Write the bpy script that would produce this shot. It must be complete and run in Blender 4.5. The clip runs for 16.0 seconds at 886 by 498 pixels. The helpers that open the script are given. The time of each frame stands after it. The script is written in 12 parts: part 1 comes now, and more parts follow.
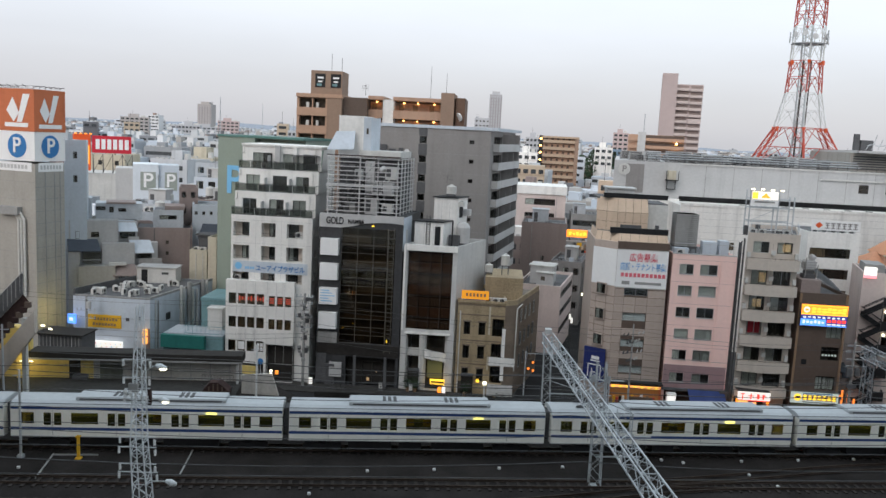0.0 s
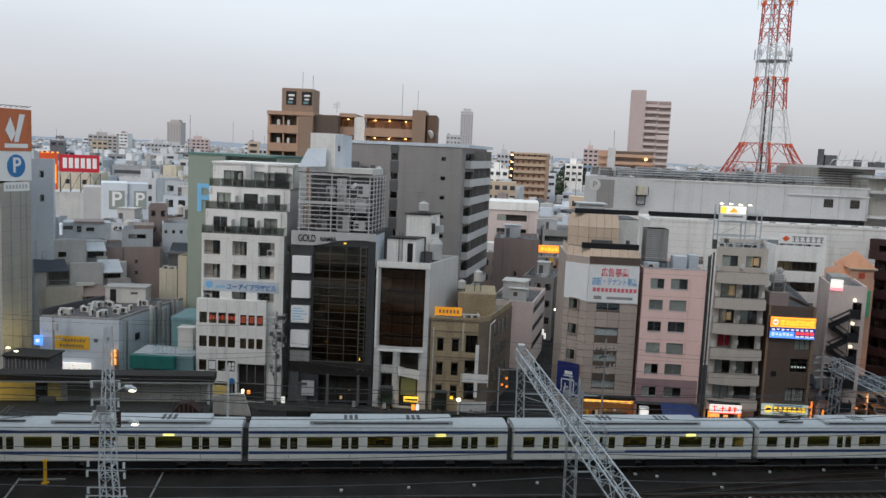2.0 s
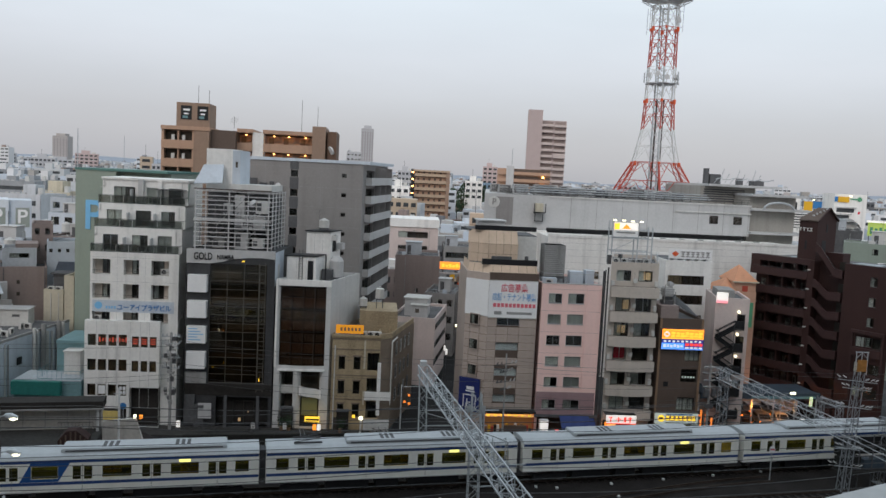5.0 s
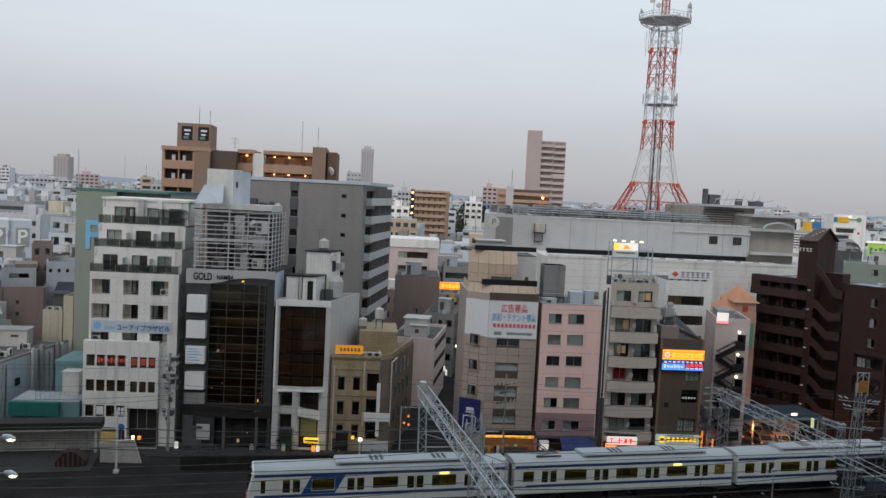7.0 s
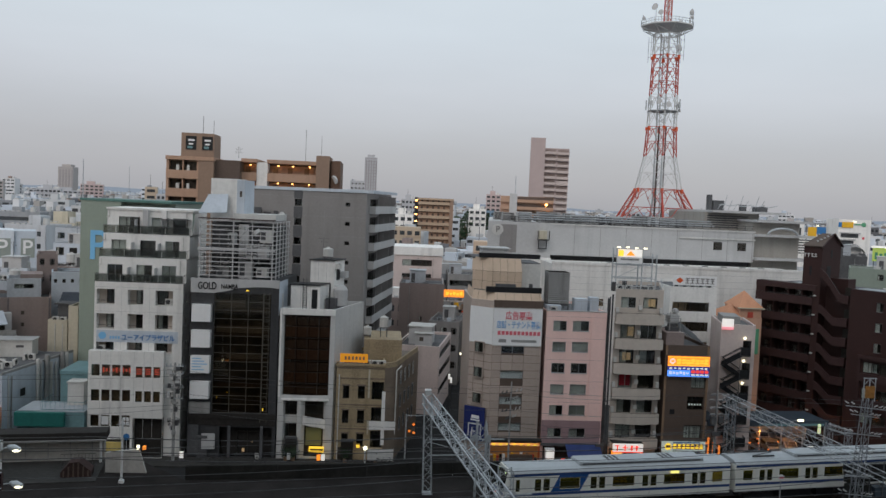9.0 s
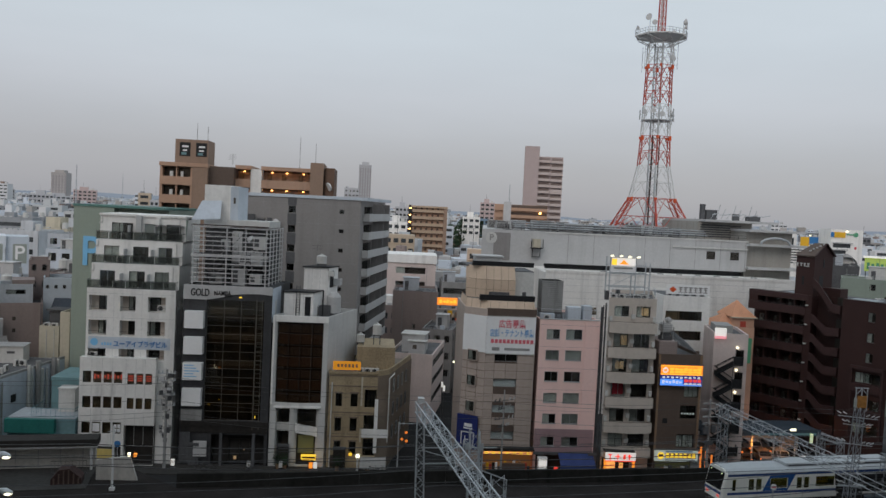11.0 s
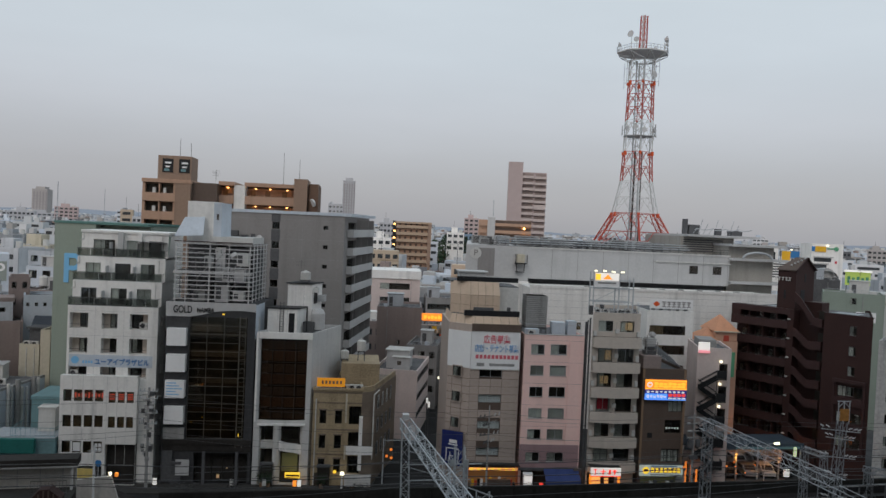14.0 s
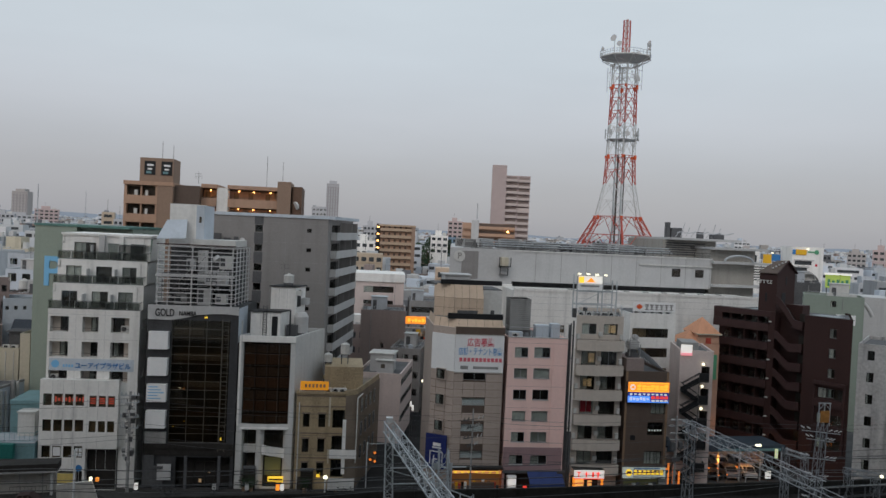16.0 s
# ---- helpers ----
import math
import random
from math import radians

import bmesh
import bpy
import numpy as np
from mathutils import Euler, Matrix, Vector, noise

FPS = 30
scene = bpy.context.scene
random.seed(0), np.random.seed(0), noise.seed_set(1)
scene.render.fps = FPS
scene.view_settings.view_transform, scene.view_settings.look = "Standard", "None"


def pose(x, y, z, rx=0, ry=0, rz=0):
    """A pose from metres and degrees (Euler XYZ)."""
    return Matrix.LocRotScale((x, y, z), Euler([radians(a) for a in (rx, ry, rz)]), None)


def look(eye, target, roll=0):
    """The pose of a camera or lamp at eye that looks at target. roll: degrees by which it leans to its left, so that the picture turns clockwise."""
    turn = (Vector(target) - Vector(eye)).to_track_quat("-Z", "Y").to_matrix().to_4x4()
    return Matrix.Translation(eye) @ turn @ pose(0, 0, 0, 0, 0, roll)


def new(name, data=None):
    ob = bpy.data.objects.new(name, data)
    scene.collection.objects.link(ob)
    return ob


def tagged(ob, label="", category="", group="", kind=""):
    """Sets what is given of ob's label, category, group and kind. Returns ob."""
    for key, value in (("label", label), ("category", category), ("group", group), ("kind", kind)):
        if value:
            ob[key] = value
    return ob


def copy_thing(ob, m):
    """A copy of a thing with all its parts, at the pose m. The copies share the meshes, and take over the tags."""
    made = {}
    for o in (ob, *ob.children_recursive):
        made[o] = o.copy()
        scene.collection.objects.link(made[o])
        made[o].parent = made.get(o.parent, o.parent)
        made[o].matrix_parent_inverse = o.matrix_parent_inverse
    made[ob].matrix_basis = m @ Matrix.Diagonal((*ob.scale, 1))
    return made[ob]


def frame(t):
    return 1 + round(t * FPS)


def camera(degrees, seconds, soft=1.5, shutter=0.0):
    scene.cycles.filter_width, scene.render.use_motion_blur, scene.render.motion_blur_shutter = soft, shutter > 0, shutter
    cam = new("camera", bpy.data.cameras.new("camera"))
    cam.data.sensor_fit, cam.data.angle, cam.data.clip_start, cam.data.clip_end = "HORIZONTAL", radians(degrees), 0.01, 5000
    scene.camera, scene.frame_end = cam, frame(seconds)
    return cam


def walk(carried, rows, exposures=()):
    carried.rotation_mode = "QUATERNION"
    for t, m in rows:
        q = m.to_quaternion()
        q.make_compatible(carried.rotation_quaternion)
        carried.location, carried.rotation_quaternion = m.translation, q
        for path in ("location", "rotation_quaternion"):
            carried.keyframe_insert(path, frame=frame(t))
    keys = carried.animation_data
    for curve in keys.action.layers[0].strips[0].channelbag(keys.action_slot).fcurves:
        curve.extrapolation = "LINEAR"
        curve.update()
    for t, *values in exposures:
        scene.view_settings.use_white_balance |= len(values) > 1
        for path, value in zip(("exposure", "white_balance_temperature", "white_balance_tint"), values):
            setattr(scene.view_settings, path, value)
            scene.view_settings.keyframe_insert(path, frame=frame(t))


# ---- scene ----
# camera: stands at one spot, pans to its right and tilts up
EYE = 30.5
cam = camera(56.66, 16.0, soft=1.5)
ROWS = [
    (0.0, 82.128, -2.814, 4.042),
    (0.5, 82.722, -2.771, 3.615),
    (1.0, 82.951, -2.889, 3.074),
    (1.5, 83.199, -2.725, 2.792),
    (2.0, 83.377, -2.532, 2.077),
    (2.5, 83.697, -2.606, 0.559),
    (3.0, 84.033, -2.440, -1.162),
    (3.5, 84.198, -2.199, -3.224),
    (4.0, 84.341, -2.535, -4.349),
    (6.5, 85.985, -2.906, -4.949),
    (7.0, 86.290, -2.880, -4.813),
    (7.5, 86.540, -2.869, -4.741),
    (8.0, 86.735, -2.630, -4.681),
    (8.5, 86.770, -2.604, -4.595),
    (9.0, 86.818, -2.481, -4.556),
    (11.5, 87.694, -2.885, -5.124),
    (12.0, 88.056, -2.899, -5.326),
    (12.5, 88.294, -2.987, -5.488),
    (13.0, 88.456, -2.807, -5.621),
    (13.5, 88.482, -2.440, -5.847),
    (14.0, 88.523, -2.627, -6.083),
    (14.5, 88.621, -2.497, -6.302),
    (15.0, 88.699, -2.357, -6.553),
    (15.5, 88.708, -2.544, -6.965),
    (16.0, 88.785, -2.679, -7.209),
]
walk(cam, [(t, pose(0, 0, EYE, rx, ry, rz)) for t, rx, ry, rz in ROWS],
     exposures=[(0.0, 0.07), (0.5, -0.04), (1.0, -0.09), (2.0, -0.16), (3.0, -0.19), (4.0, -0.22), (6.5, -0.37), (7.0, -0.4), (8.0, -0.5), (9.0, -0.52), (11.5, -0.66), (13.0, -0.64), (16.0, -0.66)])

# world: dusk under a thin even overcast, the brighter sky behind the viewer
world = bpy.data.worlds.new("dusk")
scene.world = world
world.use_nodes = True
wn, wl = world.node_tree.nodes, world.node_tree.links
wn.clear()
sky = wn.new("ShaderNodeTexSky")
sky.sky_type, sky.sun_disc = "NISHITA", False
sky.sun_elevation, sky.sun_rotation = radians(9), radians(205)
sky.air_density, sky.dust_density = 1.0, 1.5
bg_sky = wn.new("ShaderNodeBackground")
bg_sky.inputs["Strength"].default_value = 0.015
wl.new(sky.outputs[0], bg_sky.inputs["Color"])
geo = wn.new("ShaderNodeTexCoord")
sep = wn.new("ShaderNodeSeparateXYZ")
wl.new(geo.outputs["Generated"], sep.inputs[0])
ramp = wn.new("ShaderNodeValToRGB")
wl.new(sep.outputs["Z"], ramp.inputs[0])
el = ramp.color_ramp.elements
el[0].position, el[0].color = 0.0, (0.515, 0.52, 0.56, 1)
el[1].position, el[1].color = 0.6, (0.76, 0.90, 1.0, 1)
for p_, c_ in ((0.06, (0.60, 0.612, 0.665, 1)), (0.13, (0.755, 0.79, 0.862, 1)), (0.20, (0.83, 0.905, 0.985, 1)), (0.30, (0.85, 0.945, 1.02, 1))):
    e_ = el.new(p_)
    e_.color = c_
bg_veil = wn.new("ShaderNodeBackground")
bg_veil.inputs["Strength"].default_value = 1.06
# soft mottling of the cloud sheet
cmap = wn.new("ShaderNodeMapping")
cmap.inputs["Scale"].default_value = (2.2, 2.2, 9.0)
wl.new(geo.outputs["Generated"], cmap.inputs["Vector"])
cloud = wn.new("ShaderNodeTexNoise")
cloud.inputs["Scale"].default_value, cloud.inputs["Detail"].default_value = 1.6, 4
wl.new(cmap.outputs[0], cloud.inputs["Vector"])
cmr = wn.new("ShaderNodeMapRange")
cmr.inputs["From Min"].default_value, cmr.inputs["From Max"].default_value = 0.3, 0.7
cmr.inputs["To Min"].default_value, cmr.inputs["To Max"].default_value = 0.97, 1.03
wl.new(cloud.outputs["Fac"], cmr.inputs["Value"])
cmul = wn.new("ShaderNodeVectorMath")
cmul.operation = "SCALE"
wl.new(ramp.outputs[0], cmul.inputs[0])
wl.new(cmr.outputs[0], cmul.inputs["Scale"])
wl.new(cmul.outputs[0], bg_veil.inputs["Color"])
add = wn.new("ShaderNodeAddShader")
wl.new(bg_sky.outputs[0], add.inputs[0])
wl.new(bg_veil.outputs[0], add.inputs[1])
wout = wn.new("ShaderNodeOutputWorld")
wl.new(add.outputs[0], wout.inputs[0])

sun_data = bpy.data.lights.new("sun", "SUN")
sun_data.energy, sun_data.angle, sun_data.color = 1.62, radians(50), (1.0, 0.90, 0.845)
sun = new("sun", sun_data)
sun.matrix_world = look((0, 0, 0), (0.32, 0.80, -0.62))


# ---- materials ----
def mat(name, color, rough=0.7, metal=0.0, grain=3.0, vary=0.12, streak=0.15, bump=0.15, each=0.0, spec=0.25):
    """Weathered surface: two scales of noise on the colour, rain streaks, fine relief."""
    m = bpy.data.materials.new(name)
    m.use_nodes = True
    n, l = m.node_tree.nodes, m.node_tree.links
    b = n["Principled BSDF"]
    b.inputs["Roughness"].default_value, b.inputs["Metallic"].default_value = rough, metal
    b.inputs["Specular IOR Level"].default_value = spec
    tc = n.new("ShaderNodeTexCoord")
    n1 = n.new("ShaderNodeTexNoise")
    n1.inputs["Scale"].default_value, n1.inputs["Detail"].default_value = 0.35, 5
    n2 = n.new("ShaderNodeTexNoise")
    n2.inputs["Scale"].default_value, n2.inputs["Detail"].default_value = grain, 6
    mp = n.new("ShaderNodeMapping")
    mp.inputs["Scale"].default_value = (0.9, 0.9, 0.07)
    n3 = n.new("ShaderNodeTexNoise")
    n3.inputs["Scale"].default_value, n3.inputs["Detail"].default_value = 1.0, 6
    for t in (n1, n2):
        l.new(tc.outputs["Object"], t.inputs["Vector"])
    l.new(tc.outputs["Object"], mp.inputs["Vector"])
    l.new(mp.outputs[0], n3.inputs["Vector"])
    a = n.new("ShaderNodeMath")
    a.operation = "ADD"
    l.new(n1.outputs["Fac"], a.inputs[0])
    l.new(n2.outputs["Fac"], a.inputs[1])
    mr = n.new("ShaderNodeMapRange")
    mr.inputs["From Min"].default_value, mr.inputs["From Max"].default_value = 0.7, 1.3
    mr.inputs["To Min"].default_value, mr.inputs["To Max"].default_value = 1 - vary, 1 + vary
    l.new(a.outputs[0], mr.inputs["Value"])
    ms = n.new("ShaderNodeMapRange")
    ms.inputs["From Min"].default_value, ms.inputs["From Max"].default_value = 0.52, 0.75
    ms.inputs["To Min"].default_value, ms.inputs["To Max"].default_value = 1.0, 1 - streak
    l.new(n3.outputs["Fac"], ms.inputs["Value"])
    mul = n.new("ShaderNodeMath")
    mul.operation = "MULTIPLY"
    l.new(mr.outputs[0], mul.inputs[0])
    l.new(ms.outputs[0], mul.inputs[1])
    last = mul.outputs[0]
    if each:
        oi = n.new("ShaderNodeObjectInfo")
        me = n.new("ShaderNodeMapRange")
        me.inputs["To Min"].default_value, me.inputs["To Max"].default_value = 1 - each, 1 + each
        l.new(oi.outputs["Random"], me.inputs["Value"])
        m2 = n.new("ShaderNodeMath")
        m2.operation = "MULTIPLY"
        l.new(last, m2.inputs[0])
        l.new(me.outputs[0], m2.inputs[1])
        last = m2.outputs[0]
    sc = n.new("ShaderNodeVectorMath")
    sc.operation = "SCALE"
    sc.inputs[0].default_value = color
    l.new(last, sc.inputs["Scale"])
    l.new(sc.outputs[0], b.inputs["Base Color"])
    if bump:
        bp = n.new("ShaderNodeBump")
        bp.inputs["Strength"].default_value, bp.inputs["Distance"].default_value = bump, 0.02
        l.new(n2.outputs["Fac"], bp.inputs["Height"])
        l.new(bp.outputs[0], b.inputs["Normal"])
    return m


def glow(name, color, strength):
    m = bpy.data.materials.new(name)
    m.use_nodes = True
    b = m.node_tree.nodes["Principled BSDF"]
    b.inputs["Base Color"].default_value = (*color, 1)
    b.inputs["Emission Color"].default_value = (*color, 1)
    b.inputs["Emission Strength"].default_value = strength
    return m


def glass(name, tint, clear=0.6, rough=0.04):
    """Window glass: tinted see-through with a glossy face by Fresnel."""
    m = bpy.data.materials.new(name)
    m.use_nodes = True
    n, l = m.node_tree.nodes, m.node_tree.links
    n.clear()
    tr = n.new("ShaderNodeBsdfTransparent")
    tr.inputs[0].default_value = (tint[0] * clear, tint[1] * clear, tint[2] * clear, 1)
    gl = n.new("ShaderNodeBsdfGlossy")
    gl.inputs["Roughness"].default_value = rough
    lw = n.new("ShaderNodeLayerWeight")
    lw.inputs["Blend"].default_value = 0.5
    pw = n.new("ShaderNodeMath")
    pw.operation = "POWER"
    pw.inputs[1].default_value = 4.0
    l.new(lw.outputs["Facing"], pw.inputs[0])
    fr = n.new("ShaderNodeMath")
    fr.operation = "MULTIPLY_ADD"
    fr.inputs[1].default_value, fr.inputs[2].default_value = 0.7, 0.07
    l.new(pw.outputs[0], fr.inputs[0])
    mx = n.new("ShaderNodeMixShader")
    out = n.new("ShaderNodeOutputMaterial")
    l.new(fr.outputs[0], mx.inputs[0])
    l.new(tr.outputs[0], mx.inputs[1])
    l.new(gl.outputs[0], mx.inputs[2])
    l.new(mx.outputs[0], out.inputs[0])
    return m


WHITE = mat("white_paint", (0.80, 0.78, 0.755), 0.6, vary=0.08, streak=0.22)
WHITE_TILE = mat("white_tile", (0.75, 0.73, 0.705), 0.45, vary=0.08, streak=0.26)
OFFWHITE = mat("offwhite_render", (0.56, 0.55, 0.53), vary=0.10, streak=0.2)
CREAM = mat("cream_render", (0.52, 0.47, 0.37), vary=0.10, streak=0.2)
GREY = mat("grey_render", (0.26, 0.245, 0.24), vary=0.07, streak=0.12)
LGREY = mat("light_grey_panel", (0.48, 0.475, 0.475), 0.55, vary=0.07, streak=0.12)
MGREY = mat("mid_grey_concrete", (0.30, 0.295, 0.29), vary=0.14, streak=0.25)
DGREY = mat("dark_grey_concrete", (0.10, 0.10, 0.105), vary=0.2, streak=0.2)
ROOF = mat("roof_membrane", (0.115, 0.115, 0.12), 0.85, vary=0.25, streak=0.0)
ROOF_L = mat("pale_roof", (0.34, 0.365, 0.39), 0.8, vary=0.2, streak=0.0)
TAUPE = mat("taupe_tile", (0.44, 0.36, 0.315), 0.5, vary=0.08, streak=0.1, each=0.06)
TAN = mat("tan_panel", (0.60, 0.46, 0.35), 0.55, vary=0.06, each=0.05)
PINK = mat("pink_render", (0.88, 0.61, 0.555), vary=0.05, streak=0.08)
MAUVE = mat("mauve_render", (0.33, 0.22, 0.23), vary=0.06)
BEIGE = mat("greige_tile", (0.54, 0.475, 0.42), 0.55, vary=0.07, streak=0.16)
DBROWN = mat("dark_brown_tile", (0.115, 0.083, 0.068), 0.55, vary=0.1, streak=0.1)
MBROWN = mat("brown_panel", (0.26, 0.17, 0.11), vary=0.1)
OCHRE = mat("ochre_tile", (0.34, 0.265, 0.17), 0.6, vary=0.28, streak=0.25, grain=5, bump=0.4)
# shaded copy of the ochre tile, also for courses, lintels and joints
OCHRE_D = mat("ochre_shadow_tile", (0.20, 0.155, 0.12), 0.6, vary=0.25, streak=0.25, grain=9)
BRICK = mat("red_brown_tile", (0.045, 0.021, 0.019), 0.6, vary=0.12, streak=0.1, grain=8)
BRICK_L = mat("red_brown_balcony", (0.051, 0.026, 0.025), 0.6, vary=0.1, streak=0.15)
TERRA = mat("brown_apartment_tile", (0.43, 0.275, 0.195), vary=0.07)
TERRA_D = mat("dark_brown_apartment_tile", (0.285, 0.195, 0.145), vary=0.07)
GREEN = mat("sage_panel", (0.265, 0.31, 0.265), 0.6, vary=0.05, streak=0.12)
TEAL = mat("teal_awning", (0.02, 0.14, 0.125), 0.6, vary=0.12)
AQUA = mat("aqua_render", (0.15, 0.26, 0.28), 0.6, vary=0.1)
BLUEW = mat("pale_blue_render", (0.52, 0.565, 0.625), 0.6, vary=0.08, streak=0.15)
ORANGE_R = mat("orange_render", (0.58, 0.34, 0.24), vary=0.08)
ROSE = mat("dusty_brown_render", (0.27, 0.215, 0.20), vary=0.08, streak=0.15)
BLACK = mat("black_paint", (0.018, 0.018, 0.02), 0.5, vary=0.2)
ALU = mat("aluminium", (0.42, 0.43, 0.44), 0.35, 0.7, vary=0.08, streak=0.0, bump=0.0)
DFRAME = mat("dark_bronze_frame", (0.05, 0.045, 0.04), 0.4, 0.5, streak=0.0, bump=0.0)
STEEL = mat("galvanised_steel", (0.46, 0.48, 0.50), 0.5, 0.25, vary=0.15, streak=0.1, bump=0.05)
DSTEEL = mat("dark_steel", (0.10, 0.10, 0.105), 0.5, 0.5, vary=0.2, streak=0.0)
RUST = mat("rail_rust", (0.060, 0.044, 0.036), 0.6, 0.3, vary=0.3, streak=0.0)
PAVE = mat("dark_paving", (0.05, 0.048, 0.046), 0.85, vary=0.25, streak=0.0, spec=0.08)
EAVE = mat("dark_eave_sheet", (0.035, 0.032, 0.03), 0.7, vary=0.25, streak=0.0, spec=0.1)
BALLAST = mat("dark_ballast", (0.0275, 0.0242, 0.0232), 0.95, grain=14, vary=0.45, streak=0.0, bump=1.0, spec=0.06)
SLEEPER = mat("sleeper", (0.034, 0.028, 0.026), 0.9, grain=8, vary=0.3, streak=0.0)
ASPHALT = mat("asphalt", (0.03, 0.03, 0.031), 0.9, grain=12, vary=0.25, streak=0.0, bump=0.5, spec=0.08)
CITY = mat("city_ground", (0.07, 0.07, 0.072), 0.9, grain=0.2, vary=0.3, streak=0.0)
RED_P = mat("red_paint", (0.46, 0.075, 0.05), 0.5, vary=0.12, streak=0.05, bump=0.0)
WHITE_P = mat("white_steel_paint", (0.62, 0.62, 0.62), 0.5, vary=0.12, streak=0.05, bump=0.0)
TRAIN_W = mat("train_ivory", (0.82, 0.805, 0.755), 0.35, vary=0.04, streak=0.10, bump=0.0)
TRAIN_R = mat("train_roof", (0.44, 0.46, 0.48), 0.6, vary=0.08, streak=0.0, bump=0.0)
TRAIN_B = mat("train_blue", (0.035, 0.07, 0.20), 0.35, vary=0.05, streak=0.05, bump=0.0)
NAVY = mat("navy_sign", (0.02, 0.03, 0.14), 0.5, vary=0.05)
NAVY_C = mat("navy_canvas", (0.04, 0.06, 0.17), 0.85, vary=0.12)
YELLOW = mat("yellow_board", (0.75, 0.42, 0.03), 0.5, vary=0.05)
SIGN_W = mat("white_board", (0.82, 0.81, 0.81), 0.5, vary=0.03, streak=0.05)
SIGN_R = mat("red_board", (0.55, 0.03, 0.05), 0.5, vary=0.05)
SIGN_B = mat("blue_letters", (0.045, 0.19, 0.45), 0.5, vary=0.03, streak=0.0)
SIGN_LB = mat("light_blue_letters", (0.20, 0.48, 0.75), 0.5, vary=0.03, streak=0.0)
ORANGE_S = mat("orange_board", (0.55, 0.16, 0.07), 0.5, vary=0.06)
MOSS = mat("moss_green", (0.07, 0.09, 0.07), 0.6, vary=0.1)
CURTAIN = mat("curtain", (0.62, 0.60, 0.55), 0.9, vary=0.2, each=0.35)
# darkness of unlit rooms and recesses, put into the colour of cores and sheets
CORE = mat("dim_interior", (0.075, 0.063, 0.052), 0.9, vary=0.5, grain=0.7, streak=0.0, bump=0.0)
MAT_DIMST = mat("dull_galvanised_steel", (0.27, 0.28, 0.30), 0.6, 0.2, vary=0.15, streak=0.15, bump=0.05)
MAT_PALEST = mat("pale_galvanised_steel", (0.64, 0.66, 0.68), 0.5, 0.1, vary=0.12, streak=0.1, bump=0.05)
MAT_RUSTY = mat("rust_brown_soffit", (0.05, 0.03, 0.028), 0.9, vary=0.3)
MAT_WEATHER = mat("soot_streaked_concrete", (0.45, 0.435, 0.425), vary=0.25, streak=0.5)
# near-black concrete: the dimness of the street level is put into the colour
MAT_SHADEC = mat("shade_dark_concrete", (0.03, 0.029, 0.027), 0.85, vary=0.25, streak=0.35, spec=0.05)
MAT_BLUEG = mat("blue_grey_sheet", (0.05, 0.068, 0.09), 0.6, vary=0.15)
MAT_ADRED = mat("advert_red", (0.72, 0.16, 0.20), 0.6, vary=0.02, streak=0.0)
LEAF = mat("foliage", (0.035, 0.06, 0.03), 0.8, vary=0.4, streak=0.0, each=0.4)
# the haze before the hills is put into this pale blue-grey
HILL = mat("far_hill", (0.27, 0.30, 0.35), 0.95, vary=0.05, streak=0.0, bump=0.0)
CARS = [mat("car_" + n_, c_, 0.25, 0.2, vary=0.03, streak=0.0, bump=0.0) for n_, c_ in
        (("white", (0.6, 0.6, 0.6)), ("silver", (0.3, 0.31, 0.33)), ("black", (0.02, 0.02, 0.022)))]
MAT_TAGO = mat("weathered_orange_board", (0.42, 0.19, 0.05), 0.7, vary=0.3, streak=0.4)
TYRE = mat("tyre", (0.02, 0.02, 0.02), 0.9, streak=0.0)
GLASS = glass("window_glass", (0.92, 0.95, 0.95), 0.95)
GLASS_D = glass("dark_glass", (0.78, 0.72, 0.62), 0.85)
GLASS_B = glass("brown_glass", (0.75, 0.66, 0.58), 0.85, 0.08)
GLASS_T = glass("train_glass", (0.8, 0.74, 0.35), 0.8)
GLASS_TD = glass("train_door_glass", (0.80, 0.76, 0.55), 0.75)
LIT_Y = glow("lit_sign_yellow", (1.0, 0.62, 0.05), 1.3)
LIT_O = glow("lit_sign_orange", (1.0, 0.30, 0.03), 1.3)
LIT_W = glow("lit_sign_white", (1.0, 0.96, 0.90), 0.7)
LIT_B = glow("lit_sign_blue", (0.10, 0.30, 1.0), 1.3)
LIT_R = glow("lit_sign_red", (1.0, 0.06, 0.04), 1.2)
LIT_SHOP = glow("shop_light", (1.0, 0.46, 0.12), 1.1)
LIT_LAMP = glow("street_lamp_light", (1.0, 0.93, 0.66), 3.0)
LIT_TRAIN = glow("train_ceiling_light", (1.0, 0.86, 0.45), 4.5)
LIT_GREEN = glow("lit_sign_green", (0.45, 0.58, 0.13), 0.34)
LIT_DIM = glow("dim_room_light", (1.0, 0.66, 0.34), 0.17)
BULB = glow("warm_corridor_light", (1.0, 0.50, 0.15), 9.0)


# ---- mesh helpers ----
def skew(root, k):
    """Splays a building's flanks: everything shifts along x with its depth."""
    seen = set()
    for c in root.children_recursive:
        if c.parent is not root:
            continue
        if c.matrix_basis == Matrix.Identity(4) and c.data.users == 1:
            if c.data.name not in seen:
                seen.add(c.data.name)
                for v in c.data.vertices:
                    v.co.x += k * max(0.0, v.co.y)
        else:
            c.location.x += k * max(0.0, c.location.y)


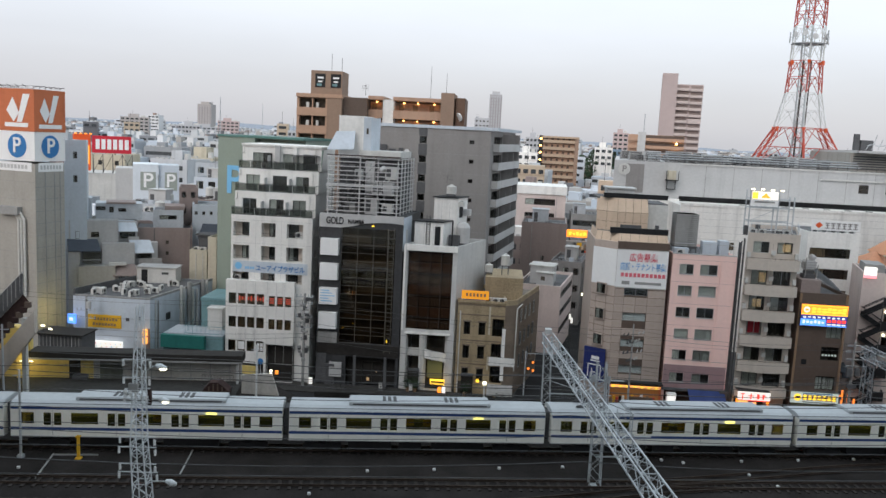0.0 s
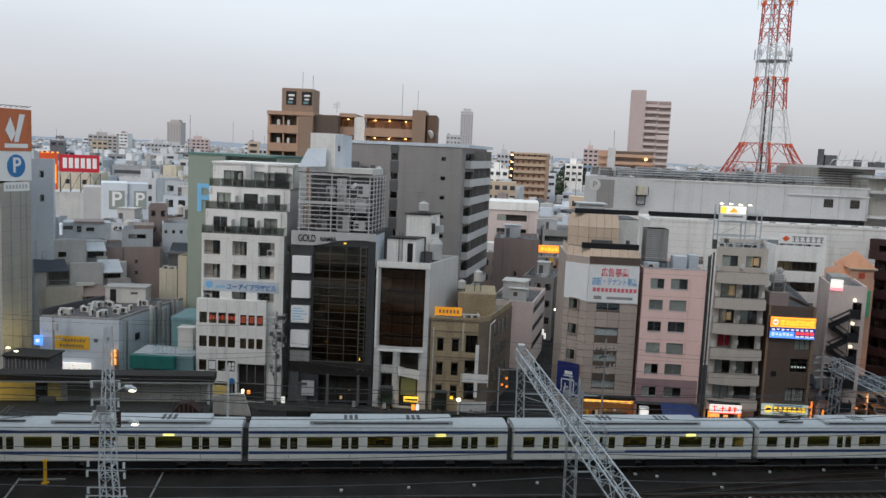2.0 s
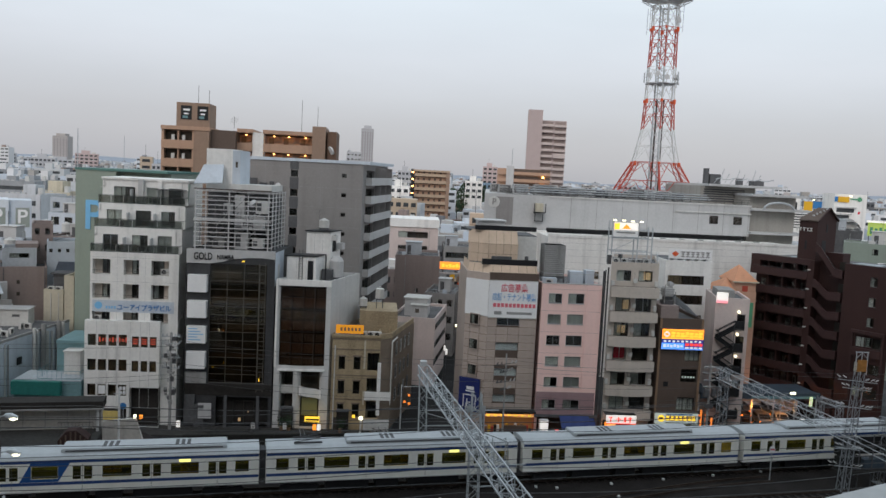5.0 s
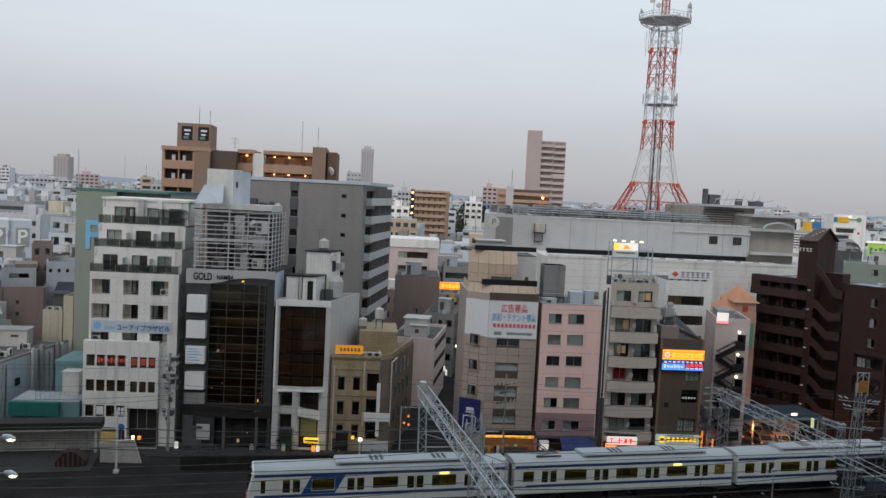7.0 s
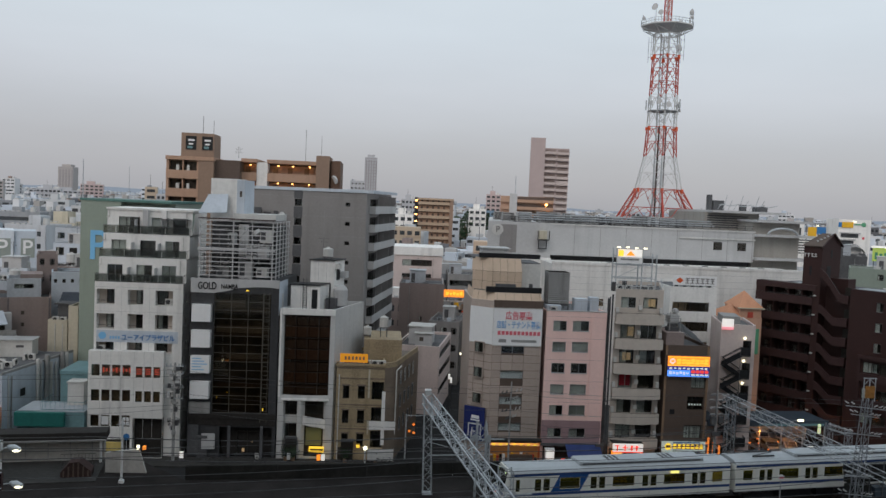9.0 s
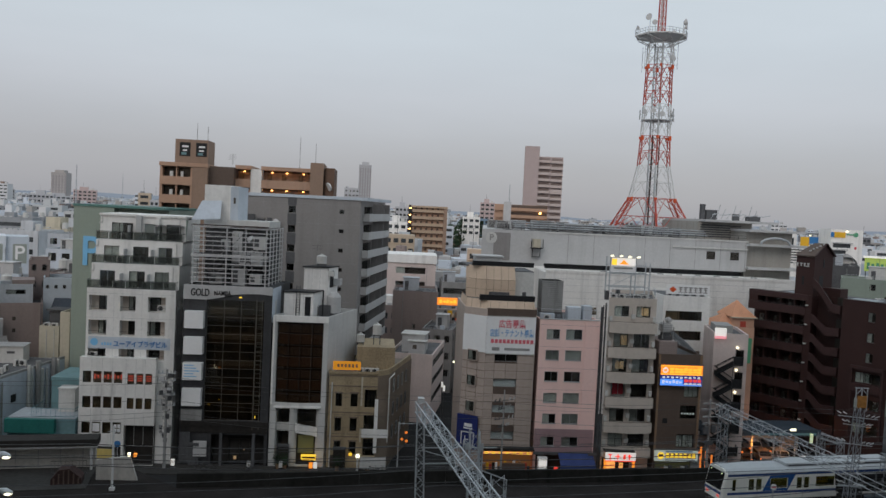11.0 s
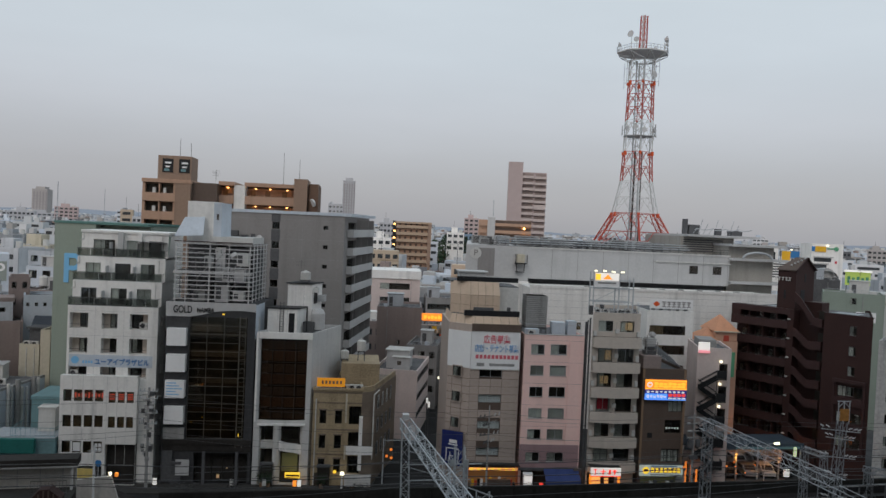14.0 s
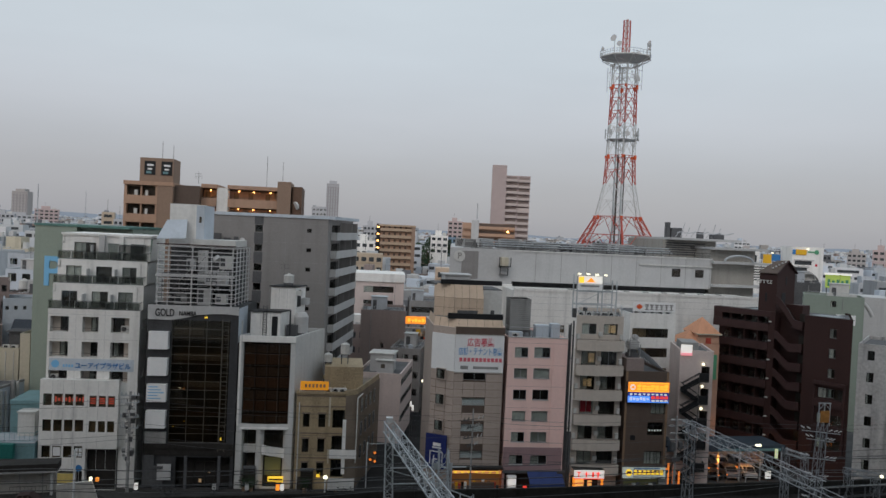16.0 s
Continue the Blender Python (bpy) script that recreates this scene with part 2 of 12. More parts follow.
def box(bm, x0, y0, z0, x1, y1, z1):
    v = [bm.verts.new(c) for c in ((x0, y0, z0), (x1, y0, z0), (x1, y1, z0), (x0, y1, z0), (x0, y0, z1), (x1, y0, z1), (x1, y1, z1), (x0, y1, z1))]
    for f in ((3, 2, 1, 0), (4, 5, 6, 7), (0, 1, 5, 4), (1, 2, 6, 5), (2, 3, 7, 6), (3, 0, 4, 7)):
        bm.faces.new([v[i] for i in f])


def prism(bm, pts, z0, z1):
    """Upright prism on a plan polygon."""
    a = [bm.verts.new((x, y, z0)) for x, y in pts]
    b = [bm.verts.new((x, y, z1)) for x, y in pts]
    k = len(pts)
    bm.faces.new(a[::-1])
    bm.faces.new(b)
    for i in range(k):
        bm.faces.new((a[i], a[(i + 1) % k], b[(i + 1) % k], b[i]))


def beam(bm, p, q, r, sides=4, r2=None):
    p, q = Vector(p), Vector(q)
    d = (q - p).normalized()
    s = d.cross(Vector((0, 0, 1)))
    s = s.normalized() if s.length > 1e-3 else Vector((1, 0, 0))
    u = s.cross(d)
    rings = []
    for c, rad in ((p, r), (q, r if r2 is None else r2)):
        rings.append([bm.verts.new(c + rad * (math.cos(a) * s + math.sin(a) * u)) for a in
                      [2 * math.pi * (i + 0.5) / sides for i in range(sides)]])
    for i in range(sides):
        j = (i + 1) % sides
        bm.faces.new((rings[0][i], rings[0][j], rings[1][j], rings[1][i]))
    bm.faces.new(rings[0][::-1])
    bm.faces.new(rings[1])


def tube(bm, x, y, z0, z1, r, sides=14, r2=None):
    beam(bm, (x, y, z0), (x, y, z1), r, sides, r2)


def part(name, bm, material, parent, label=""):
    me = bpy.data.meshes.new(name)
    bm.to_mesh(me)
    bm.free()
    me.materials.append(material)
    ob = new(name, me)
    ob.parent = parent
    return tagged(ob, label)


def piece(name, me, parent, m):
    """An object of its own on shared mesh data."""
    ob = new(name, me)
    ob.parent = parent
    ob.matrix_basis = m
    return ob


def clusters(bs):
    """Groups of boxes that touch one another."""
    left, out = list(bs), []
    while left:
        group = [left.pop(0)]
        for g in group:
            near = [b for b in left if all(g[i] <= b[i + 3] + 0.012 and b[i] <= g[i + 3] + 0.012 for i in range(3))]
            for b in near:
                left.remove(b)
                group.append(b)
        out.append(group)
    return out


def boxes(name, material, parent, *bs, label=""):
    """One part of boxes; boxes that stand apart become parts of their own, unless they are fine strokes or many."""
    groups = clusters(bs)
    big = [g for g in groups if sorted(max(b[i + 3] for b in g) - min(b[i] for b in g) for i in range(3))[1] > 0.3]
    if len(groups) > 6 or len(big) < len(groups):
        groups = [bs]
    first = None
    for g in groups:
        bm = bmesh.new()
        for b in g:
            box(bm, *b)
        ob = part(name, bm, material, parent, label)
        first = first or ob
    return first


def joined(name, material, parent, *bs):
    """Many small alike boxes in one mesh."""
    bm = bmesh.new()
    for b in bs:
        box(bm, *b)
    return tagged(part(name, bm, material, parent), kind="stuff")


def thing(name, label, category, m=None, group="", kind=""):
    ob = new(name)
    ob.empty_display_size = 0.5
    if m is not None:
        ob.matrix_basis = m
    return tagged(ob, label, category, group, kind)


MESHES = {}


def shared(key, build, material):
    if key not in MESHES:
        bm = bmesh.new()
        build(bm)
        me = bpy.data.meshes.new(key[0])
        bm.to_mesh(me)
        bm.free()
        me.materials.append(material)
        MESHES[key] = me
    return MESHES[key]


def lettering(text, size, material, parent, m, name="lettering", deep=0.04, width=None, bold=0.012):
    cu = bpy.data.curves.new("letters", "FONT")
    cu.body, cu.size, cu.extrude, cu.offset = text, size, deep, bold * size
    cu.align_x, cu.align_y = "CENTER", "CENTER"
    tmp = bpy.data.objects.new("letters", cu)
    scene.collection.objects.link(tmp)
    dg = bpy.context.evaluated_depsgraph_get()
    me = bpy.data.meshes.new_from_object(tmp.evaluated_get(dg))
    bpy.data.objects.remove(tmp)
    me.materials.clear()
    me.materials.append(material)
    if width:
        xs = [v.co.x for v in me.vertices]
        k = width / max(0.01, max(xs) - min(xs))
        for v in me.vertices:
            v.co.x *= k
    ob = new(name, me)
    ob.parent = parent
    ob.matrix_basis = m
    return ob


def on_front(x, y, z):
    return pose(x, y, z, 90, 0, 0)


def on_east(x, y, z):
    return pose(x, y, z, 90, 0, 90)


# ---- building kit: local space, front on y = 0 facing -y, width along x, depth along +y ----
def facade(bm, face, W, D, z0, z1, holes, r=0.2, lo=0.0, hi=None):
    L = W if face == "S" else D
    hi = L if hi is None else hi

    def P(u, v, d):
        if face == "S":
            return (u, d, v)
        if face == "E":
            return (W - d, u, v)
        return (d, D - u, v)
    us = sorted({lo, hi, *[h[0] for h in holes], *[h[1] for h in holes]})
    vs = sorted({z0, z1, *[h[2] for h in holes], *[h[3] for h in holes]})
    for i in range(len(us) - 1):
        for j in range(len(vs) - 1):
            cu, cv = (us[i] + us[i + 1]) / 2, (vs[j] + vs[j + 1]) / 2
            if not any(h[0] < cu < h[1] and h[2] < cv < h[3] for h in holes):
                bm.faces.new([bm.verts.new(P(u, v, 0)) for u, v in
                              ((us[i], vs[j]), (us[i + 1], vs[j]), (us[i + 1], vs[j + 1]), (us[i], vs[j + 1]))])
    for a, b, c, d in [h[:4] for h in holes]:
        ring = ((a, c), (b, c), (b, d), (a, d))
        for k in range(4):
            (u0, v0), (u1, v1) = ring[k], ring[(k + 1) % 4]
            bm.faces.new([bm.verts.new(q) for q in (P(u0, v0, 0), P(u1, v1, 0), P(u1, v1, r), P(u0, v0, r))])


def at_face(face, W, D, u, v, d):
    if face == "S":
        return pose(u, d, v)
    if face == "E":
        return pose(W - d, u, v, 0, 0, 90)
    return pose(d, D - u, v, 0, 0, -90)


def grid_frame(bm, us, vs, y0, y1):
    """Connected frame: every second cell of the middle rows stays open."""
    nu, nv = len(us), len(vs)
    vt = {(i, j, k): bm.verts.new((us[i], (y0, y1)[k], vs[j])) for i in range(nu) for j in range(nv) for k in (0, 1)}

    def solid(i, j):
        return 0 <= i < nu - 1 and 0 <= j < nv - 1 and (i % 2 == 0 or j % 2 == 0)
    for i in range(nu - 1):
        for j in range(nv - 1):
            if not solid(i, j):
                continue
            for k in (0, 1):
                bm.faces.new([vt[a, b, k] for a, b in ((i, j), (i + 1, j), (i + 1, j + 1), (i, j + 1))])
            for (a, b), (c, d), (ni, nj) in (((i, j), (i + 1, j), (i, j - 1)), ((i, j + 1), (i + 1, j + 1), (i, j + 1)), ((i, j), (i, j + 1), (i - 1, j)), ((i + 1, j), (i + 1, j + 1), (i + 1, j))):
                if not solid(ni, nj):
                    bm.faces.new((vt[a, b, 0], vt[c, d, 0], vt[c, d, 1], vt[a, b, 1]))


def window(parent, m, w, h, leaves=2, frame_mat=None, glass_mat=None, curtain=0.0, bar=0.045):
    """A window at m (lower left corner of its opening), with its panes; curtain: share of the width that is drawn."""
    frame_mat, glass_mat = frame_mat or ALU, glass_mat or GLASS
    w, h = round(w, 2), round(h, 2)

    def fr(bm):
        us = sorted({0.0, w} | {round(k * (w - bar) / leaves + d, 4) for k in range(leaves + 1) for d in (0.0, bar)})
        us = [u for i, u in enumerate(us) if i == 0 or u - us[i - 1] > 1e-3]
        grid_frame(bm, us, (0.0, bar, h - bar, h), 0.0, 0.065)
    ob = piece("window", shared(("window", w, h, leaves, frame_mat.name, bar), fr, frame_mat), parent, m)
    pw = (w - bar) / leaves - bar
    pane = shared(("pane", round(pw, 3), h, glass_mat.name), lambda bm: box(bm, 0, 0.03, bar, pw, 0.036, h - bar), glass_mat)
    for k in range(leaves):
        piece("pane", pane, ob, pose(bar + k * (w - bar) / leaves, 0, 0))
    if curtain:
        cw = round(w * curtain, 2)

        def cur(bm):
            n_ = max(4, int(cw / 0.08))
            for i in range(n_):
                box(bm, i * cw / n_, 0.14 + 0.02 * (i % 2), 0.03, (i + 1) * cw / n_, 0.17 + 0.02 * (i % 2), h - 0.03)
        piece("curtain", shared(("curtain", cw, h), cur, CURTAIN), ob, pose(0, 0, 0))
    return ob


def shell(root, W, D, H, wall, holes_s=(), holes_e=(), holes_w=(), r=0.2, z0=0.0, roof=None, rim=0.5, core=True, name="wall"):
    """Closed body with openings, a roof slab and a parapet rim."""
    bm = bmesh.new()
    facade(bm, "S", W, D, z0, H, list(holes_s), r)
    facade(bm, "E", W, D, z0, H, list(holes_e), r)
    facade(bm, "W", W, D, z0, H, list(holes_w), r)
    bm.faces.new([bm.verts.new(c) for c in ((W, D, z0), (0, D, z0), (0, D, H), (W, D, H))])
    bmesh.ops.remove_doubles(bm, verts=bm.verts[:], dist=1e-4)
    part(name, bm, wall, root)
    boxes("roof", roof or ROOF, root, (0.16, 0.16, H - rim - 0.15, W - 0.16, D - 0.16, H - rim))
    if rim:
        bm = bmesh.new()
        loops = []
        for o, z in ((0.0, H), (0.0, H + 0.06), (0.2, H + 0.06), (0.2, H - rim)):
            loops.append([bm.verts.new(c) for c in ((o, o, z), (W - o, o, z), (W - o, D - o, z), (o, D - o, z))])
        for p_, q_ in zip(loops, loops[1:]):
            for i in range(4):
                bm.faces.new((p_[i], p_[(i + 1) % 4], q_[(i + 1) % 4], q_[i]))
        part("parapet", bm, wall, root)
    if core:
        # solid core whose dark colour stands for the dim rooms
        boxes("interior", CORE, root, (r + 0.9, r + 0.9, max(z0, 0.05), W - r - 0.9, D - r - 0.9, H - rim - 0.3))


def cut(root, face, W, D, holes, r=0.2, **kw):
    """A window in each opening; an opening may carry a fifth value, the drawn share of its curtain."""
    for h in holes:
        window(root, at_face(face, W, D, h[0], h[2], r - 0.09), h[1] - h[0], h[3] - h[2], curtain=h[4] if len(h) > 4 else 0.0, **kw)


def railing(root, x0, x1, y, z, h=1.1, side=0.0, material=None, name="railing", step=0.14, glass_mat=None):
    bm = bmesh.new()
    box(bm, x0, y, z + h - 0.05, x1, y + 0.05, z + h)
    box(bm, x0, y, z + 0.06, x1, y + 0.04, z + 0.1)
    n_ = max(2, int((x1 - x0) / step))
    for i in range(n_ + 1):
        x = x0 + (x1 - x0 - 0.03) * i / n_
        box(bm, x, y + 0.005, z, x + 0.025, y + 0.03, z + h - 0.05)
    if side:
        for x in (x0, x1 - 0.05):
            box(bm, x, y, z + h - 0.05, x + 0.05, y + side, z + h)
            for i in range(max(2, int(side / step))):
                yy = y + side * i / max(2, int(side / step))
                box(bm, x, yy, z, x + 0.025, yy + 0.025, z + h - 0.05)
    return part(name, bm, material or DSTEEL, root)


def air_unit(x, y, z, turn=0.0, w=0.85, h=0.75):
    """Outdoor air-conditioning unit with its fan ring and grille."""
    key = "air_conditioner"
    if key not in MESHES:
        ob = thing("air_conditioner", "off-white outdoor air conditioning unit with round fan grille", "air conditioner", group="outdoor air conditioners")
        boxes("casing", OFFWHITE, ob, (-0.42, -0.16, 0.06, 0.42, 0.16, 0.76), (-0.38, -0.14, 0, -0.28, 0.14, 0.06), (0.28, -0.14, 0, 0.38, 0.14, 0.06))
        bm = bmesh.new()
        beam(bm, (-0.1, -0.165, 0.42), (-0.1, -0.15, 0.42), 0.27, 18)
        part("fan_opening", bm, BLACK, ob)
        bm = bmesh.new()
        for k in range(7):
            box(bm, -0.37, -0.18, 0.18 + 0.08 * k, 0.17, -0.17, 0.19 + 0.08 * k)
        part("grille", bm, ALU, ob)
        MESHES[key] = ob
        ob.matrix_basis = pose(x, y, z, 0, 0, turn)
        return ob
    return copy_thing(MESHES[key], pose(x, y, z, 0, 0, turn))


def water_tank(x, y, z, r=0.9, h=1.6, legs=1.0, material=None, square=False):
    ob = thing("water_tank", "pale rooftop water tank on a steel stand", "water tank", pose(x, y, z), "rooftop water tanks")
    bm = bmesh.new()
    if square:
        box(bm, -r, -r, legs, r, r, legs + h)
        for k in range(1, int(h) + 1):
            box(bm, -r - 0.03, -r - 0.03, legs + k - 0.04, r + 0.03, r + 0.03, legs + k)
    else:
        tube(bm, 0, 0, legs, legs + h, r, 16)
        tube(bm, 0, 0, legs + h, legs + h + 0.25 * r, r, 16, 0.35 * r)
        tube(bm, 0, 0, legs + h + 0.25 * r, legs + h + 0.25 * r + 0.12, 0.3 * r, 10)
    part("tank", bm, material or OFFWHITE, ob)
    for a, b in ((-1, -1), (-1, 1), (1, -1), (1, 1)):
        boxes("leg", DSTEEL, ob, (a * r * 0.7 - 0.05, b * r * 0.7 - 0.05, 0, a * r * 0.7 + 0.05, b * r * 0.7 + 0.05, legs))
    boxes("stand", DSTEEL, ob, (-r * 0.85, -r * 0.85, legs - 0.12, r * 0.85, r * 0.85, legs - 0.005))
    return ob


def lattice(bm, p0, p1, w0, w1, n, r, up=None):
    """Square lattice girder from p0 to p1: four chords, zigzag webs, cross frames."""
    p0, p1 = Vector(p0), Vector(p1)
    d = (p1 - p0).normalized()
    s = d.cross(Vector(up or (0, 0, 1)))
    s = s.normalized() if s.length > 1e-3 else Vector((1, 0, 0))
    u = s.cross(d)
    rows = []
    for i in range(n + 1):
        f = i / n
        w = (w0 + (w1 - w0) * f) / 2
        c = p0.lerp(p1, f)
        rows.append([c + w * (a * s + b * u) for a, b in ((-1, -1), (1, -1), (1, 1), (-1, 1))])
    for k in range(4):
        beam(bm, rows[0][k], rows[-1][k], r)
        for i in range(n):
            a, b = (k, (k + 1) % 4) if i % 2 else ((k + 1) % 4, k)
            beam(bm, rows[i][a], rows[i + 1][b], r * 0.5)
            if i % 3 == 0:
                beam(bm, rows[i][k], rows[i][(k + 1) % 4], r * 0.5)


# ---- setting ----
def ground():
    boxes_ = bmesh.new()
    v = [boxes_.verts.new(c) for c in ((-4900, -300, -0.02), (4900, -300, -0.02), (4900, 4900, -0.02), (-4900, 4900, -0.02))]
    boxes_.faces.new(v)
    tagged(part("ground", boxes_, CITY, None), "grey city ground between the buildings", "ground", kind="structure")
    bm = bmesh.new()
    box(bm, -120, 66, 0.0, 120, 91.5, 0.02)
    prism(bm, [(3.2, 95), (10.4, 95), (24, 190), (17.5, 190)], 0.0, 0.024)
    tagged(part("road", bm, ASPHALT, None), "dark asphalt street along the railway with a side alley", "road", kind="structure")
    bm = bmesh.new()
    box(bm, -120, 91.5, 0.0, 3.2, 95, 0.16)
    box(bm, 10.4, 91.5, 0.0, 120, 95, 0.16)
    tagged(part("pavement", bm, PAVE, None), "grey concrete pavement with a raised kerb", "pavement", kind="structure")
    bm = bmesh.new()
    for k in range(7):
        box(bm, 3.6 + k * 0.95, 88.6, 0.02, 4.05 + k * 0.95, 91.3, 0.026)
    box(bm, 3.0, 86.6, 0.02, 10.5, 86.95, 0.026)
    tagged(part("road_marking", bm, WHITE_P, None), "white painted crossing bars and stop line", "road marking", kind="structure")
    bm = bmesh.new()
    x = -4200.0
    top, bot = [], []
    while x < 4200:
        h = 15 + 14 * noise.noise((x * 0.0011, 3.1, 0)) + 7 * noise.noise((x * 0.006, 7.1, 0))
        top.append(bm.verts.new((x, 4500, 18 + max(4, h))))
        bot.append(bm.verts.new((x, 4300, -1)))
        x += 60
    for i in range(len(top) - 1):
        bm.faces.new((bot[i], bot[i + 1], top[i + 1], top[i]))
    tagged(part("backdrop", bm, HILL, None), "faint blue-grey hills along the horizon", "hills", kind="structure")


def track_y(x):
    return 63.0 + 0.163 * x + 0.0001 * x * x


def sweep(bm, line):
    """Rail section with foot, web and head, swept along a line."""
    prof = ((-0.06, 0.0), (0.06, 0.0), (0.06, 0.03), (0.015, 0.04), (0.015, 0.12), (0.035, 0.135), (0.035, 0.17), (-0.035, 0.17), (-0.035, 0.135), (-0.015, 0.12), (-0.015, 0.04), (-0.06, 0.03))
    rings = [[bm.verts.new((x, y + dy, z + dz)) for dy, dz in prof] for x, y, z in line]
    for p_, q_ in zip(rings, rings[1:]):
        for i in range(12):
            bm.faces.new((p_[i], p_[(i + 1) % 12], q_[(i + 1) % 12], q_[i]))


DECK = 5.1


def railway():
    bm = bmesh.new()
    prism(bm, [(-130, 14), (140, 14), (140, 89), (60, 80.2), (-16, 72.9), (-22.8, 79.6), (-130, 79.6)], 0.0, DECK)
    tagged(part("viaduct", bm, BALLAST, None), "railway viaduct deck under dark ballast", "viaduct", kind="structure")
    # far parapet along the street
    par = thing("viaduct_parapet", "grey concrete parapet wall along the viaduct edge", "parapet", kind="structure")
    for i in range(15):
        x0, x1 = -16 + i * 8, -16 + (i + 1) * 8
        y0, y1 = 72.9 + 0.096 * (x0 + 16), 72.9 + 0.096 * (x1 + 16)
        bm = bmesh.new()
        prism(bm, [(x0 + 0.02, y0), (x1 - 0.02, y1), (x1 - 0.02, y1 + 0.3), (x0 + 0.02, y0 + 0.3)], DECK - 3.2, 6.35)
        # panel colour carries the shade down at the viaduct edge
        part("parapet_panel", bm, MAT_SHADEC, par)
    # tracks: (offset from the train's line, x from, x to, lean)
    lines = [(1.4, -95, 130, 0.0), (-5.2, -95, 130, 0.0), (-9.0, -95, 130, 0.0), (-13.0, -95, 130, 0.0), (-17.5, -95, 130, 0.0), (-21.5, -95, 130, 0.0)]
    sl = bmesh.new()
    box(sl, -0.12, -1.05, 0, 0.12, 1.05, 0.1)
    slm = bpy.data.meshes.new("sleeper")
    sl.to_mesh(slm)
    sl.free()
    slm.materials.append(SLEEPER)
    for off, xa, xb, lean in lines:
        tr = thing("railway_track", "rusty brown rails on dark sleepers in ballast", "track", group="railway tracks", kind="structure")
        for g, nm in ((-0.55, "rail"), (0.55, "rail")):
            bm = bmesh.new()
            n_ = int((xb - xa) / 5)
            sweep(bm, [(xa + 5 * i, track_y(xa + 5 * i) + off + g, DECK + 0.06) for i in range(n_ + 1)])
            part(nm, bm, RUST, tr)
        bm = bmesh.new()
        x = -40.0
        while x < 70:
            y = track_y(x) + off
            if off == -5.2:
                piece("sleeper", slm, tr, pose(x, y, DECK - 0.02, 0, 0, 9.3))
            else:
                m_ = pose(x, y, DECK - 0.02, 0, 0, 9.3)
                k_ = len(bm.verts)
                box(bm, -0.12, -1.05, 0, 0.12, 1.05, 0.1)
                bm.verts.ensure_lookup_table()
                for v in bm.verts[k_:]:
                    v.co = m_ @ v.co
            x += 0.75
        if off == -5.2:
            bm.free()
        else:
            tagged(part("sleepers", bm, SLEEPER, tr), kind="stuff")
    # crossovers between the tracks
    sw = thing("track_crossover", "curving crossover rails between two tracks", "track", group="railway tracks", kind="structure")
    for x0, x1, o0, o1 in ((-4, 22, -9.0, -5.2), (8, 36, -5.2, -1.2), (14, 44, -13.0, -9.0), (-30, -6, -17.5, -13.0), (30, 58, -9.0, -5.2)):
        for g in (-0.55, 0.55):
            bm = bmesh.new()
            line = []
            for i in range(15):
                f = i / 14
                x = x0 + (x1 - x0) * f
                line.append((x, track_y(x) + o0 + (o1 - o0) * f * f * (3 - 2 * f) + g, DECK + 0.065))
            sweep(bm, line)
            part("rail", bm, RUST, sw)
    # pale trackside markers
    mk = bmesh.new()
    box(mk, -0.11, -0.11, 0, 0.11, 0.11, 0.18)
    bmesh.ops.bevel(mk, geom=mk.edges[:], offset=0.03, segments=1, affect="EDGES")
    mkm = bpy.data.meshes.new("marker")
    mk.to_mesh(mkm)
    mk.free()
    mkm.materials.append(WHITE_P)
    for i in range(11):
        x = -8.63 + 4.97 * i
        ob = new("track_marker", mkm)
        ob.matrix_basis = pose(x, 58.64 + 1.19 * i + (0.4 if i > 4 else 0), DECK, 0, 0, 9)
        tagged(ob, "small white marker block beside the track", "marker", "trackside markers")
    for x, y in ((14.5, 65.2), (21, 63.4), (22.6, 61.5), (24.5, 59.2), (33, 62.5), (-12, 54), (40, 64), (-33.5, 54.6), (45, 66)):
        ob = new("track_marker", mkm)
        ob.matrix_basis = pose(x, y, DECK, 0, 0, 9)
        tagged(ob, "small white marker block beside the track", "marker", "trackside markers")




def near_roof():
    """Corner of the viewer's own building below the window, and an added shading block."""
    bm = bmesh.new()
    prism(bm, [(-60, -30), (80, -30), (80, 45.5), (14.9, 17.4), (9.0, 14.9), (9.0, 0.6), (-60, 0.6)], 0.05, 23.0)
    # unseen tall block behind the eye, its height set to shade the lower fronts
    prism(bm, [(-80, -30), (80, -30), (80, -3), (-80, -3)], 23.0, 100.0)
    bm2 = bmesh.new()
    prism(bm2, [(14.2, 16.75), (80, 44.4), (80, 49.7), (7.6, 16.0), (7.6, 1.2), (14.2, 1.2)], 22.6, 23.6)
    ob = part("viewing_building", bm, OFFWHITE, None)
    tagged(ob, "pale roof of the building the view is taken from, with added shading block", "building", kind="structure")
    part("coping", bm2, LGREY, ob)


ground()
railway()
near_roof()


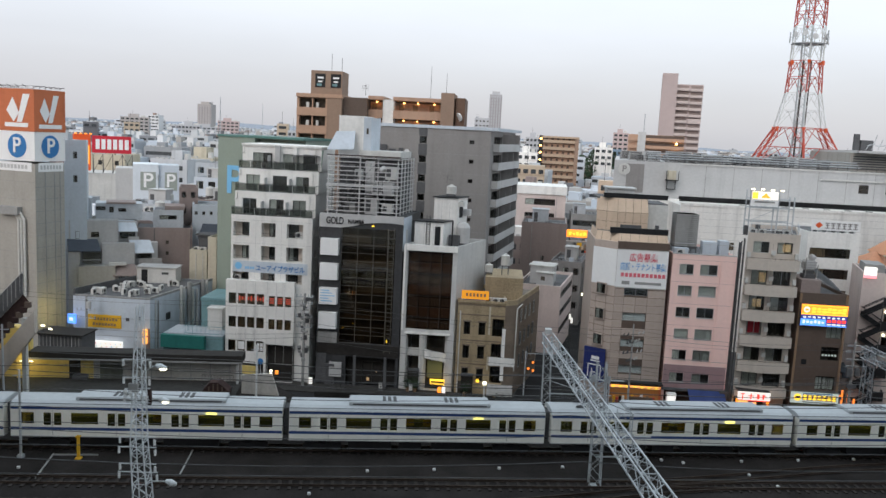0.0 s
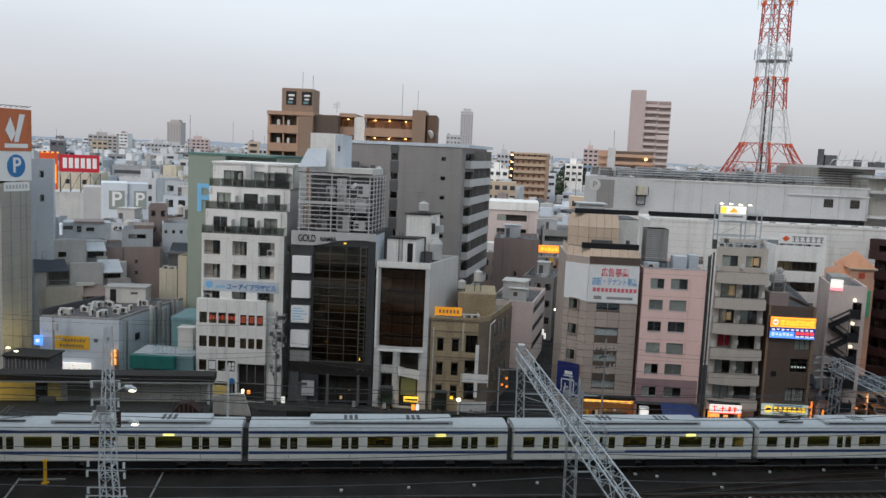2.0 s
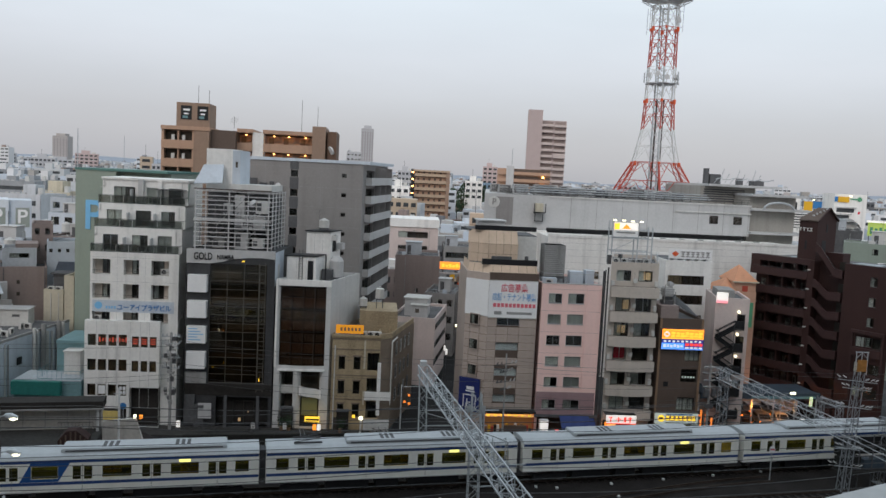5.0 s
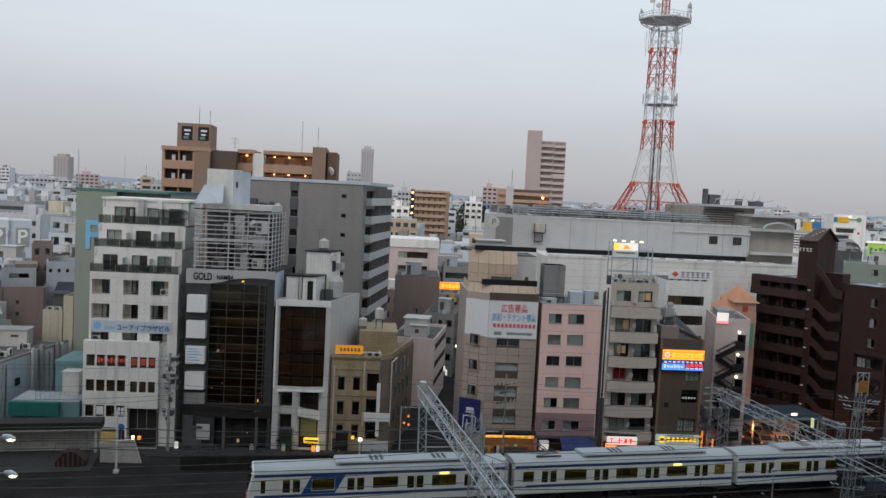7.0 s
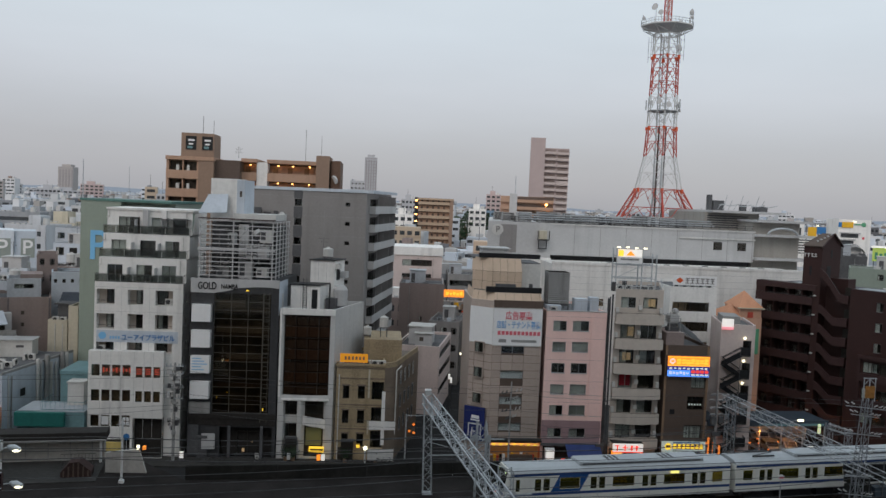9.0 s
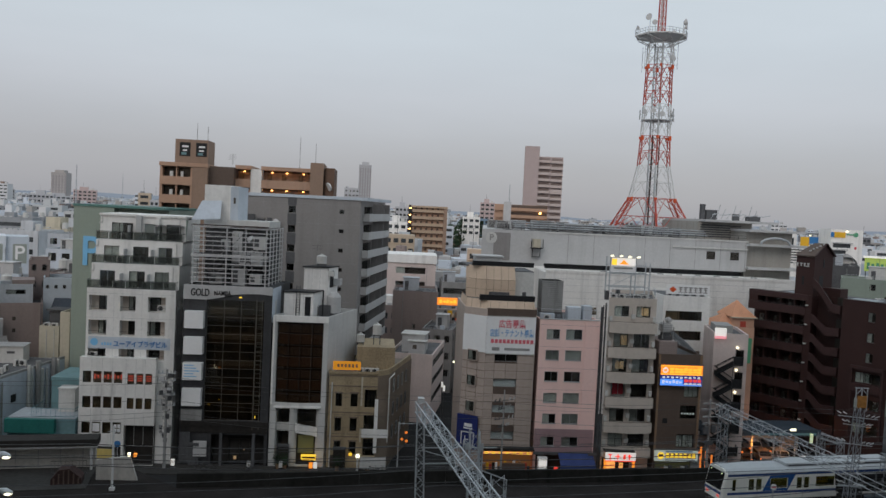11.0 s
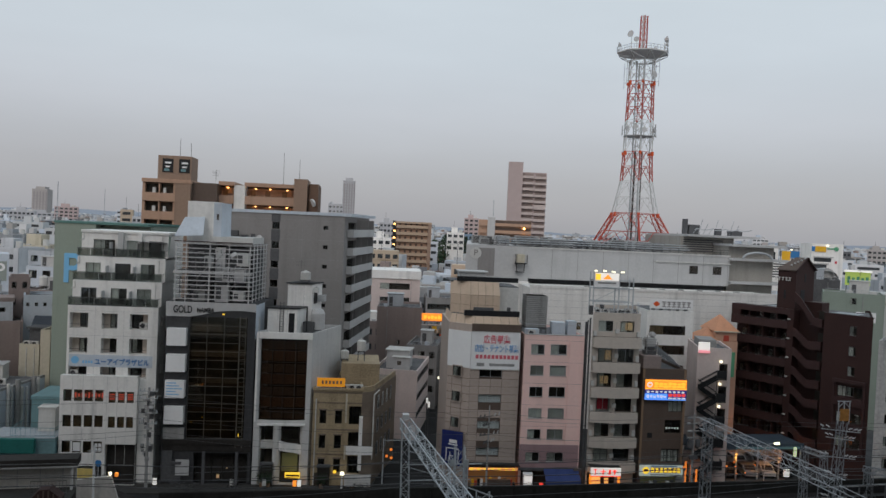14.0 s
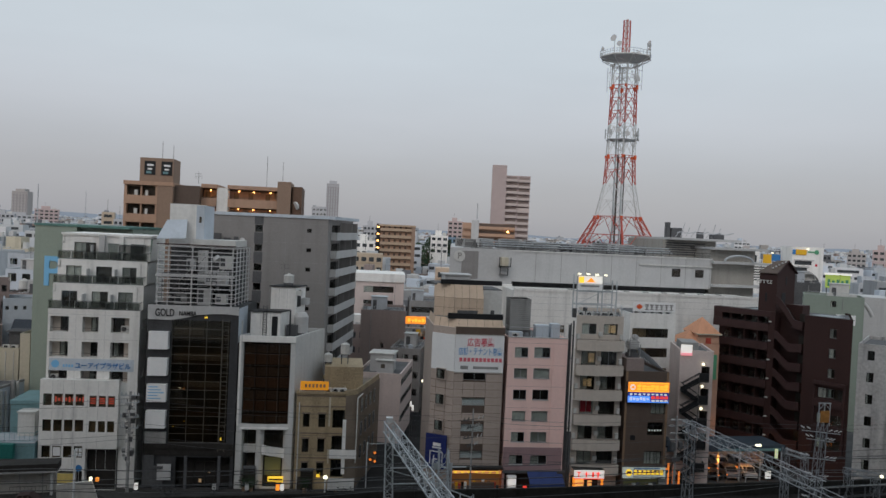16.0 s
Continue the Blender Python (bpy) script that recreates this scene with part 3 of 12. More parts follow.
# ---- overhead line masts ----
def masts():
    # long lattice gantry across the tracks
    g = thing("catenary_gantry", "galvanised steel lattice gantry spanning the tracks", "gantry", group="overhead line gantries")
    for nm, base, top, w in (("mast", (5.3, 70.5, DECK), (5.05, 70.5, 13.6), 0.75), ("mast", (8.4, 59.2, DECK), (8.3, 59.2, 14.6), 0.85), ("mast", (9.1, 36.0, DECK), (9.05, 36.0, 13.6), 0.85)):
        bm = bmesh.new()
        lattice(bm, base, top, w, w * 0.8, 11, 0.05)
        box(bm, base[0] - 0.45, base[1] - 0.45, DECK - 0.02, base[0] + 0.45, base[1] + 0.45, DECK + 0.06)
        part(nm, bm, STEEL, g)
    bm = bmesh.new()
    lattice(bm, (5.05, 71.2, 13.3), (9.15, 35.0, 13.5), 0.88, 0.95, 32, 0.055)
    part("beam", bm, STEEL, g)
    for x0, y0, x1, y1, z in ((5.3, 70.4, 12.0, 71.0, 9.9), (5.3, 70.4, 11.0, 71.0, 8.5), (8.4, 59.2, 12.4, 59.8, 9.0), (8.4, 59.2, 11.8, 59.8, 7.4)):
        bm = bmesh.new()
        beam(bm, (x0, y0, z), (x1, y1, z), 0.06)
        beam(bm, (x0, y0, z + 1.2), (x0 + 0.7 * (x1 - x0), y1, z), 0.04)
        part("bracket_arm", bm, STEEL, g)
    for dx in (1.4, 2.6):
        bm = bmesh.new()
        beam(bm, (8.4 + dx, 59.4, 7.4), (8.4 + dx, 59.4, 9.3), 0.05)
        part("drop_post", bm, STEEL, g)
    # widened head of the middle mast, and the small frame beside it
    bm = bmesh.new()
    lattice(bm, (8.25, 59.2, 11.2), (8.2, 59.2, 13.7), 1.2, 1.25, 3, 0.06)
    hd_ = part("mast_head", bm, STEEL, g)
    for x in (7.55, 8.6):
        boxes("corner_plate", STEEL, hd_, (x, 58.53, 13.3, x + 0.3, 58.57, 13.8))
    bm = bmesh.new()
    lattice(bm, (10.25, 59.2, 9.3), (10.25, 59.2, 11.1), 1.0, 1.0, 2, 0.05)
    beam(bm, (8.6, 59.2, 11.7), (10.9, 59.2, 10.9), 0.05)
    part("side_frame", bm, STEEL, g)
    boxes("end_cap", LGREY, g, (4.8, 70.7, 13.75, 5.35, 71.4, 14.15))
    ins = bmesh.new()
    for k in range(5):
        tube(ins, 0, 0, -0.1 - 0.1 * k, -0.05 - 0.1 * k, 0.09, 10)
    tube(ins, 0, 0, -0.6, 0, 0.03, 6)
    im = bpy.data.meshes.new("insulator")
    ins.to_mesh(im)
    ins.free()
    im.materials.append(WHITE_P)
    for f in (0.08, 0.2, 0.33, 0.36, 0.46, 0.58, 0.7, 0.82, 0.93):
        piece("insulator", im, g, pose(4.95 + 4.2 * f, 71.2 - 36.2 * f, 12.85))
    # the second gantry
    g2 = thing("catenary_gantry", "galvanised steel lattice gantry with crossing overhead wires", "gantry", group="overhead line gantries")
    for base, top, w in (((35.1, 76.6, DECK), (35.1, 76.6, 13.1), 0.8), ((41.35, 65.5, DECK), (41.9, 65.5, 15.6), 0.72), ((37.6, 50.0, DECK), (37.6, 50.0, 13.3), 0.85), ((44.9, 76.0, DECK), (44.9, 76.0, 10.7), 0.6), ((46.3, 75.0, DECK), (46.3, 75.0, 10.3), 0.6)):
        bm = bmesh.new()
        lattice(bm, base, top, w, w * 0.8, 10, 0.042)
        box(bm, base[0] - 0.45, base[1] - 0.45, DECK - 0.02, base[0] + 0.45, base[1] + 0.45, DECK + 0.06)
        part("mast", bm, MAT_DIMST, g2)
    bm = bmesh.new()
    lattice(bm, (35.0, 77.2, 12.45), (36.85, 57.5, 12.48), 0.98, 0.98, 18, 0.036)
    for dx, dz in ((-0.45, -0.49), (0.45, -0.49), (0.0, 0.1)):
        beam(bm, (36.85 + dx, 57.5, 12.48 + dz), (37.6 + dx, 49.5, 12.5 + dz), 0.03)
    part("beam", bm, STEEL, g2)
    bm = bmesh.new()
    lattice(bm, (44.8, 76.0, 10.4), (46.5, 75.0, 10.0), 0.45, 0.45, 5, 0.04)
    part("beam", bm, STEEL, g2)
    for z, l_ in ((14.9, 1.9), (14.2, 1.4), (12.6, 1.7), (11.0, 1.1), (9.0, 1.2), (7.4, 1.6)):
        bm = bmesh.new()
        beam(bm, (41.0 + 0.055 * z - l_, 65.3, z + 0.1), (41.0 + 0.055 * z + l_, 65.7, z - 0.3), 0.04)
        part("cross_arm", bm, STEEL, g2)
    for z, l_ in ((14.9, 1.9), (14.2, 1.4), (12.6, 1.7), (11.0, 1.1), (9.0, 1.2), (7.4, 1.6)):
        for k in (-1, -0.72, 0.55, 0.8, 1):
            piece("insulator", im, g2, pose(41.0 + 0.055 * z + k * l_, 65.5, z + 0.24 - 0.2 * k, 62 * (1 if k > 0 else -1), 0, 70) @ Matrix.Diagonal((0.62, 0.62, 0.62, 1)))
    boxes("walkway_rail", STEEL, g2, (39.9, 65.1, 9.0, 42.7, 65.15, 9.06))
    # notice board frame on the mast head
    boxes("notice_board", MAT_TAGO, g2, (41.5, 65.2, 15.7, 42.3, 65.3, 16.7), label="orange board in a steel frame")
    bm = bmesh.new()
    for x in (41.4, 41.9, 42.4):
        beam(bm, (x, 65.35, 15.4), (x, 65.35, 17.4), 0.045)
    beam(bm, (41.3, 65.35, 17.35), (42.5, 65.35, 17.35), 0.05)
    beam(bm, (41.4, 65.35, 16.8), (41.9, 65.35, 17.3), 0.03)
    beam(bm, (42.4, 65.35, 16.8), (41.9, 65.35, 17.3), 0.03)
    part("frame", bm, STEEL, g2)
    # service catwalk beside the mast; dark trays and cabinets added to cover the bright train
    cw = thing("service_catwalk", "grey steel service catwalk with added dark trays and cabinets covering the train", "catwalk", pose(41.9, 66.4, DECK, 0, 0, 9.3))
    for z, m_ in ((1.55, DGREY), (2.7, DGREY), (3.6, DGREY), (4.5, MGREY)):
        boxes("rail", m_, cw, (-0.6, -0.04, z, 24, 0.04, z + 0.08))
    boxes("deck", EAVE, cw, (-0.6, -0.5, 1.4, 24, 0.9, 1.5))
    for k in range(18):
        boxes("post", DGREY, cw, (1.4 * k, -0.05, 0, 1.4 * k + 0.09, 0.05, 4.6))
    for k in range(12):
        bm = bmesh.new()
        beam(bm, (2.0 * k, 0.1, 1.5 if k % 2 else 4.5), (2.0 * k + 2.0, 0.1, 4.5 if k % 2 else 1.5), 0.04)
        part("brace", bm, DGREY, cw)
    for k in range(3):
        boxes("cable_tray", (MAT_SHADEC, EAVE, BLACK)[k], cw, (-0.6, 0.3 + 0.1 * k, 2.85 + 0.52 * k, 24, 0.7 + 0.1 * k, 3.33 + 0.52 * k))
    for k in range(9):
        x = -0.5 + 2.6 * k
        h = (1.2, 0.9, 1.3)[k % 3]
        boxes("cabinet", (MAT_SHADEC, MAT_BLUEG, EAVE)[k % 3], cw, (x, 0.0, 1.5, x + 2.2, 0.7, 1.5 + h))
    po = thing("catenary_gantry", "small grey lattice portal with a lamp beside the tracks", "gantry", group="overhead line gantries")
    for x, zt in ((46.0, 10.9), (48.6, 10.4)):
        bm = bmesh.new()
        lattice(bm, (x, 67.6, DECK), (x, 67.6, zt), 0.62, 0.55, 8, 0.035)
        box(bm, x - 0.4, 67.2, DECK - 0.02, x + 0.4, 68.0, DECK + 0.06)
        part("mast", bm, MAT_DIMST, po)
    bm = bmesh.new()
    lattice(bm, (45.6, 67.6, 10.9), (48.9, 67.6, 10.4), 0.5, 0.5, 6, 0.04)
    part("beam", bm, MAT_DIMST, po)
    boxes("lamp", LIT_LAMP, po, (48.95, 67.3, 10.35, 49.15, 67.5, 10.55))
    ts = thing("track_sign", "small round white and red sign on a post beside the track", "sign", pose(35.8, 67.4, DECK))
    bm = bmesh.new()
    beam(bm, (0, -0.03, 2.95), (0, 0.03, 2.95), 0.27, 18)
    part("disc", bm, SIGN_W, ts)
    boxes("red_bar", MAT_ADRED, ts, (-0.2, -0.045, 2.88, 0.2, -0.031, 3.02))
    boxes("post", STEEL, ts, (-0.04, 0.03, 0, 0.04, 0.1, 3.0))
    # tall single lattice mast
    p = thing("lattice_mast", "tall pale lattice mast with cross arms and insulators", "mast", pose(-17.85, 40.0, DECK), "overhead line masts")
    bm = bmesh.new()
    lattice(bm, (0.5, 0, 0), (-0.1, 0, 8.8), 0.92, 0.66, 16, 0.042)
    lattice(bm, (-0.1, 0, 8.8), (-0.06, 0, 16.05), 0.66, 0.28, 20, 0.036)
    part("mast", bm, MAT_PALEST, p)
    pin = bmesh.new()
    for k in range(4):
        tube(pin, 0, 0, -0.32 + 0.08 * k, -0.27 + 0.08 * k, 0.075, 10, 0.05)
    tube(pin, 0, 0, -0.34, 0, 0.022, 6)
    pm = bpy.data.meshes.new("insulator")
    pin.to_mesh(pm)
    pin.free()
    pm.materials.append(WHITE_P)
    for z, x0, x1 in ((13.25, -0.85, 0.68), (12.3, -0.83, 0.64), (11.7, -0.72, 0.62), (11.3, -0.8, 0.66), (9.1, -1.05, 0.92), (8.55, -1.1, 0.95), (7.65, -1.05, 0.95), (7.2, -1.1, 1.05), (5.7, -0.4, 1.1)):
        bm = bmesh.new()
        beam(bm, (x0, -0.3, z), (x1, -0.3, z + 0.1), 0.03)
        part("cross_arm", bm, MAT_PALEST, p)
        for x in (x0 + 0.06, x1 - 0.06):
            piece("insulator", pm, p, pose(x, -0.3, z))
    # clustered switch gear half way up
    boxes("switch_box", MGREY, p, (-0.45, -0.5, 11.6, 0.05, -0.35, 12.05))
    for k in range(5):
        bm = bmesh.new()
        z = 11.05 + 0.16 * k
        beam(bm, (-0.75 + 0.08 * k, -0.5, z), (0.72 - 0.05 * k, -0.5, z + 0.05), 0.026)
        part("switch_rod", bm, MAT_PALEST, p)
        piece("insulator", pm, p, pose(-0.6 + 0.28 * k, -0.52, 11.75 - 0.06 * k))
    boxes("signal_box", MAT_RUSTY, p, (0.52, -0.4, 10.95, 0.68, -0.2, 11.75))
    for z, x1, lit in ((12.75, 1.2, 1), (11.0, 1.32, 1), (6.55, 1.75, 0)):
        bm = bmesh.new()
        for (xa, za), (xb, zb) in (((0.25, z - 0.15), (0.6, z + 0.12)), ((0.6, z + 0.12), (x1 - 0.3, z + 0.22))):
            beam(bm, (xa, 0, za), (xb, -0.1, zb), 0.03, 6)
        la = part("lamp_arm", bm, MAT_PALEST, p)
        bm = bmesh.new()
        beam(bm, (x1 - 0.36, -0.1, z + 0.24), (x1 - 0.1, -0.14, z + 0.2), 0.09, 10, 0.17)
        beam(bm, (x1 - 0.1, -0.14, z + 0.2), (x1 + 0.24, -0.18, z + 0.15), 0.17, 10, 0.07)
        part("lamp_head", bm, MAT_PALEST, la)
        bm = bmesh.new()
        bmesh.ops.create_icosphere(bm, subdivisions=2, radius=0.14, matrix=Matrix.Translation((x1 + 0.04, -0.17, z + 0.1)) @ Matrix.Diagonal((1.5, 1, 0.75, 1)))
        part("lamp_bowl", bm, LIT_LAMP if lit else LGREY, la)
    # slim posts beside the track
    for x, y, h in ((-41.8, 66.2, 7.5), (-34.44, 56.49, 6.8), (-21.2, 72.0, 5.6)):
        ob = thing("track_post", "slim grey steel post beside the track", "post", pose(x, y, DECK), "trackside posts")
        bm = bmesh.new()
        tube(bm, 0, 0, 0, h, 0.1, 10, 0.08)
        box(bm, -0.2, -0.2, 0, 0.2, 0.2, 0.25)
        part("pole", bm, STEEL if x < -30 else WHITE_P, ob)
        bm = bmesh.new()
        beam(bm, (-0.5, 0, h - 0.5), (0.6, 0, h - 0.4), 0.04)
        part("arm", bm, STEEL, ob)
    ob = thing("safety_post", "bright yellow square post beside the track", "post", pose(-30.29, 57.07, DECK))
    boxes("post", YELLOW, ob, (-0.09, -0.09, 0, 0.09, 0.09, 1.8), (-0.14, -0.14, 1.68, 0.14, 0.14, 1.8), (-0.2, -0.2, 0, 0.2, 0.2, 0.1))
    for x, y, l_, a_ in ((-31.4, 53.2, 4.4, 104), (-21.9, 55.6, 4.6, 99.5), (-29.2, 57.9, 3.2, 190)):
        cd = thing("cable_duct", "pale concrete cable duct cover between the tracks", "cable duct", pose(x, y, DECK, 0, 0, a_), "cable ducts")
        boxes("cover", MGREY, cd, (0, -0.05, 0, l_, 0.05, 0.1))
    # wires
    def wire(name, label, pts, r=0.022, sag=0.0):
        bm = bmesh.new()
        line = []
        for (a, b) in zip(pts, pts[1:]):
            a, b = Vector(a), Vector(b)
            for i in range(8):
                c = a.lerp(b, i / 8)
                c.z -= sag * 4 * (i / 8) * (1 - i / 8)
                line.append(c)
        line.append(Vector(pts[-1]))
        rings = [[bm.verts.new(c + Vector((0, dy * r, dz * r))) for dy, dz in ((-1, -1), (1, -1), (1, 1), (-1, 1))] for c in line]
        for p_, q_ in zip(rings, rings[1:]):
            for i in range(4):
                bm.faces.new((p_[i], p_[(i + 1) % 4], q_[(i + 1) % 4], q_[i]))
        return tagged(part(name, bm, DSTEEL, None), label, "wire", "overhead wires")
    for off in (2.8, -3.8, -7.6, -11.6, -16.0):
        for z, sg in ((10.3, 0.0), (11.4, 0.5)):
            wire("overhead_wire", "thin dark overhead contact wire above the track", [(x, track_y(x) + off, z) for x in (-90, -60, -30, 6, 36, 66, 110)], 0.018, sg)
    for z, y in ((7.9, 73.2), (7.3, 73.0), (8.8, 74.2)):
        wire("line_wire", "pale cable strung along the viaduct edge", [(-60, y - 4 + 2, z), (-24, y - 1.2, z), (5.2, y - 1.5, z + 0.6), (35.1, y + 3.4, z + 0.4), (80, y + 8, z)], 0.03, 0.35)
    # slack service cables strung from pole to pole along the house fronts
    for dz, dy in ((10.6, 0.0), (9.9, -0.3), (8.0, -0.2), (6.6, -0.1), (6.1, 0.2)):
        wire("service_cable", "thin black service cable along the street front", [(-62, 92.6 + dy, dz - 0.6), (-21.9, 93.3 + dy, dz), (16.2, 92.6 + dy, dz - 0.9), (41.4, 94.1 + dy, dz - 1.2), (80, 93 + dy, dz - 0.5)], 0.013, 0.8 + dy)


masts()


# ---- street front, from the white terrace house to the parking lot ----
def white_apartments():
    """Local origin at (-31.4, 95)."""
    W, D = 9.75, 12.0
    ob = thing("apartment_building", "white tiled apartment building with three stepped terraces", "building", pose(-31.35, 95, 0))
    cols = ((0.25, 2.2), (3.65, 5.35), (6.7, 8.65))
    holes = [(a, b, z, z + 1.72) for z in (17.5, 14.72, 12.0) for a, b in cols]
    shell(ob, W, D, 20.0, WHITE_TILE, holes, holes_e=[(1.5, 2.6, z + 0.3, z + 1.3) for z in (17.5, 14.72, 12.0, 9.2, 6.4)], r=1.0, rim=0.05)
    for k, (a, b, z0, z1) in enumerate(holes):
        # recessed balcony: window to one side, bright back wall to the other
        left = k % 3 == 2
        w = (b - a) * 0.55
        window(ob, pose(a + (0.1 if left else (b - a) - w - 0.05), 0.95, z0 + 0.05), w, 1.6, 2, DFRAME, curtain=0.5 if k % 2 else 0.0)
        boxes("recess_wall", BEIGE, ob, (a + (w + 0.15 if left else 0), 1.0, z0, b if left else b - w - 0.1, 1.1, z1))
        boxes("balcony_rail", DSTEEL, ob, (a, 0.1, z0 + 0.42, b, 0.14, z0 + 0.46))
        if k in (2, 6):
            air_unit(-31.35 + (b - 0.55 if left else a + 0.5), 95.5, z0 + 0.01, 0)
    boxes("sign_board", BLUEW, ob, (0.3, -0.03, 13.22, 9.3, -0.006, 14.55), label="pale blue board behind the lettering")
    boxes("joint", LGREY, ob, *[(0.0, -0.004, z, W, 0.0, z + 0.03) for z in (19.45, 16.7)], *[(x, -0.005, 12.3, x + 0.025, -0.001, 20.0) for x in (2.95, 6.05)])
    # stepped terraces
    zs = (20.0, 22.75, 25.4, 28.15)
    for k in range(3):
        y0 = 1.3 * (k + 1)
        z0, z1 = zs[k], zs[k + 1]
        wins = [(0.9, 2.6), (4.15, 5.9), (7.0, 8.6)] if k < 2 else [(1.3, 3.7), (5.0, 7.0), (7.5, 9.2)]
        hs = [(a, b, z0 + 0.12, z0 + 1.95) for a, b in wins]
        bm = bmesh.new()
        facade(bm, "S", W, D, z0, z1, hs, 0.25)
        sub = part("terrace_wall", bm, WHITE, ob)
        sub.matrix_basis = pose(0, y0, 0)
        bm = bmesh.new()
        # side walls with the slanting upper edge
        y_next = y0 + 1.3
        for x in (0.0, W):
            bm.faces.new([bm.verts.new((x, y, z)) for y, z in ((y0, z0), (D, z0), (D, z1), (y_next if k == 2 else y0, z1))])
        box(bm, 0.0, y0 + 0.02, z1 - 0.16, W, D, z1 - 0.01)
        part("terrace_side", bm, WHITE, ob)
        for i, (a, b, c, d) in enumerate(hs):
            window(ob, pose(a, y0 + 0.14, c), b - a, d - c, 2 if k < 2 else 3, DFRAME if (i + k) % 3 else ALU, curtain=(0.0, 0.5, 1.0)[(i + 2 * k) % 3])
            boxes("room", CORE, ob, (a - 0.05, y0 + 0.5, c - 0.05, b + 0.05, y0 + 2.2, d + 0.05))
        # dark smoked-glass balustrade
        railing(ob, -0.05, W + 0.05, y0 - 1.28, z0, 1.0, 1.2, DSTEEL, "balustrade", 0.75)
        for i in range(7):
            boxes("balustrade_panel", MAT_SMOKE_G, ob, (0.0 + 1.39 * i, y0 - 1.25, z0 + 0.1, 1.34 + 1.39 * i, y0 - 1.235, z0 + 0.92))
        for x in (3.4, 6.4):
            boxes("divider", LGREY, ob, (x, y0 - 1.1, z0, x + 0.1, y0, z0 + 1.7))
        for x in (2.9, 6.2):
            air_unit(-31.35 + x, 95 + y0 - 0.3, z0 + 0.01)
        bm = bmesh.new()
        beam(bm, (W * 0.93, y0 - 0.05, z0), (W * 0.93, y0 - 0.05, z1 - 0.2), 0.05, 6)
        beam(bm, (0.25, y0 - 0.05, z0 + 1.8), (0.25, y0 - 0.05, z1 - 0.1), 0.05, 6)
        beam(bm, (-0.12, y0 - 0.05, z0 + 1.8), (0.25, y0 - 0.05, z0 + 2.0), 0.05, 6)
        part("drain_pipe", bm, OFFWHITE, ob)
    boxes("pier", LGREY, ob, (4.15, 3.4, 25.4, 4.75, 3.895, 28.3))
    boxes("pier", WHITE, ob, (6.35, 3.5, 25.4, 6.8, 3.895, 28.2))
    boxes("roof_edge", WHITE, ob, (-0.1, 3.75, 28.15, W + 0.1, D, 28.4))
    bm = bmesh.new()
    box(bm, 6.4, 2.6, 27.2, 9.6, 3.9, 27.26)
    part("awning", bm, DGREY, ob)
    # blue lettering with a round emblem
    lettering("ユーアイプラザビル", 0.78, SIGN_B, ob, on_front(6.0, -0.05, 13.75), width=5.9)
    bm = bmesh.new()
    beam(bm, (0.95, -0.06, 13.95), (0.95, -0.01, 13.95), 0.42, 20)
    part("emblem", bm, SIGN_LB, ob)
    boxes("small_letters", SIGN_LB, ob, *[(1.75 + 0.3 * i, -0.04, 13.6, 1.95 + 0.3 * i, -0.01, 13.9) for i in range(4)])
    # lower podium: two bays of square windows
    pod = thing("shop_podium", "white panelled lower storeys with rows of square windows", "building", pose(-31.6, 94.1, 0))
    hs = [(0.35 + 1.13 * i, 1.25 + 1.13 * i, z, z + 1.3) for z in (9.5, 6.65, 3.75) for i in range(4)]
    hs2 = [(5.2 + 0.98 * i, 5.95 + 0.98 * i, z, z + 1.25) for z in (9.4, 6.6) for i in range(3)]
    bm = bmesh.new()
    facade(bm, "S", 8.25, 0.88, 2.4, 12.35, [h for h in hs if h[2] > 2.4] + hs2 + [(4.95, 8.25, 2.4, 4.75)], 0.22)
    facade(bm, "E", 8.25, 0.88, 4.75, 12.35, [], 0.1)
    facade(bm, "W", 8.25, 0.88, 0.2, 12.35, [], 0.1)
    facade(bm, "S", 8.25, 0.88, 0.2, 2.4, [(0.3, 4.7, 0.2, 2.3), (4.95, 8.25, 0.2, 2.4)], 0.2)
    box(bm, 0, 0.02, 12.2, 8.25, 0.88, 12.34)
    box(bm, 4.95, 0.05, 4.75, 8.25, 0.86, 4.9)
    part("wall", bm, WHITE_TILE, pod)
    for i, h in enumerate(hs):
        window(pod, pose(h[0], 0.12, h[2]), 0.9, 1.3, 1, DFRAME, GLASS_D)
    for i, h in enumerate(hs2):
        window(pod, pose(h[0], 0.12, h[2]), 0.75, 1.25, 1, DFRAME, GLASS_D, curtain=1.0 if i > 2 else 0.0)
    boxes("notice", SIGN_W, pod, (1.55, 0.05, 3.95, 2.3, 0.1, 4.9), (3.85, 0.05, 3.9, 4.15, 0.1, 4.3), (4.25, 0.05, 3.9, 4.55, 0.1, 4.3), (3.85, 0.05, 4.4, 4.15, 0.1, 4.8), (4.25, 0.05, 4.4, 4.55, 0.1, 4.8))
    boxes("lit_letters", MAT_NEON, pod, *[(1.55 + 0.36 * i, 0.08, 9.9 + 0.1 * (i % 2), 1.75 + 0.36 * i, 0.11, 10.35 + 0.12 * ((i + 1) % 2)) for i in range(9)],
          *[(5.25 + 0.98 * i, 0.08, 9.75 + 0.25 * j, 5.85 + 0.98 * i, 0.11, 9.88 + 0.25 * j) for i in range(3) for j in range(3)])
    boxes("joint", LGREY, pod, *[(x, -0.005, 2.4, x + 0.03, -0.001, 12.3) for x in (1.3, 2.43, 3.56, 5.0, 6.1, 7.1)])
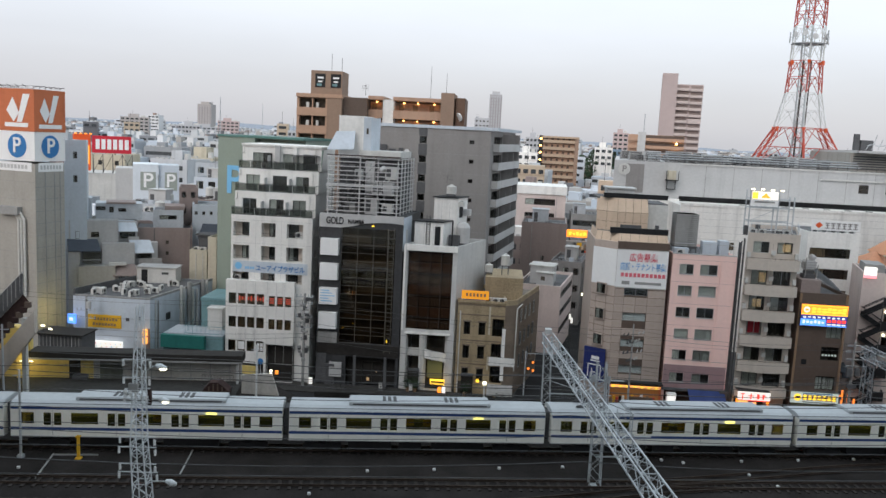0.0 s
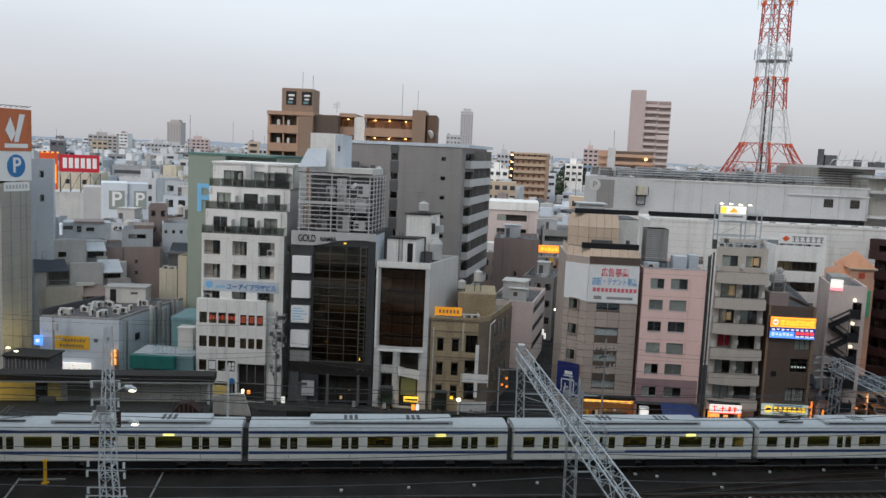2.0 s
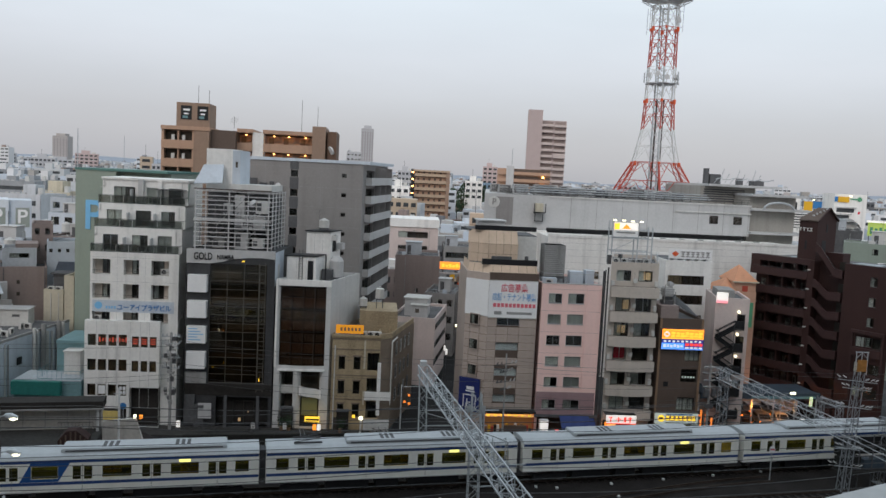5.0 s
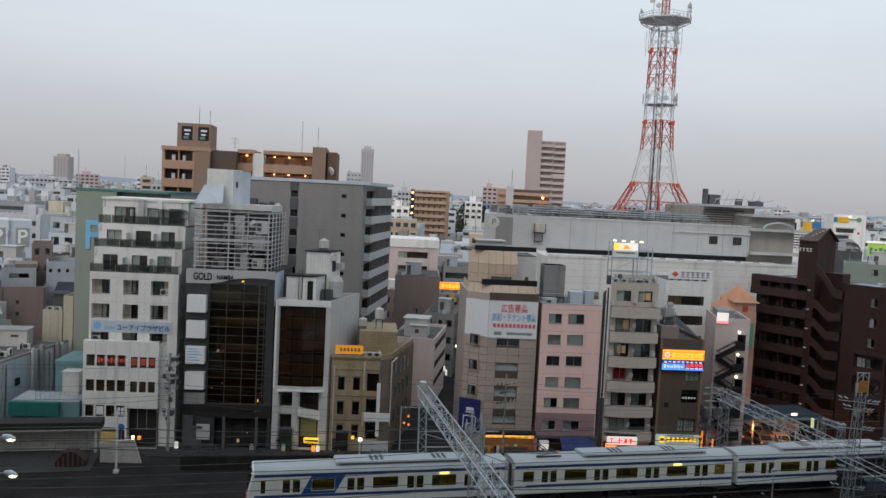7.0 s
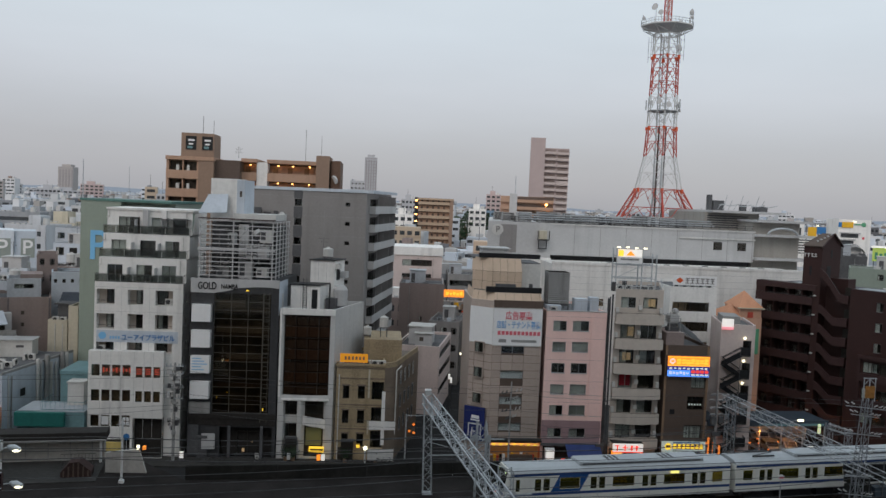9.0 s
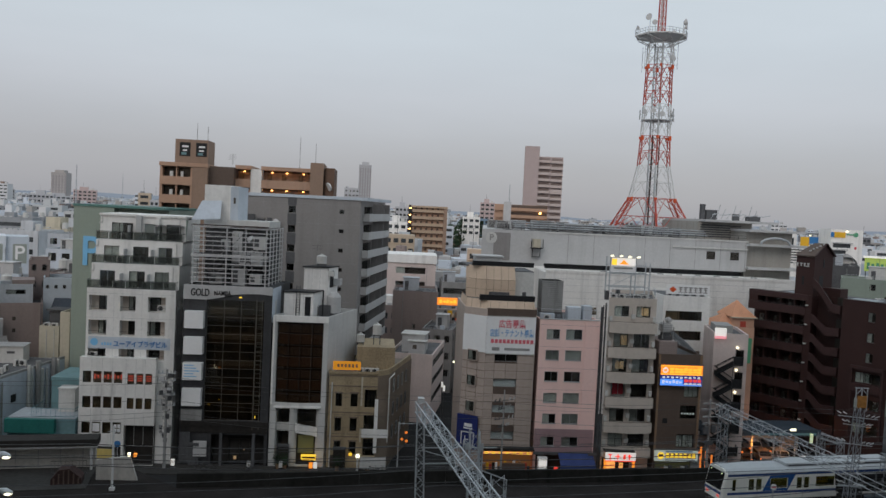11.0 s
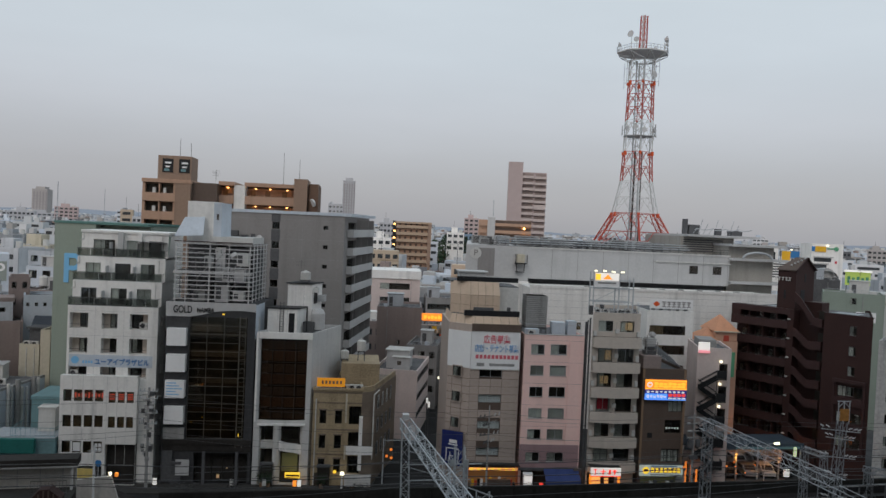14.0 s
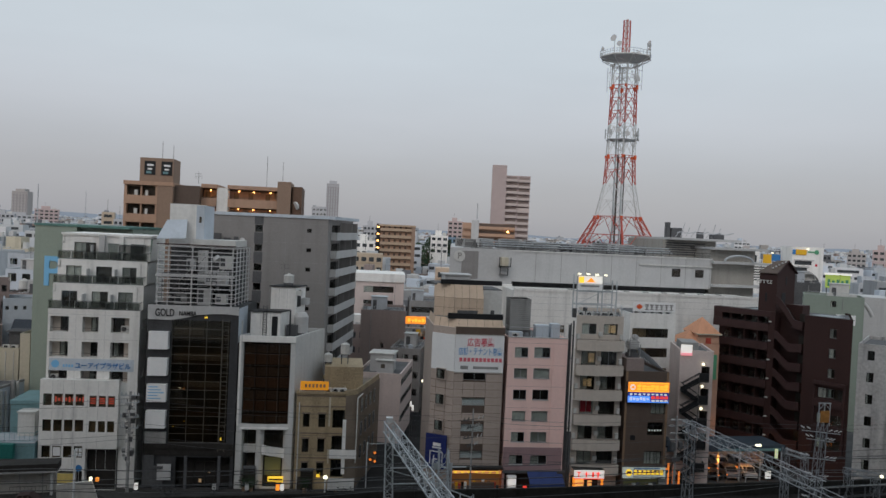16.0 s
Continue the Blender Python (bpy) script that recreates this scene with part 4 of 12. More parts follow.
    # near-black sheets: the shade inside the open entrances is put into their colour
    boxes("dark_entrance", EAVE, pod, (5.0, 0.8, 0.2, 8.2, 0.86, 4.7), (0.35, 0.7, 0.2, 4.65, 0.8, 2.3))
    # shadowy side passage stacked with pipes
    util = thing("utility_pole", "pole crowded with transformers and cable boxes", "utility pole", pose(-21.9, 93.4, 0.16), "utility poles")
    bm = bmesh.new()
    tube(bm, 0, 0, 0, 11.2, 0.18, 12, 0.13)
    part("pole", bm, MGREY, util)
    rng = random.Random(5)
    for k in range(44):
        bm = bmesh.new()
        z = 3.0 + rng.random() * 7.5
        x, y = rng.uniform(-0.55, 0.55), rng.uniform(-0.4, 0.3)
        s = rng.uniform(0.1, 0.26)
        box(bm, x - s, y - s * 0.7, z, x + s, y + s * 0.7, z + rng.uniform(0.2, 0.6))
        beam(bm, (0, 0, z), (x, y, z + 0.1), 0.03)
        part("cable_box", bm, (DSTEEL, LGREY, MGREY)[k % 3], util)
    bm = bmesh.new()
    for z in (10.8, 10.0, 8.4, 7.2):
        beam(bm, (-1.0, -0.1, z), (1.0, -0.1, z), 0.06)
        for x in (-0.9, -0.45, 0.45, 0.9):
            tube(bm, x, -0.1, z, z + 0.3, 0.06, 8)
    part("cross_arm", bm, STEEL, util)


MAT_SMOKE_G = glass("smoked_glass", (0.60, 0.63, 0.60), 0.78, 0.15)
MAT_NEON = glow("neon_letters", (0.75, 0.12, 0.07), 0.12)


def gold_building():
    """Black glass front with white sign boxes; origin (-20.75, 95)."""
    W, D = 9.95, 9.0
    ob = thing("office_building", "black glass office building with white sign boxes and rooftop cage", "building", pose(-20.75, 95, 0))
    holes = [(2.65, 9.05, 5.35, 19.2), (3.6, 9.6, 0.2, 3.7)] + [(0.3, 2.5, z, z + 2.0) for z in (15.9, 12.95, 10.0, 7.05)]
    shell(ob, W, D, 20.75, MAT_SLATE, holes, r=0.35, rim=0.1)
    # sign band with a curved lower edge
    bm = bmesh.new()
    front, back = [], []
    curve = [(0.0, 19.2), (2.6, 19.2), (4.0, 19.45), (5.5, 19.85), (7.2, 20.0), (8.6, 20.02), (9.95, 19.9)]
    for (x0, z0), (x1, z1) in zip(curve, curve[1:]):
        for y in (-0.12, 0.0):
            bm.faces.new([bm.verts.new(c) for c in ((x0, y, z0), (x1, y, z1), (x1, y, 20.8), (x0, y, 20.8))])
        bm.faces.new([bm.verts.new(c) for c in ((x0, -0.12, z0), (x1, -0.12, z1), (x1, 0.0, z1), (x0, 0.0, z0))])
    box(bm, 0.0, -0.12, 20.8, 9.95, 0.0, 20.86)
    part("sign_band", bm, LGREY, ob)
    lettering("GOLD", 1.15, BLACK, ob, on_front(1.85, -0.15, 19.98), width=2.05)
    lettering("NAMBA", 0.75, BLACK, ob, on_front(4.35, -0.15, 19.95), width=1.9)
    boxes("side_panel", BLUEW, ob, (W + 0.001, 0.0, 16.8, W + 0.02, 4.2, 20.7))
    boxes("side_door", LGREY, ob, (W + 0.02, 1.3, 17.4, W + 0.05, 2.0, 19.2))
    # curtain wall: panes in a pale grid
    us = (2.65, 4.55, 6.45, 8.2, 9.05)
    n_ = 14
    hz = (19.2 - 5.35) / n_
    for i in range(4):
        w = us[i + 1] - us[i] - 0.06
        me = shared(("pane", round(w, 2), "gold"), lambda b: box(b, 0, 0, 0, w, 0.02, hz - 0.06), GLASS_D)
        for j in range(n_):
            piece("pane", me, ob, pose(us[i] + 0.03, 0.2 - 0.004 * ((i * 7 + j * 3) % 3), 5.38 + hz * j))
    for u in us:
        boxes("mullion", MAT_GRID, ob, (u - 0.022, 0.15, 5.35, u + 0.022, 0.26, 19.2))
    for j in range(n_ + 1):
        boxes("transom", MAT_GRID, ob, (2.65, 0.16, 5.35 + hz * j - 0.02, 9.05, 0.25, 5.35 + hz * j + 0.02))
    for z in (8.3, 11.2, 14.1, 17.0):
        boxes("floor_slab", DBROWN, ob, (2.6, 0.55, z, 9.1, 1.2, z + 0.35))
    for x0, z0, x1, z1 in ((2.8, 14.6, 8.8, 15.4), (2.8, 17.5, 6.0, 18.4), (4.0, 11.6, 8.0, 12.2)):
        boxes("blind", MAT_BLIND_G, ob, (x0, 0.5, z0, x1, 0.52, z1))
    boxes("room_lamp", LIT_Y, ob, (6.2, -0.02, 19.5, 6.5, 0.0, 19.65), (3.0, 0.45, 7.0, 3.12, 0.5, 7.12), (4.2, 0.45, 7.6, 4.3, 0.5, 7.7), (8.4, 0.1, 5.6, 8.5, 0.12, 5.95))
    # ladder up the corner
    bm = bmesh.new()
    for x in (8.2, 8.9):
        box(bm, x - 0.03, -0.14, 4.4, x + 0.03, -0.08, 19.4)
    z = 4.6
    while z < 19.3:
        box(bm, 8.2, -0.13, z, 8.9, -0.09, z + 0.05)
        z += 0.52
    part("fire_ladder", bm, MAT_GRID, ob)
    # white sign boxes
    for i, z in enumerate((15.95, 13.0, 10.05, 7.1)):
        bx = boxes("sign_box", SIGN_W, ob, (0.15, -0.75, z, 2.4, 0.3, z + 1.95))
        boxes("edge", BLACK, bx, (0.12, -0.76, z - 0.03, 0.3, 0.3, z + 1.98))
        if i == 2:
            boxes("writing", SIGN_LB, bx, *[(0.5, -0.77, z + 1.65 - 0.32 * k, 0.5 + 1.7 * (0.6 + 0.4 * ((k * 7) % 3) / 2), -0.752, z + 1.75 - 0.32 * k) for k in range(5)])
    boxes("lower_sign", MGREY, ob, (0.2, -0.3, 5.3, 2.5, 0.05, 6.6))
    # base
    boxes("base_band", EAVE, ob, (0.0, -0.1, 3.9, 9.95, 0.0, 4.7), (0.0, -0.2, 4.7, 9.95, 0.0, 5.3))
    boxes("notice_board", DGREY, ob, (0.15, -0.35, 0.6, 1.3, -0.28, 4.0))
    boxes("notice_board", LGREY, ob, (1.7, -0.35, 1.2, 3.2, -0.28, 3.0))
    boxes("entrance", EAVE, ob, (3.65, 0.9, 0.2, 9.55, 0.95, 3.65))
    boxes("entrance_door", DFRAME, ob, (5.4, 0.6, 0.2, 5.5, 0.7, 3.0), (6.6, 0.6, 0.2, 6.7, 0.7, 3.0), (7.8, 0.6, 0.2, 7.9, 0.7, 3.0), (5.4, 0.6, 3.0, 7.9, 0.7, 3.1))
    boxes("entrance_lamp", LIT_DIM, ob, (6.0, 0.85, 0.6, 6.3, 0.89, 1.0), (7.1, 0.85, 1.7, 7.2, 0.89, 1.9))
    boxes("column", DGREY, ob, (8.3, -0.5, 0.16, 8.6, -0.05, 3.9), (4.6, -0.3, 0.16, 4.9, -0.05, 3.9))
    # rooftop cage of horizontal rails, with plant behind
    z = 21.15
    while z < 27.6:
        bm = bmesh.new()
        box(bm, 0.65, 0.1, z, 9.2, 0.15, z + 0.105)
        box(bm, 9.15, 0.15, z, 9.2, 7.8, z + 0.085)
        box(bm, 0.65, 0.15, z, 0.7, 5.0, z + 0.085)
        part("screen_rail", bm, MAT_RAILW, ob)
        z += 0.52
    for x in (0.75, 1.9, 4.45, 6.6, 8.9):
        boxes("screen_post", LGREY, ob, (x, 0.16, 20.8, x + (0.09 if x in (1.9, 6.6) else 0.14), 0.28, 27.5))
    for y in (1.6, 3.2, 4.8, 6.3, 7.7):
        boxes("screen_post", LGREY, ob, (9.02, y, 20.8, 9.14, y + 0.1, 27.5))
    boxes("mid_rail", LGREY, ob, (0.6, 0.05, 24.05, 9.25, 0.17, 24.25))
    # steel stair inside the cage
    bm = bmesh.new()
    for y in (1.2, 1.9):
        beam(bm, (1.6, y, 21.0), (4.1, y, 24.2), 0.07)
        beam(bm, (4.1, y, 24.2), (1.9, y, 27.2), 0.07)
        beam(bm, (1.6, y, 22.0), (4.1, y, 25.2), 0.03)
    for i in range(10):
        box(bm, 1.6 + 0.25 * i, 1.2, 21.1 + 0.32 * i, 1.9 + 0.25 * i, 1.9, 21.14 + 0.32 * i)
        box(bm, 4.0 - 0.22 * i, 1.2, 24.4 + 0.3 * i, 4.3 - 0.22 * i, 1.9, 24.44 + 0.3 * i)
    part("cage_stair", bm, DSTEEL, ob)
    boxes("plant_room", MAT_SLATE, ob, (0.9, 4.2, 20.8, 4.2, 8.6, 27.3), label="dark rooftop plant room behind the cage")
    boxes("plant_room", LGREY, ob, (4.2, 3.6, 20.8, 5.3, 8.6, 27.0))
    boxes("plant_room", MAT_SLATE, ob, (5.3, 3.8, 20.8, 8.5, 8.6, 27.0))
    for x0, z0, x1, z1 in ((5.5, 21.4, 6.4, 23.2), (7.2, 24.4, 8.3, 26.6), (5.6, 25.6, 6.6, 26.6)):
        boxes("plant_louvre", BLACK, ob, (x0, 3.76, z0, x1, 3.795, z1))
    rng = random.Random(77)
    for k in range(40):
        x, y, z = rng.uniform(0.9, 8.4), rng.uniform(0.7, 3.2), rng.uniform(21, 26.6)
        d = rng.choice(((0, 0, 2.2), (1.8, 0, 0), (0, 1.2, 0), (1.2, 0, 1.3)))
        bm = bmesh.new()
        beam(bm, (x, y, z), (min(8.7, x + d[0]), y + d[1] * 0.5, min(27.2, z + d[2])), rng.uniform(0.025, 0.08), 6)
        part("pipe", bm, (DSTEEL, MGREY, DSTEEL, LGREY)[k % 4], ob)
    boxes("plant_room_cap", OFFWHITE, ob, (3.6, 3.2, 27.5, 8.5, 8.8, 28.25))
    boxes("tower_room", WHITE, ob, (0.75, 3.8, 27.4, 3.75, 8.0, 32.3))
    boxes("tower_room_side", BLUEW, ob, (3.75, 3.81, 28.1, 4.65, 8.0, 32.2), label="pale blue side of the stair tower")
    boxes("tower_window", CORE, ob, (4.1, 3.77, 30.2, 4.35, 3.805, 30.9))
    bm = bmesh.new()
    q = [(-0.16, 2.4, 28.25), (3.04, 2.4, 28.41), (2.82, 3.6, 30.5), (0.54, 3.6, 30.4)]
    bm.faces.new([bm.verts.new(c) for c in q])
    r_ = bmesh.ops.extrude_face_region(bm, geom=bm.faces[:])
    for v in r_["geom"]:
        if isinstance(v, bmesh.types.BMVert):
            v.co.z -= 0.12
    part("lean_to_roof", bm, BLUEW, ob, "sloping pale sheet roof")
    for m_, b_ in ((LGREY, (4.95, 1.2, 20.8, 6.3, 2.4, 22.8)), (LGREY, (5.6, 1.6, 23.2, 8.0, 2.8, 24.6)), (OFFWHITE, (7.2, 1.4, 25.0, 8.5, 2.4, 26.5)), (MGREY, (2.2, 1.9, 20.8, 3.6, 2.9, 22.0)), (OFFWHITE, (7.0, 1.0, 21.0, 8.2, 1.9, 22.1)), (LGREY, (3.3, 2.2, 24.7, 4.1, 3.2, 26.0)), (OFFWHITE, (4.9, 0.9, 26.3, 5.5, 1.6, 26.9))):
        boxes("plant_unit", m_, ob, b_)
        boxes("unit_grille", DGREY, ob, (b_[0] + 0.12, b_[1] - 0.03, b_[2] + 0.3, b_[3] - 0.5 * (b_[3] - b_[0]), b_[1] - 0.004, b_[5] - 0.25))
    boxes("plant_deck", DSTEEL, ob, (4.4, 0.8, 23.05, 8.8, 3.5, 23.2))
    boxes("plant_deck", DSTEEL, ob, (0.9, 0.9, 24.2, 4.2, 3.5, 24.32))
    boxes("rim_rail", BRICK_L, ob, (0.6, 0.05, 27.62, 9.25, 0.17, 27.74))
    bm = bmesh.new()
    beam(bm, (6.6, 2.0, 26.3), (6.9, 1.9, 26.0), 0.42, 14)
    part("dish", bm, WHITE_P, ob)
    skew(ob, 0.12)


MAT_RAILW = mat("pale_cage_rail", (0.56, 0.55, 0.55), 0.5, 0.2, vary=0.15, streak=0.0, bump=0.0)
MAT_SLATE = mat("dark_slate_panel", (0.055, 0.055, 0.058), 0.6, vary=0.2, streak=0.2)
MAT_GRID = mat("pale_bronze_grid", (0.165, 0.15, 0.125), 0.4, 0.4, streak=0.0, bump=0.0)


def brown_glass_building():
    W, D = 6.3, 8.6
    ob = thing("office_building", "narrow white-framed building with brown mirror glass front", "building", pose(-10.6, 95, 0))
    holes = [(0.4, 5.75, 7.6, 16.95), (0.65, 5.55, 0.3, 7.0)]
    shell(ob, W, D, 17.65, MAT_WARMW, holes, r=0.5, rim=0.5, core=False)
    boxes("interior", CORE, ob, (0.6, 1.6, 0.3, W - 0.5, D - 0.5, 16.9))
    boxes("frame_rib", WHITE, ob, (0.0, -0.12, 7.4, 0.22, 0.0, 17.66), (0.3, -0.12, 17.0, 6.3, 0.0, 17.7))
    n_ = 7
    hz = (16.95 - 7.6) / n_
    xs = (0.4, 1.75, 3.1, 4.4, 5.75)
    dep = (0.35, 0.15, 0.05, 0.15, 0.35)
    for i in range(4):
        a = math.degrees(math.atan2(dep[i + 1] - dep[i], xs[i + 1] - xs[i]))
        w = math.hypot(xs[i + 1] - xs[i], dep[i + 1] - dep[i]) - 0.05
        me = shared(("pane", round(w, 3), "brown"), lambda b: box(b, 0, 0, 0, w, 0.02, hz - 0.07), GLASS_B)
        for j in range(n_):
            piece("pane", me, ob, pose(xs[i] + 0.025, dep[i], 7.63 + hz * j, 0, 0, a))
    bm = bmesh.new()
    for i in range(5):
        box(bm, xs[i] - 0.025, dep[i] - 0.03, 7.6, xs[i] + 0.025, dep[i] + 0.06, 16.95)
    for j in range(n_ + 1):
        for i in range(4):
            beam(bm, (xs[i], dep[i], 7.6 + hz * j), (xs[i + 1], dep[i + 1], 7.6 + hz * j), 0.035)
    part("mullion", bm, DFRAME, ob)
    for j in range(n_):
        boxes("blind", MAT_BLIND_W if j in (1, 3, 5) else MAT_BLIND_G, ob, *[(xs[i] + 0.04, 0.48, 7.7 + hz * j, xs[i + 1] - 0.04, 0.50, 7.6 + hz * (j + (0.95 if j % 2 else 0.8))) for i in range(4)])
    boxes("room_lamp", LIT_Y, ob, (2.2, 0.62, 8.4, 2.35, 0.64, 8.55), (1.9, 0.62, 8.0, 2.1, 0.64, 8.1))
    boxes("ledge", WHITE, ob, (0.4, -0.15, 7.0, 5.8, 0.45, 7.25))
    # lower storeys with round white columns and a wavy balcony
    bm = bmesh.new()
    tube(bm, 2.55, 0.35, 0.2, 7.0, 0.42, 18)
    part("column", bm, OFFWHITE, ob)
    boxes("lower_wall", OFFWHITE, ob, (0.65, 0.5, 4.2, 2.2, 0.6, 5.2), (5.1, 0.5, 0.3, 5.55, 0.6, 7.0))
    bm = bmesh.new()
    for i in range(12):
        f0, f1 = i / 12, (i + 1) / 12
        y0, y1 = 0.05 - 0.25 * math.sin(f0 * 6.3), 0.05 - 0.25 * math.sin(f1 * 6.3)
        x0, x1 = 2.9 + 2.6 * f0, 2.9 + 2.6 * f1
        z0, z1 = 3.9 + 0.25 * math.cos(f0 * 3.1), 3.9 + 0.25 * math.cos(f1 * 3.1)
        bm.faces.new([bm.verts.new(c) for c in ((x0, y0, z0), (x1, y1, z1), (x1, y1, z1 + 1.1), (x0, y0, z0 + 1.1))])
    part("wavy_balcony", bm, WHITE, ob)
    window(ob, pose(3.1, 0.5, 5.3), 1.8, 1.5, 2, DFRAME)
    window(ob, pose(0.9, 0.5, 5.4), 1.1, 1.3, 1, DFRAME)
    boxes("shop_window", MAT_SHOPDIM, ob, (3.1, 0.55, 1.6, 4.9, 0.6, 3.7))
    lit = thing("shop_sign", "small lit yellow shop sign above a doorway", "sign", pose(-6.9, 94.6, 1.1), "shop signs")
    boxes("sign_face", LIT_Y, lit, (0.1, -0.4, 0.1, 1.8, 0.0, 0.65))
    boxes("writing", BLACK, lit, (0.25, -0.42, 0.3, 1.75, -0.401, 0.5))
    boxes("bracket", DSTEEL, lit, (0.3, 0.0, 0.3, 0.36, 0.45, 0.36), (1.6, 0.0, 0.3, 1.66, 0.45, 0.36))
    # roof: stair tower, tank house, cooling tower
    for b_, roof_z in (((0.1, 2.2, 17.15, 3.5, 4.6, 20.2), 20.2), ((1.2, 4.7, 17.15, 4.1, 7.6, 23.0), 23.0)):
        boxes("stair_tower", WHITE, ob, b_)
        boxes("tower_cap", BLACK, ob, (b_[0] - 0.14, b_[1] - 0.16, roof_z, b_[3] + 0.14, b_[4] + 0.1, roof_z + 0.13), label="black flat cap with an overhang")
        for f in (0.33, 0.66):
            boxes("panel_seam", LGREY, ob, (b_[0] + f * (b_[3] - b_[0]), b_[1] - 0.012, b_[2] + 0.1, b_[0] + f * (b_[3] - b_[0]) + 0.03, b_[1] - 0.002, roof_z - 0.1))
    boxes("stair_door", BLACK, ob, (2.55, 2.16, 17.3, 3.2, 2.19, 19.7))
    boxes("side_door", BLACK, ob, (4.105, 5.2, 20.6, 4.14, 6.2, 22.6))
    boxes("wall_unit", LGREY, ob, (4.14, 6.3, 20.8, 4.9, 7.0, 21.6))
    boxes("wall_unit", OFFWHITE, ob, (4.12, 4.8, 22.0, 4.7, 5.2, 22.6))
    bm = bmesh.new()
    for x in (1.55, 1.95):
        box(bm, x - 0.025, 2.1, 17.2, x + 0.025, 2.15, 21.0)
    for k in range(12):
        box(bm, 1.5, 2.11, 17.5 + 0.3 * k, 2.0, 2.15, 17.54 + 0.3 * k)
    part("ladder", bm, DSTEEL, ob)
    boxes("roof_mast", BLACK, ob, (4.3, 2.8, 17.15, 4.42, 2.92, 20.4))
    boxes("roof_duct", DGREY, ob, (3.7, 3.4, 17.15, 4.9, 4.2, 18.6))
    water_tank(-7.75 + 0.36 * 6.1 - 0.2, 101.1, 23.13, 0.62, 0.9, 0.3, OFFWHITE)
    for x, y, z in ((-4.5, 99.2, 22.6), (-4.4, 100.2, 22.4), (-4.6, 101.2, 23.5)):
        air_unit(x - 1.1 + 0.36 * (y - 95) / 2, y + 0.0, 17.15, 90)
    ct = thing("cooling_tower", "grey rooftop cooling tower with ducts", "cooling tower", pose(-4.0, 99.6, 17.15))
    bm = bmesh.new()
    tube(bm, 0.0, 0.0, 0.5, 2.4, 0.85, 18)
    tube(bm, 0.0, 0.0, 2.4, 2.9, 0.85, 18, 0.55)
    part("body", bm, LGREY, ct)
    boxes("base", DSTEEL, ct, (-0.9, -0.9, 0, 0.9, 0.9, 0.5), (-1.6, -0.4, 0, -0.9, 0.4, 1.4))
    an = thing("tv_antenna", "thin television antenna on the stair tower", "antenna", pose(-6.4, 102.0, 23.13))
    bm = bmesh.new()
    beam(bm, (0, 0, 0), (0, 0, 2.6), 0.025)
    for z in (2.0, 2.4):
        for k in range(5):
            beam(bm, (-0.5 + 0.25 * k, -0.4, z), (-0.5 + 0.25 * k, 0.4, z), 0.012)
        beam(bm, (-0.6, 0, z), (0.6, 0, z), 0.015)
    part("aerial", bm, DSTEEL, an)
    skew(ob, 0.36)


MAT_WARMW = mat("weathered_white", (0.56, 0.55, 0.54), 0.6, vary=0.08, streak=0.18)
MAT_BLIND_G = mat("grey_blind", (0.26, 0.235, 0.22), 0.9, vary=0.15)
MAT_BLIND_W = mat("brown_blind", (0.31, 0.235, 0.195), 0.9, vary=0.15)
MAT_SHOPDIM = glow("shop_window_dim", (0.16, 0.16, 0.07), 0.12)


MAT_AMBER = glow("amber_signboard", (0.85, 0.33, 0.02), 0.45)


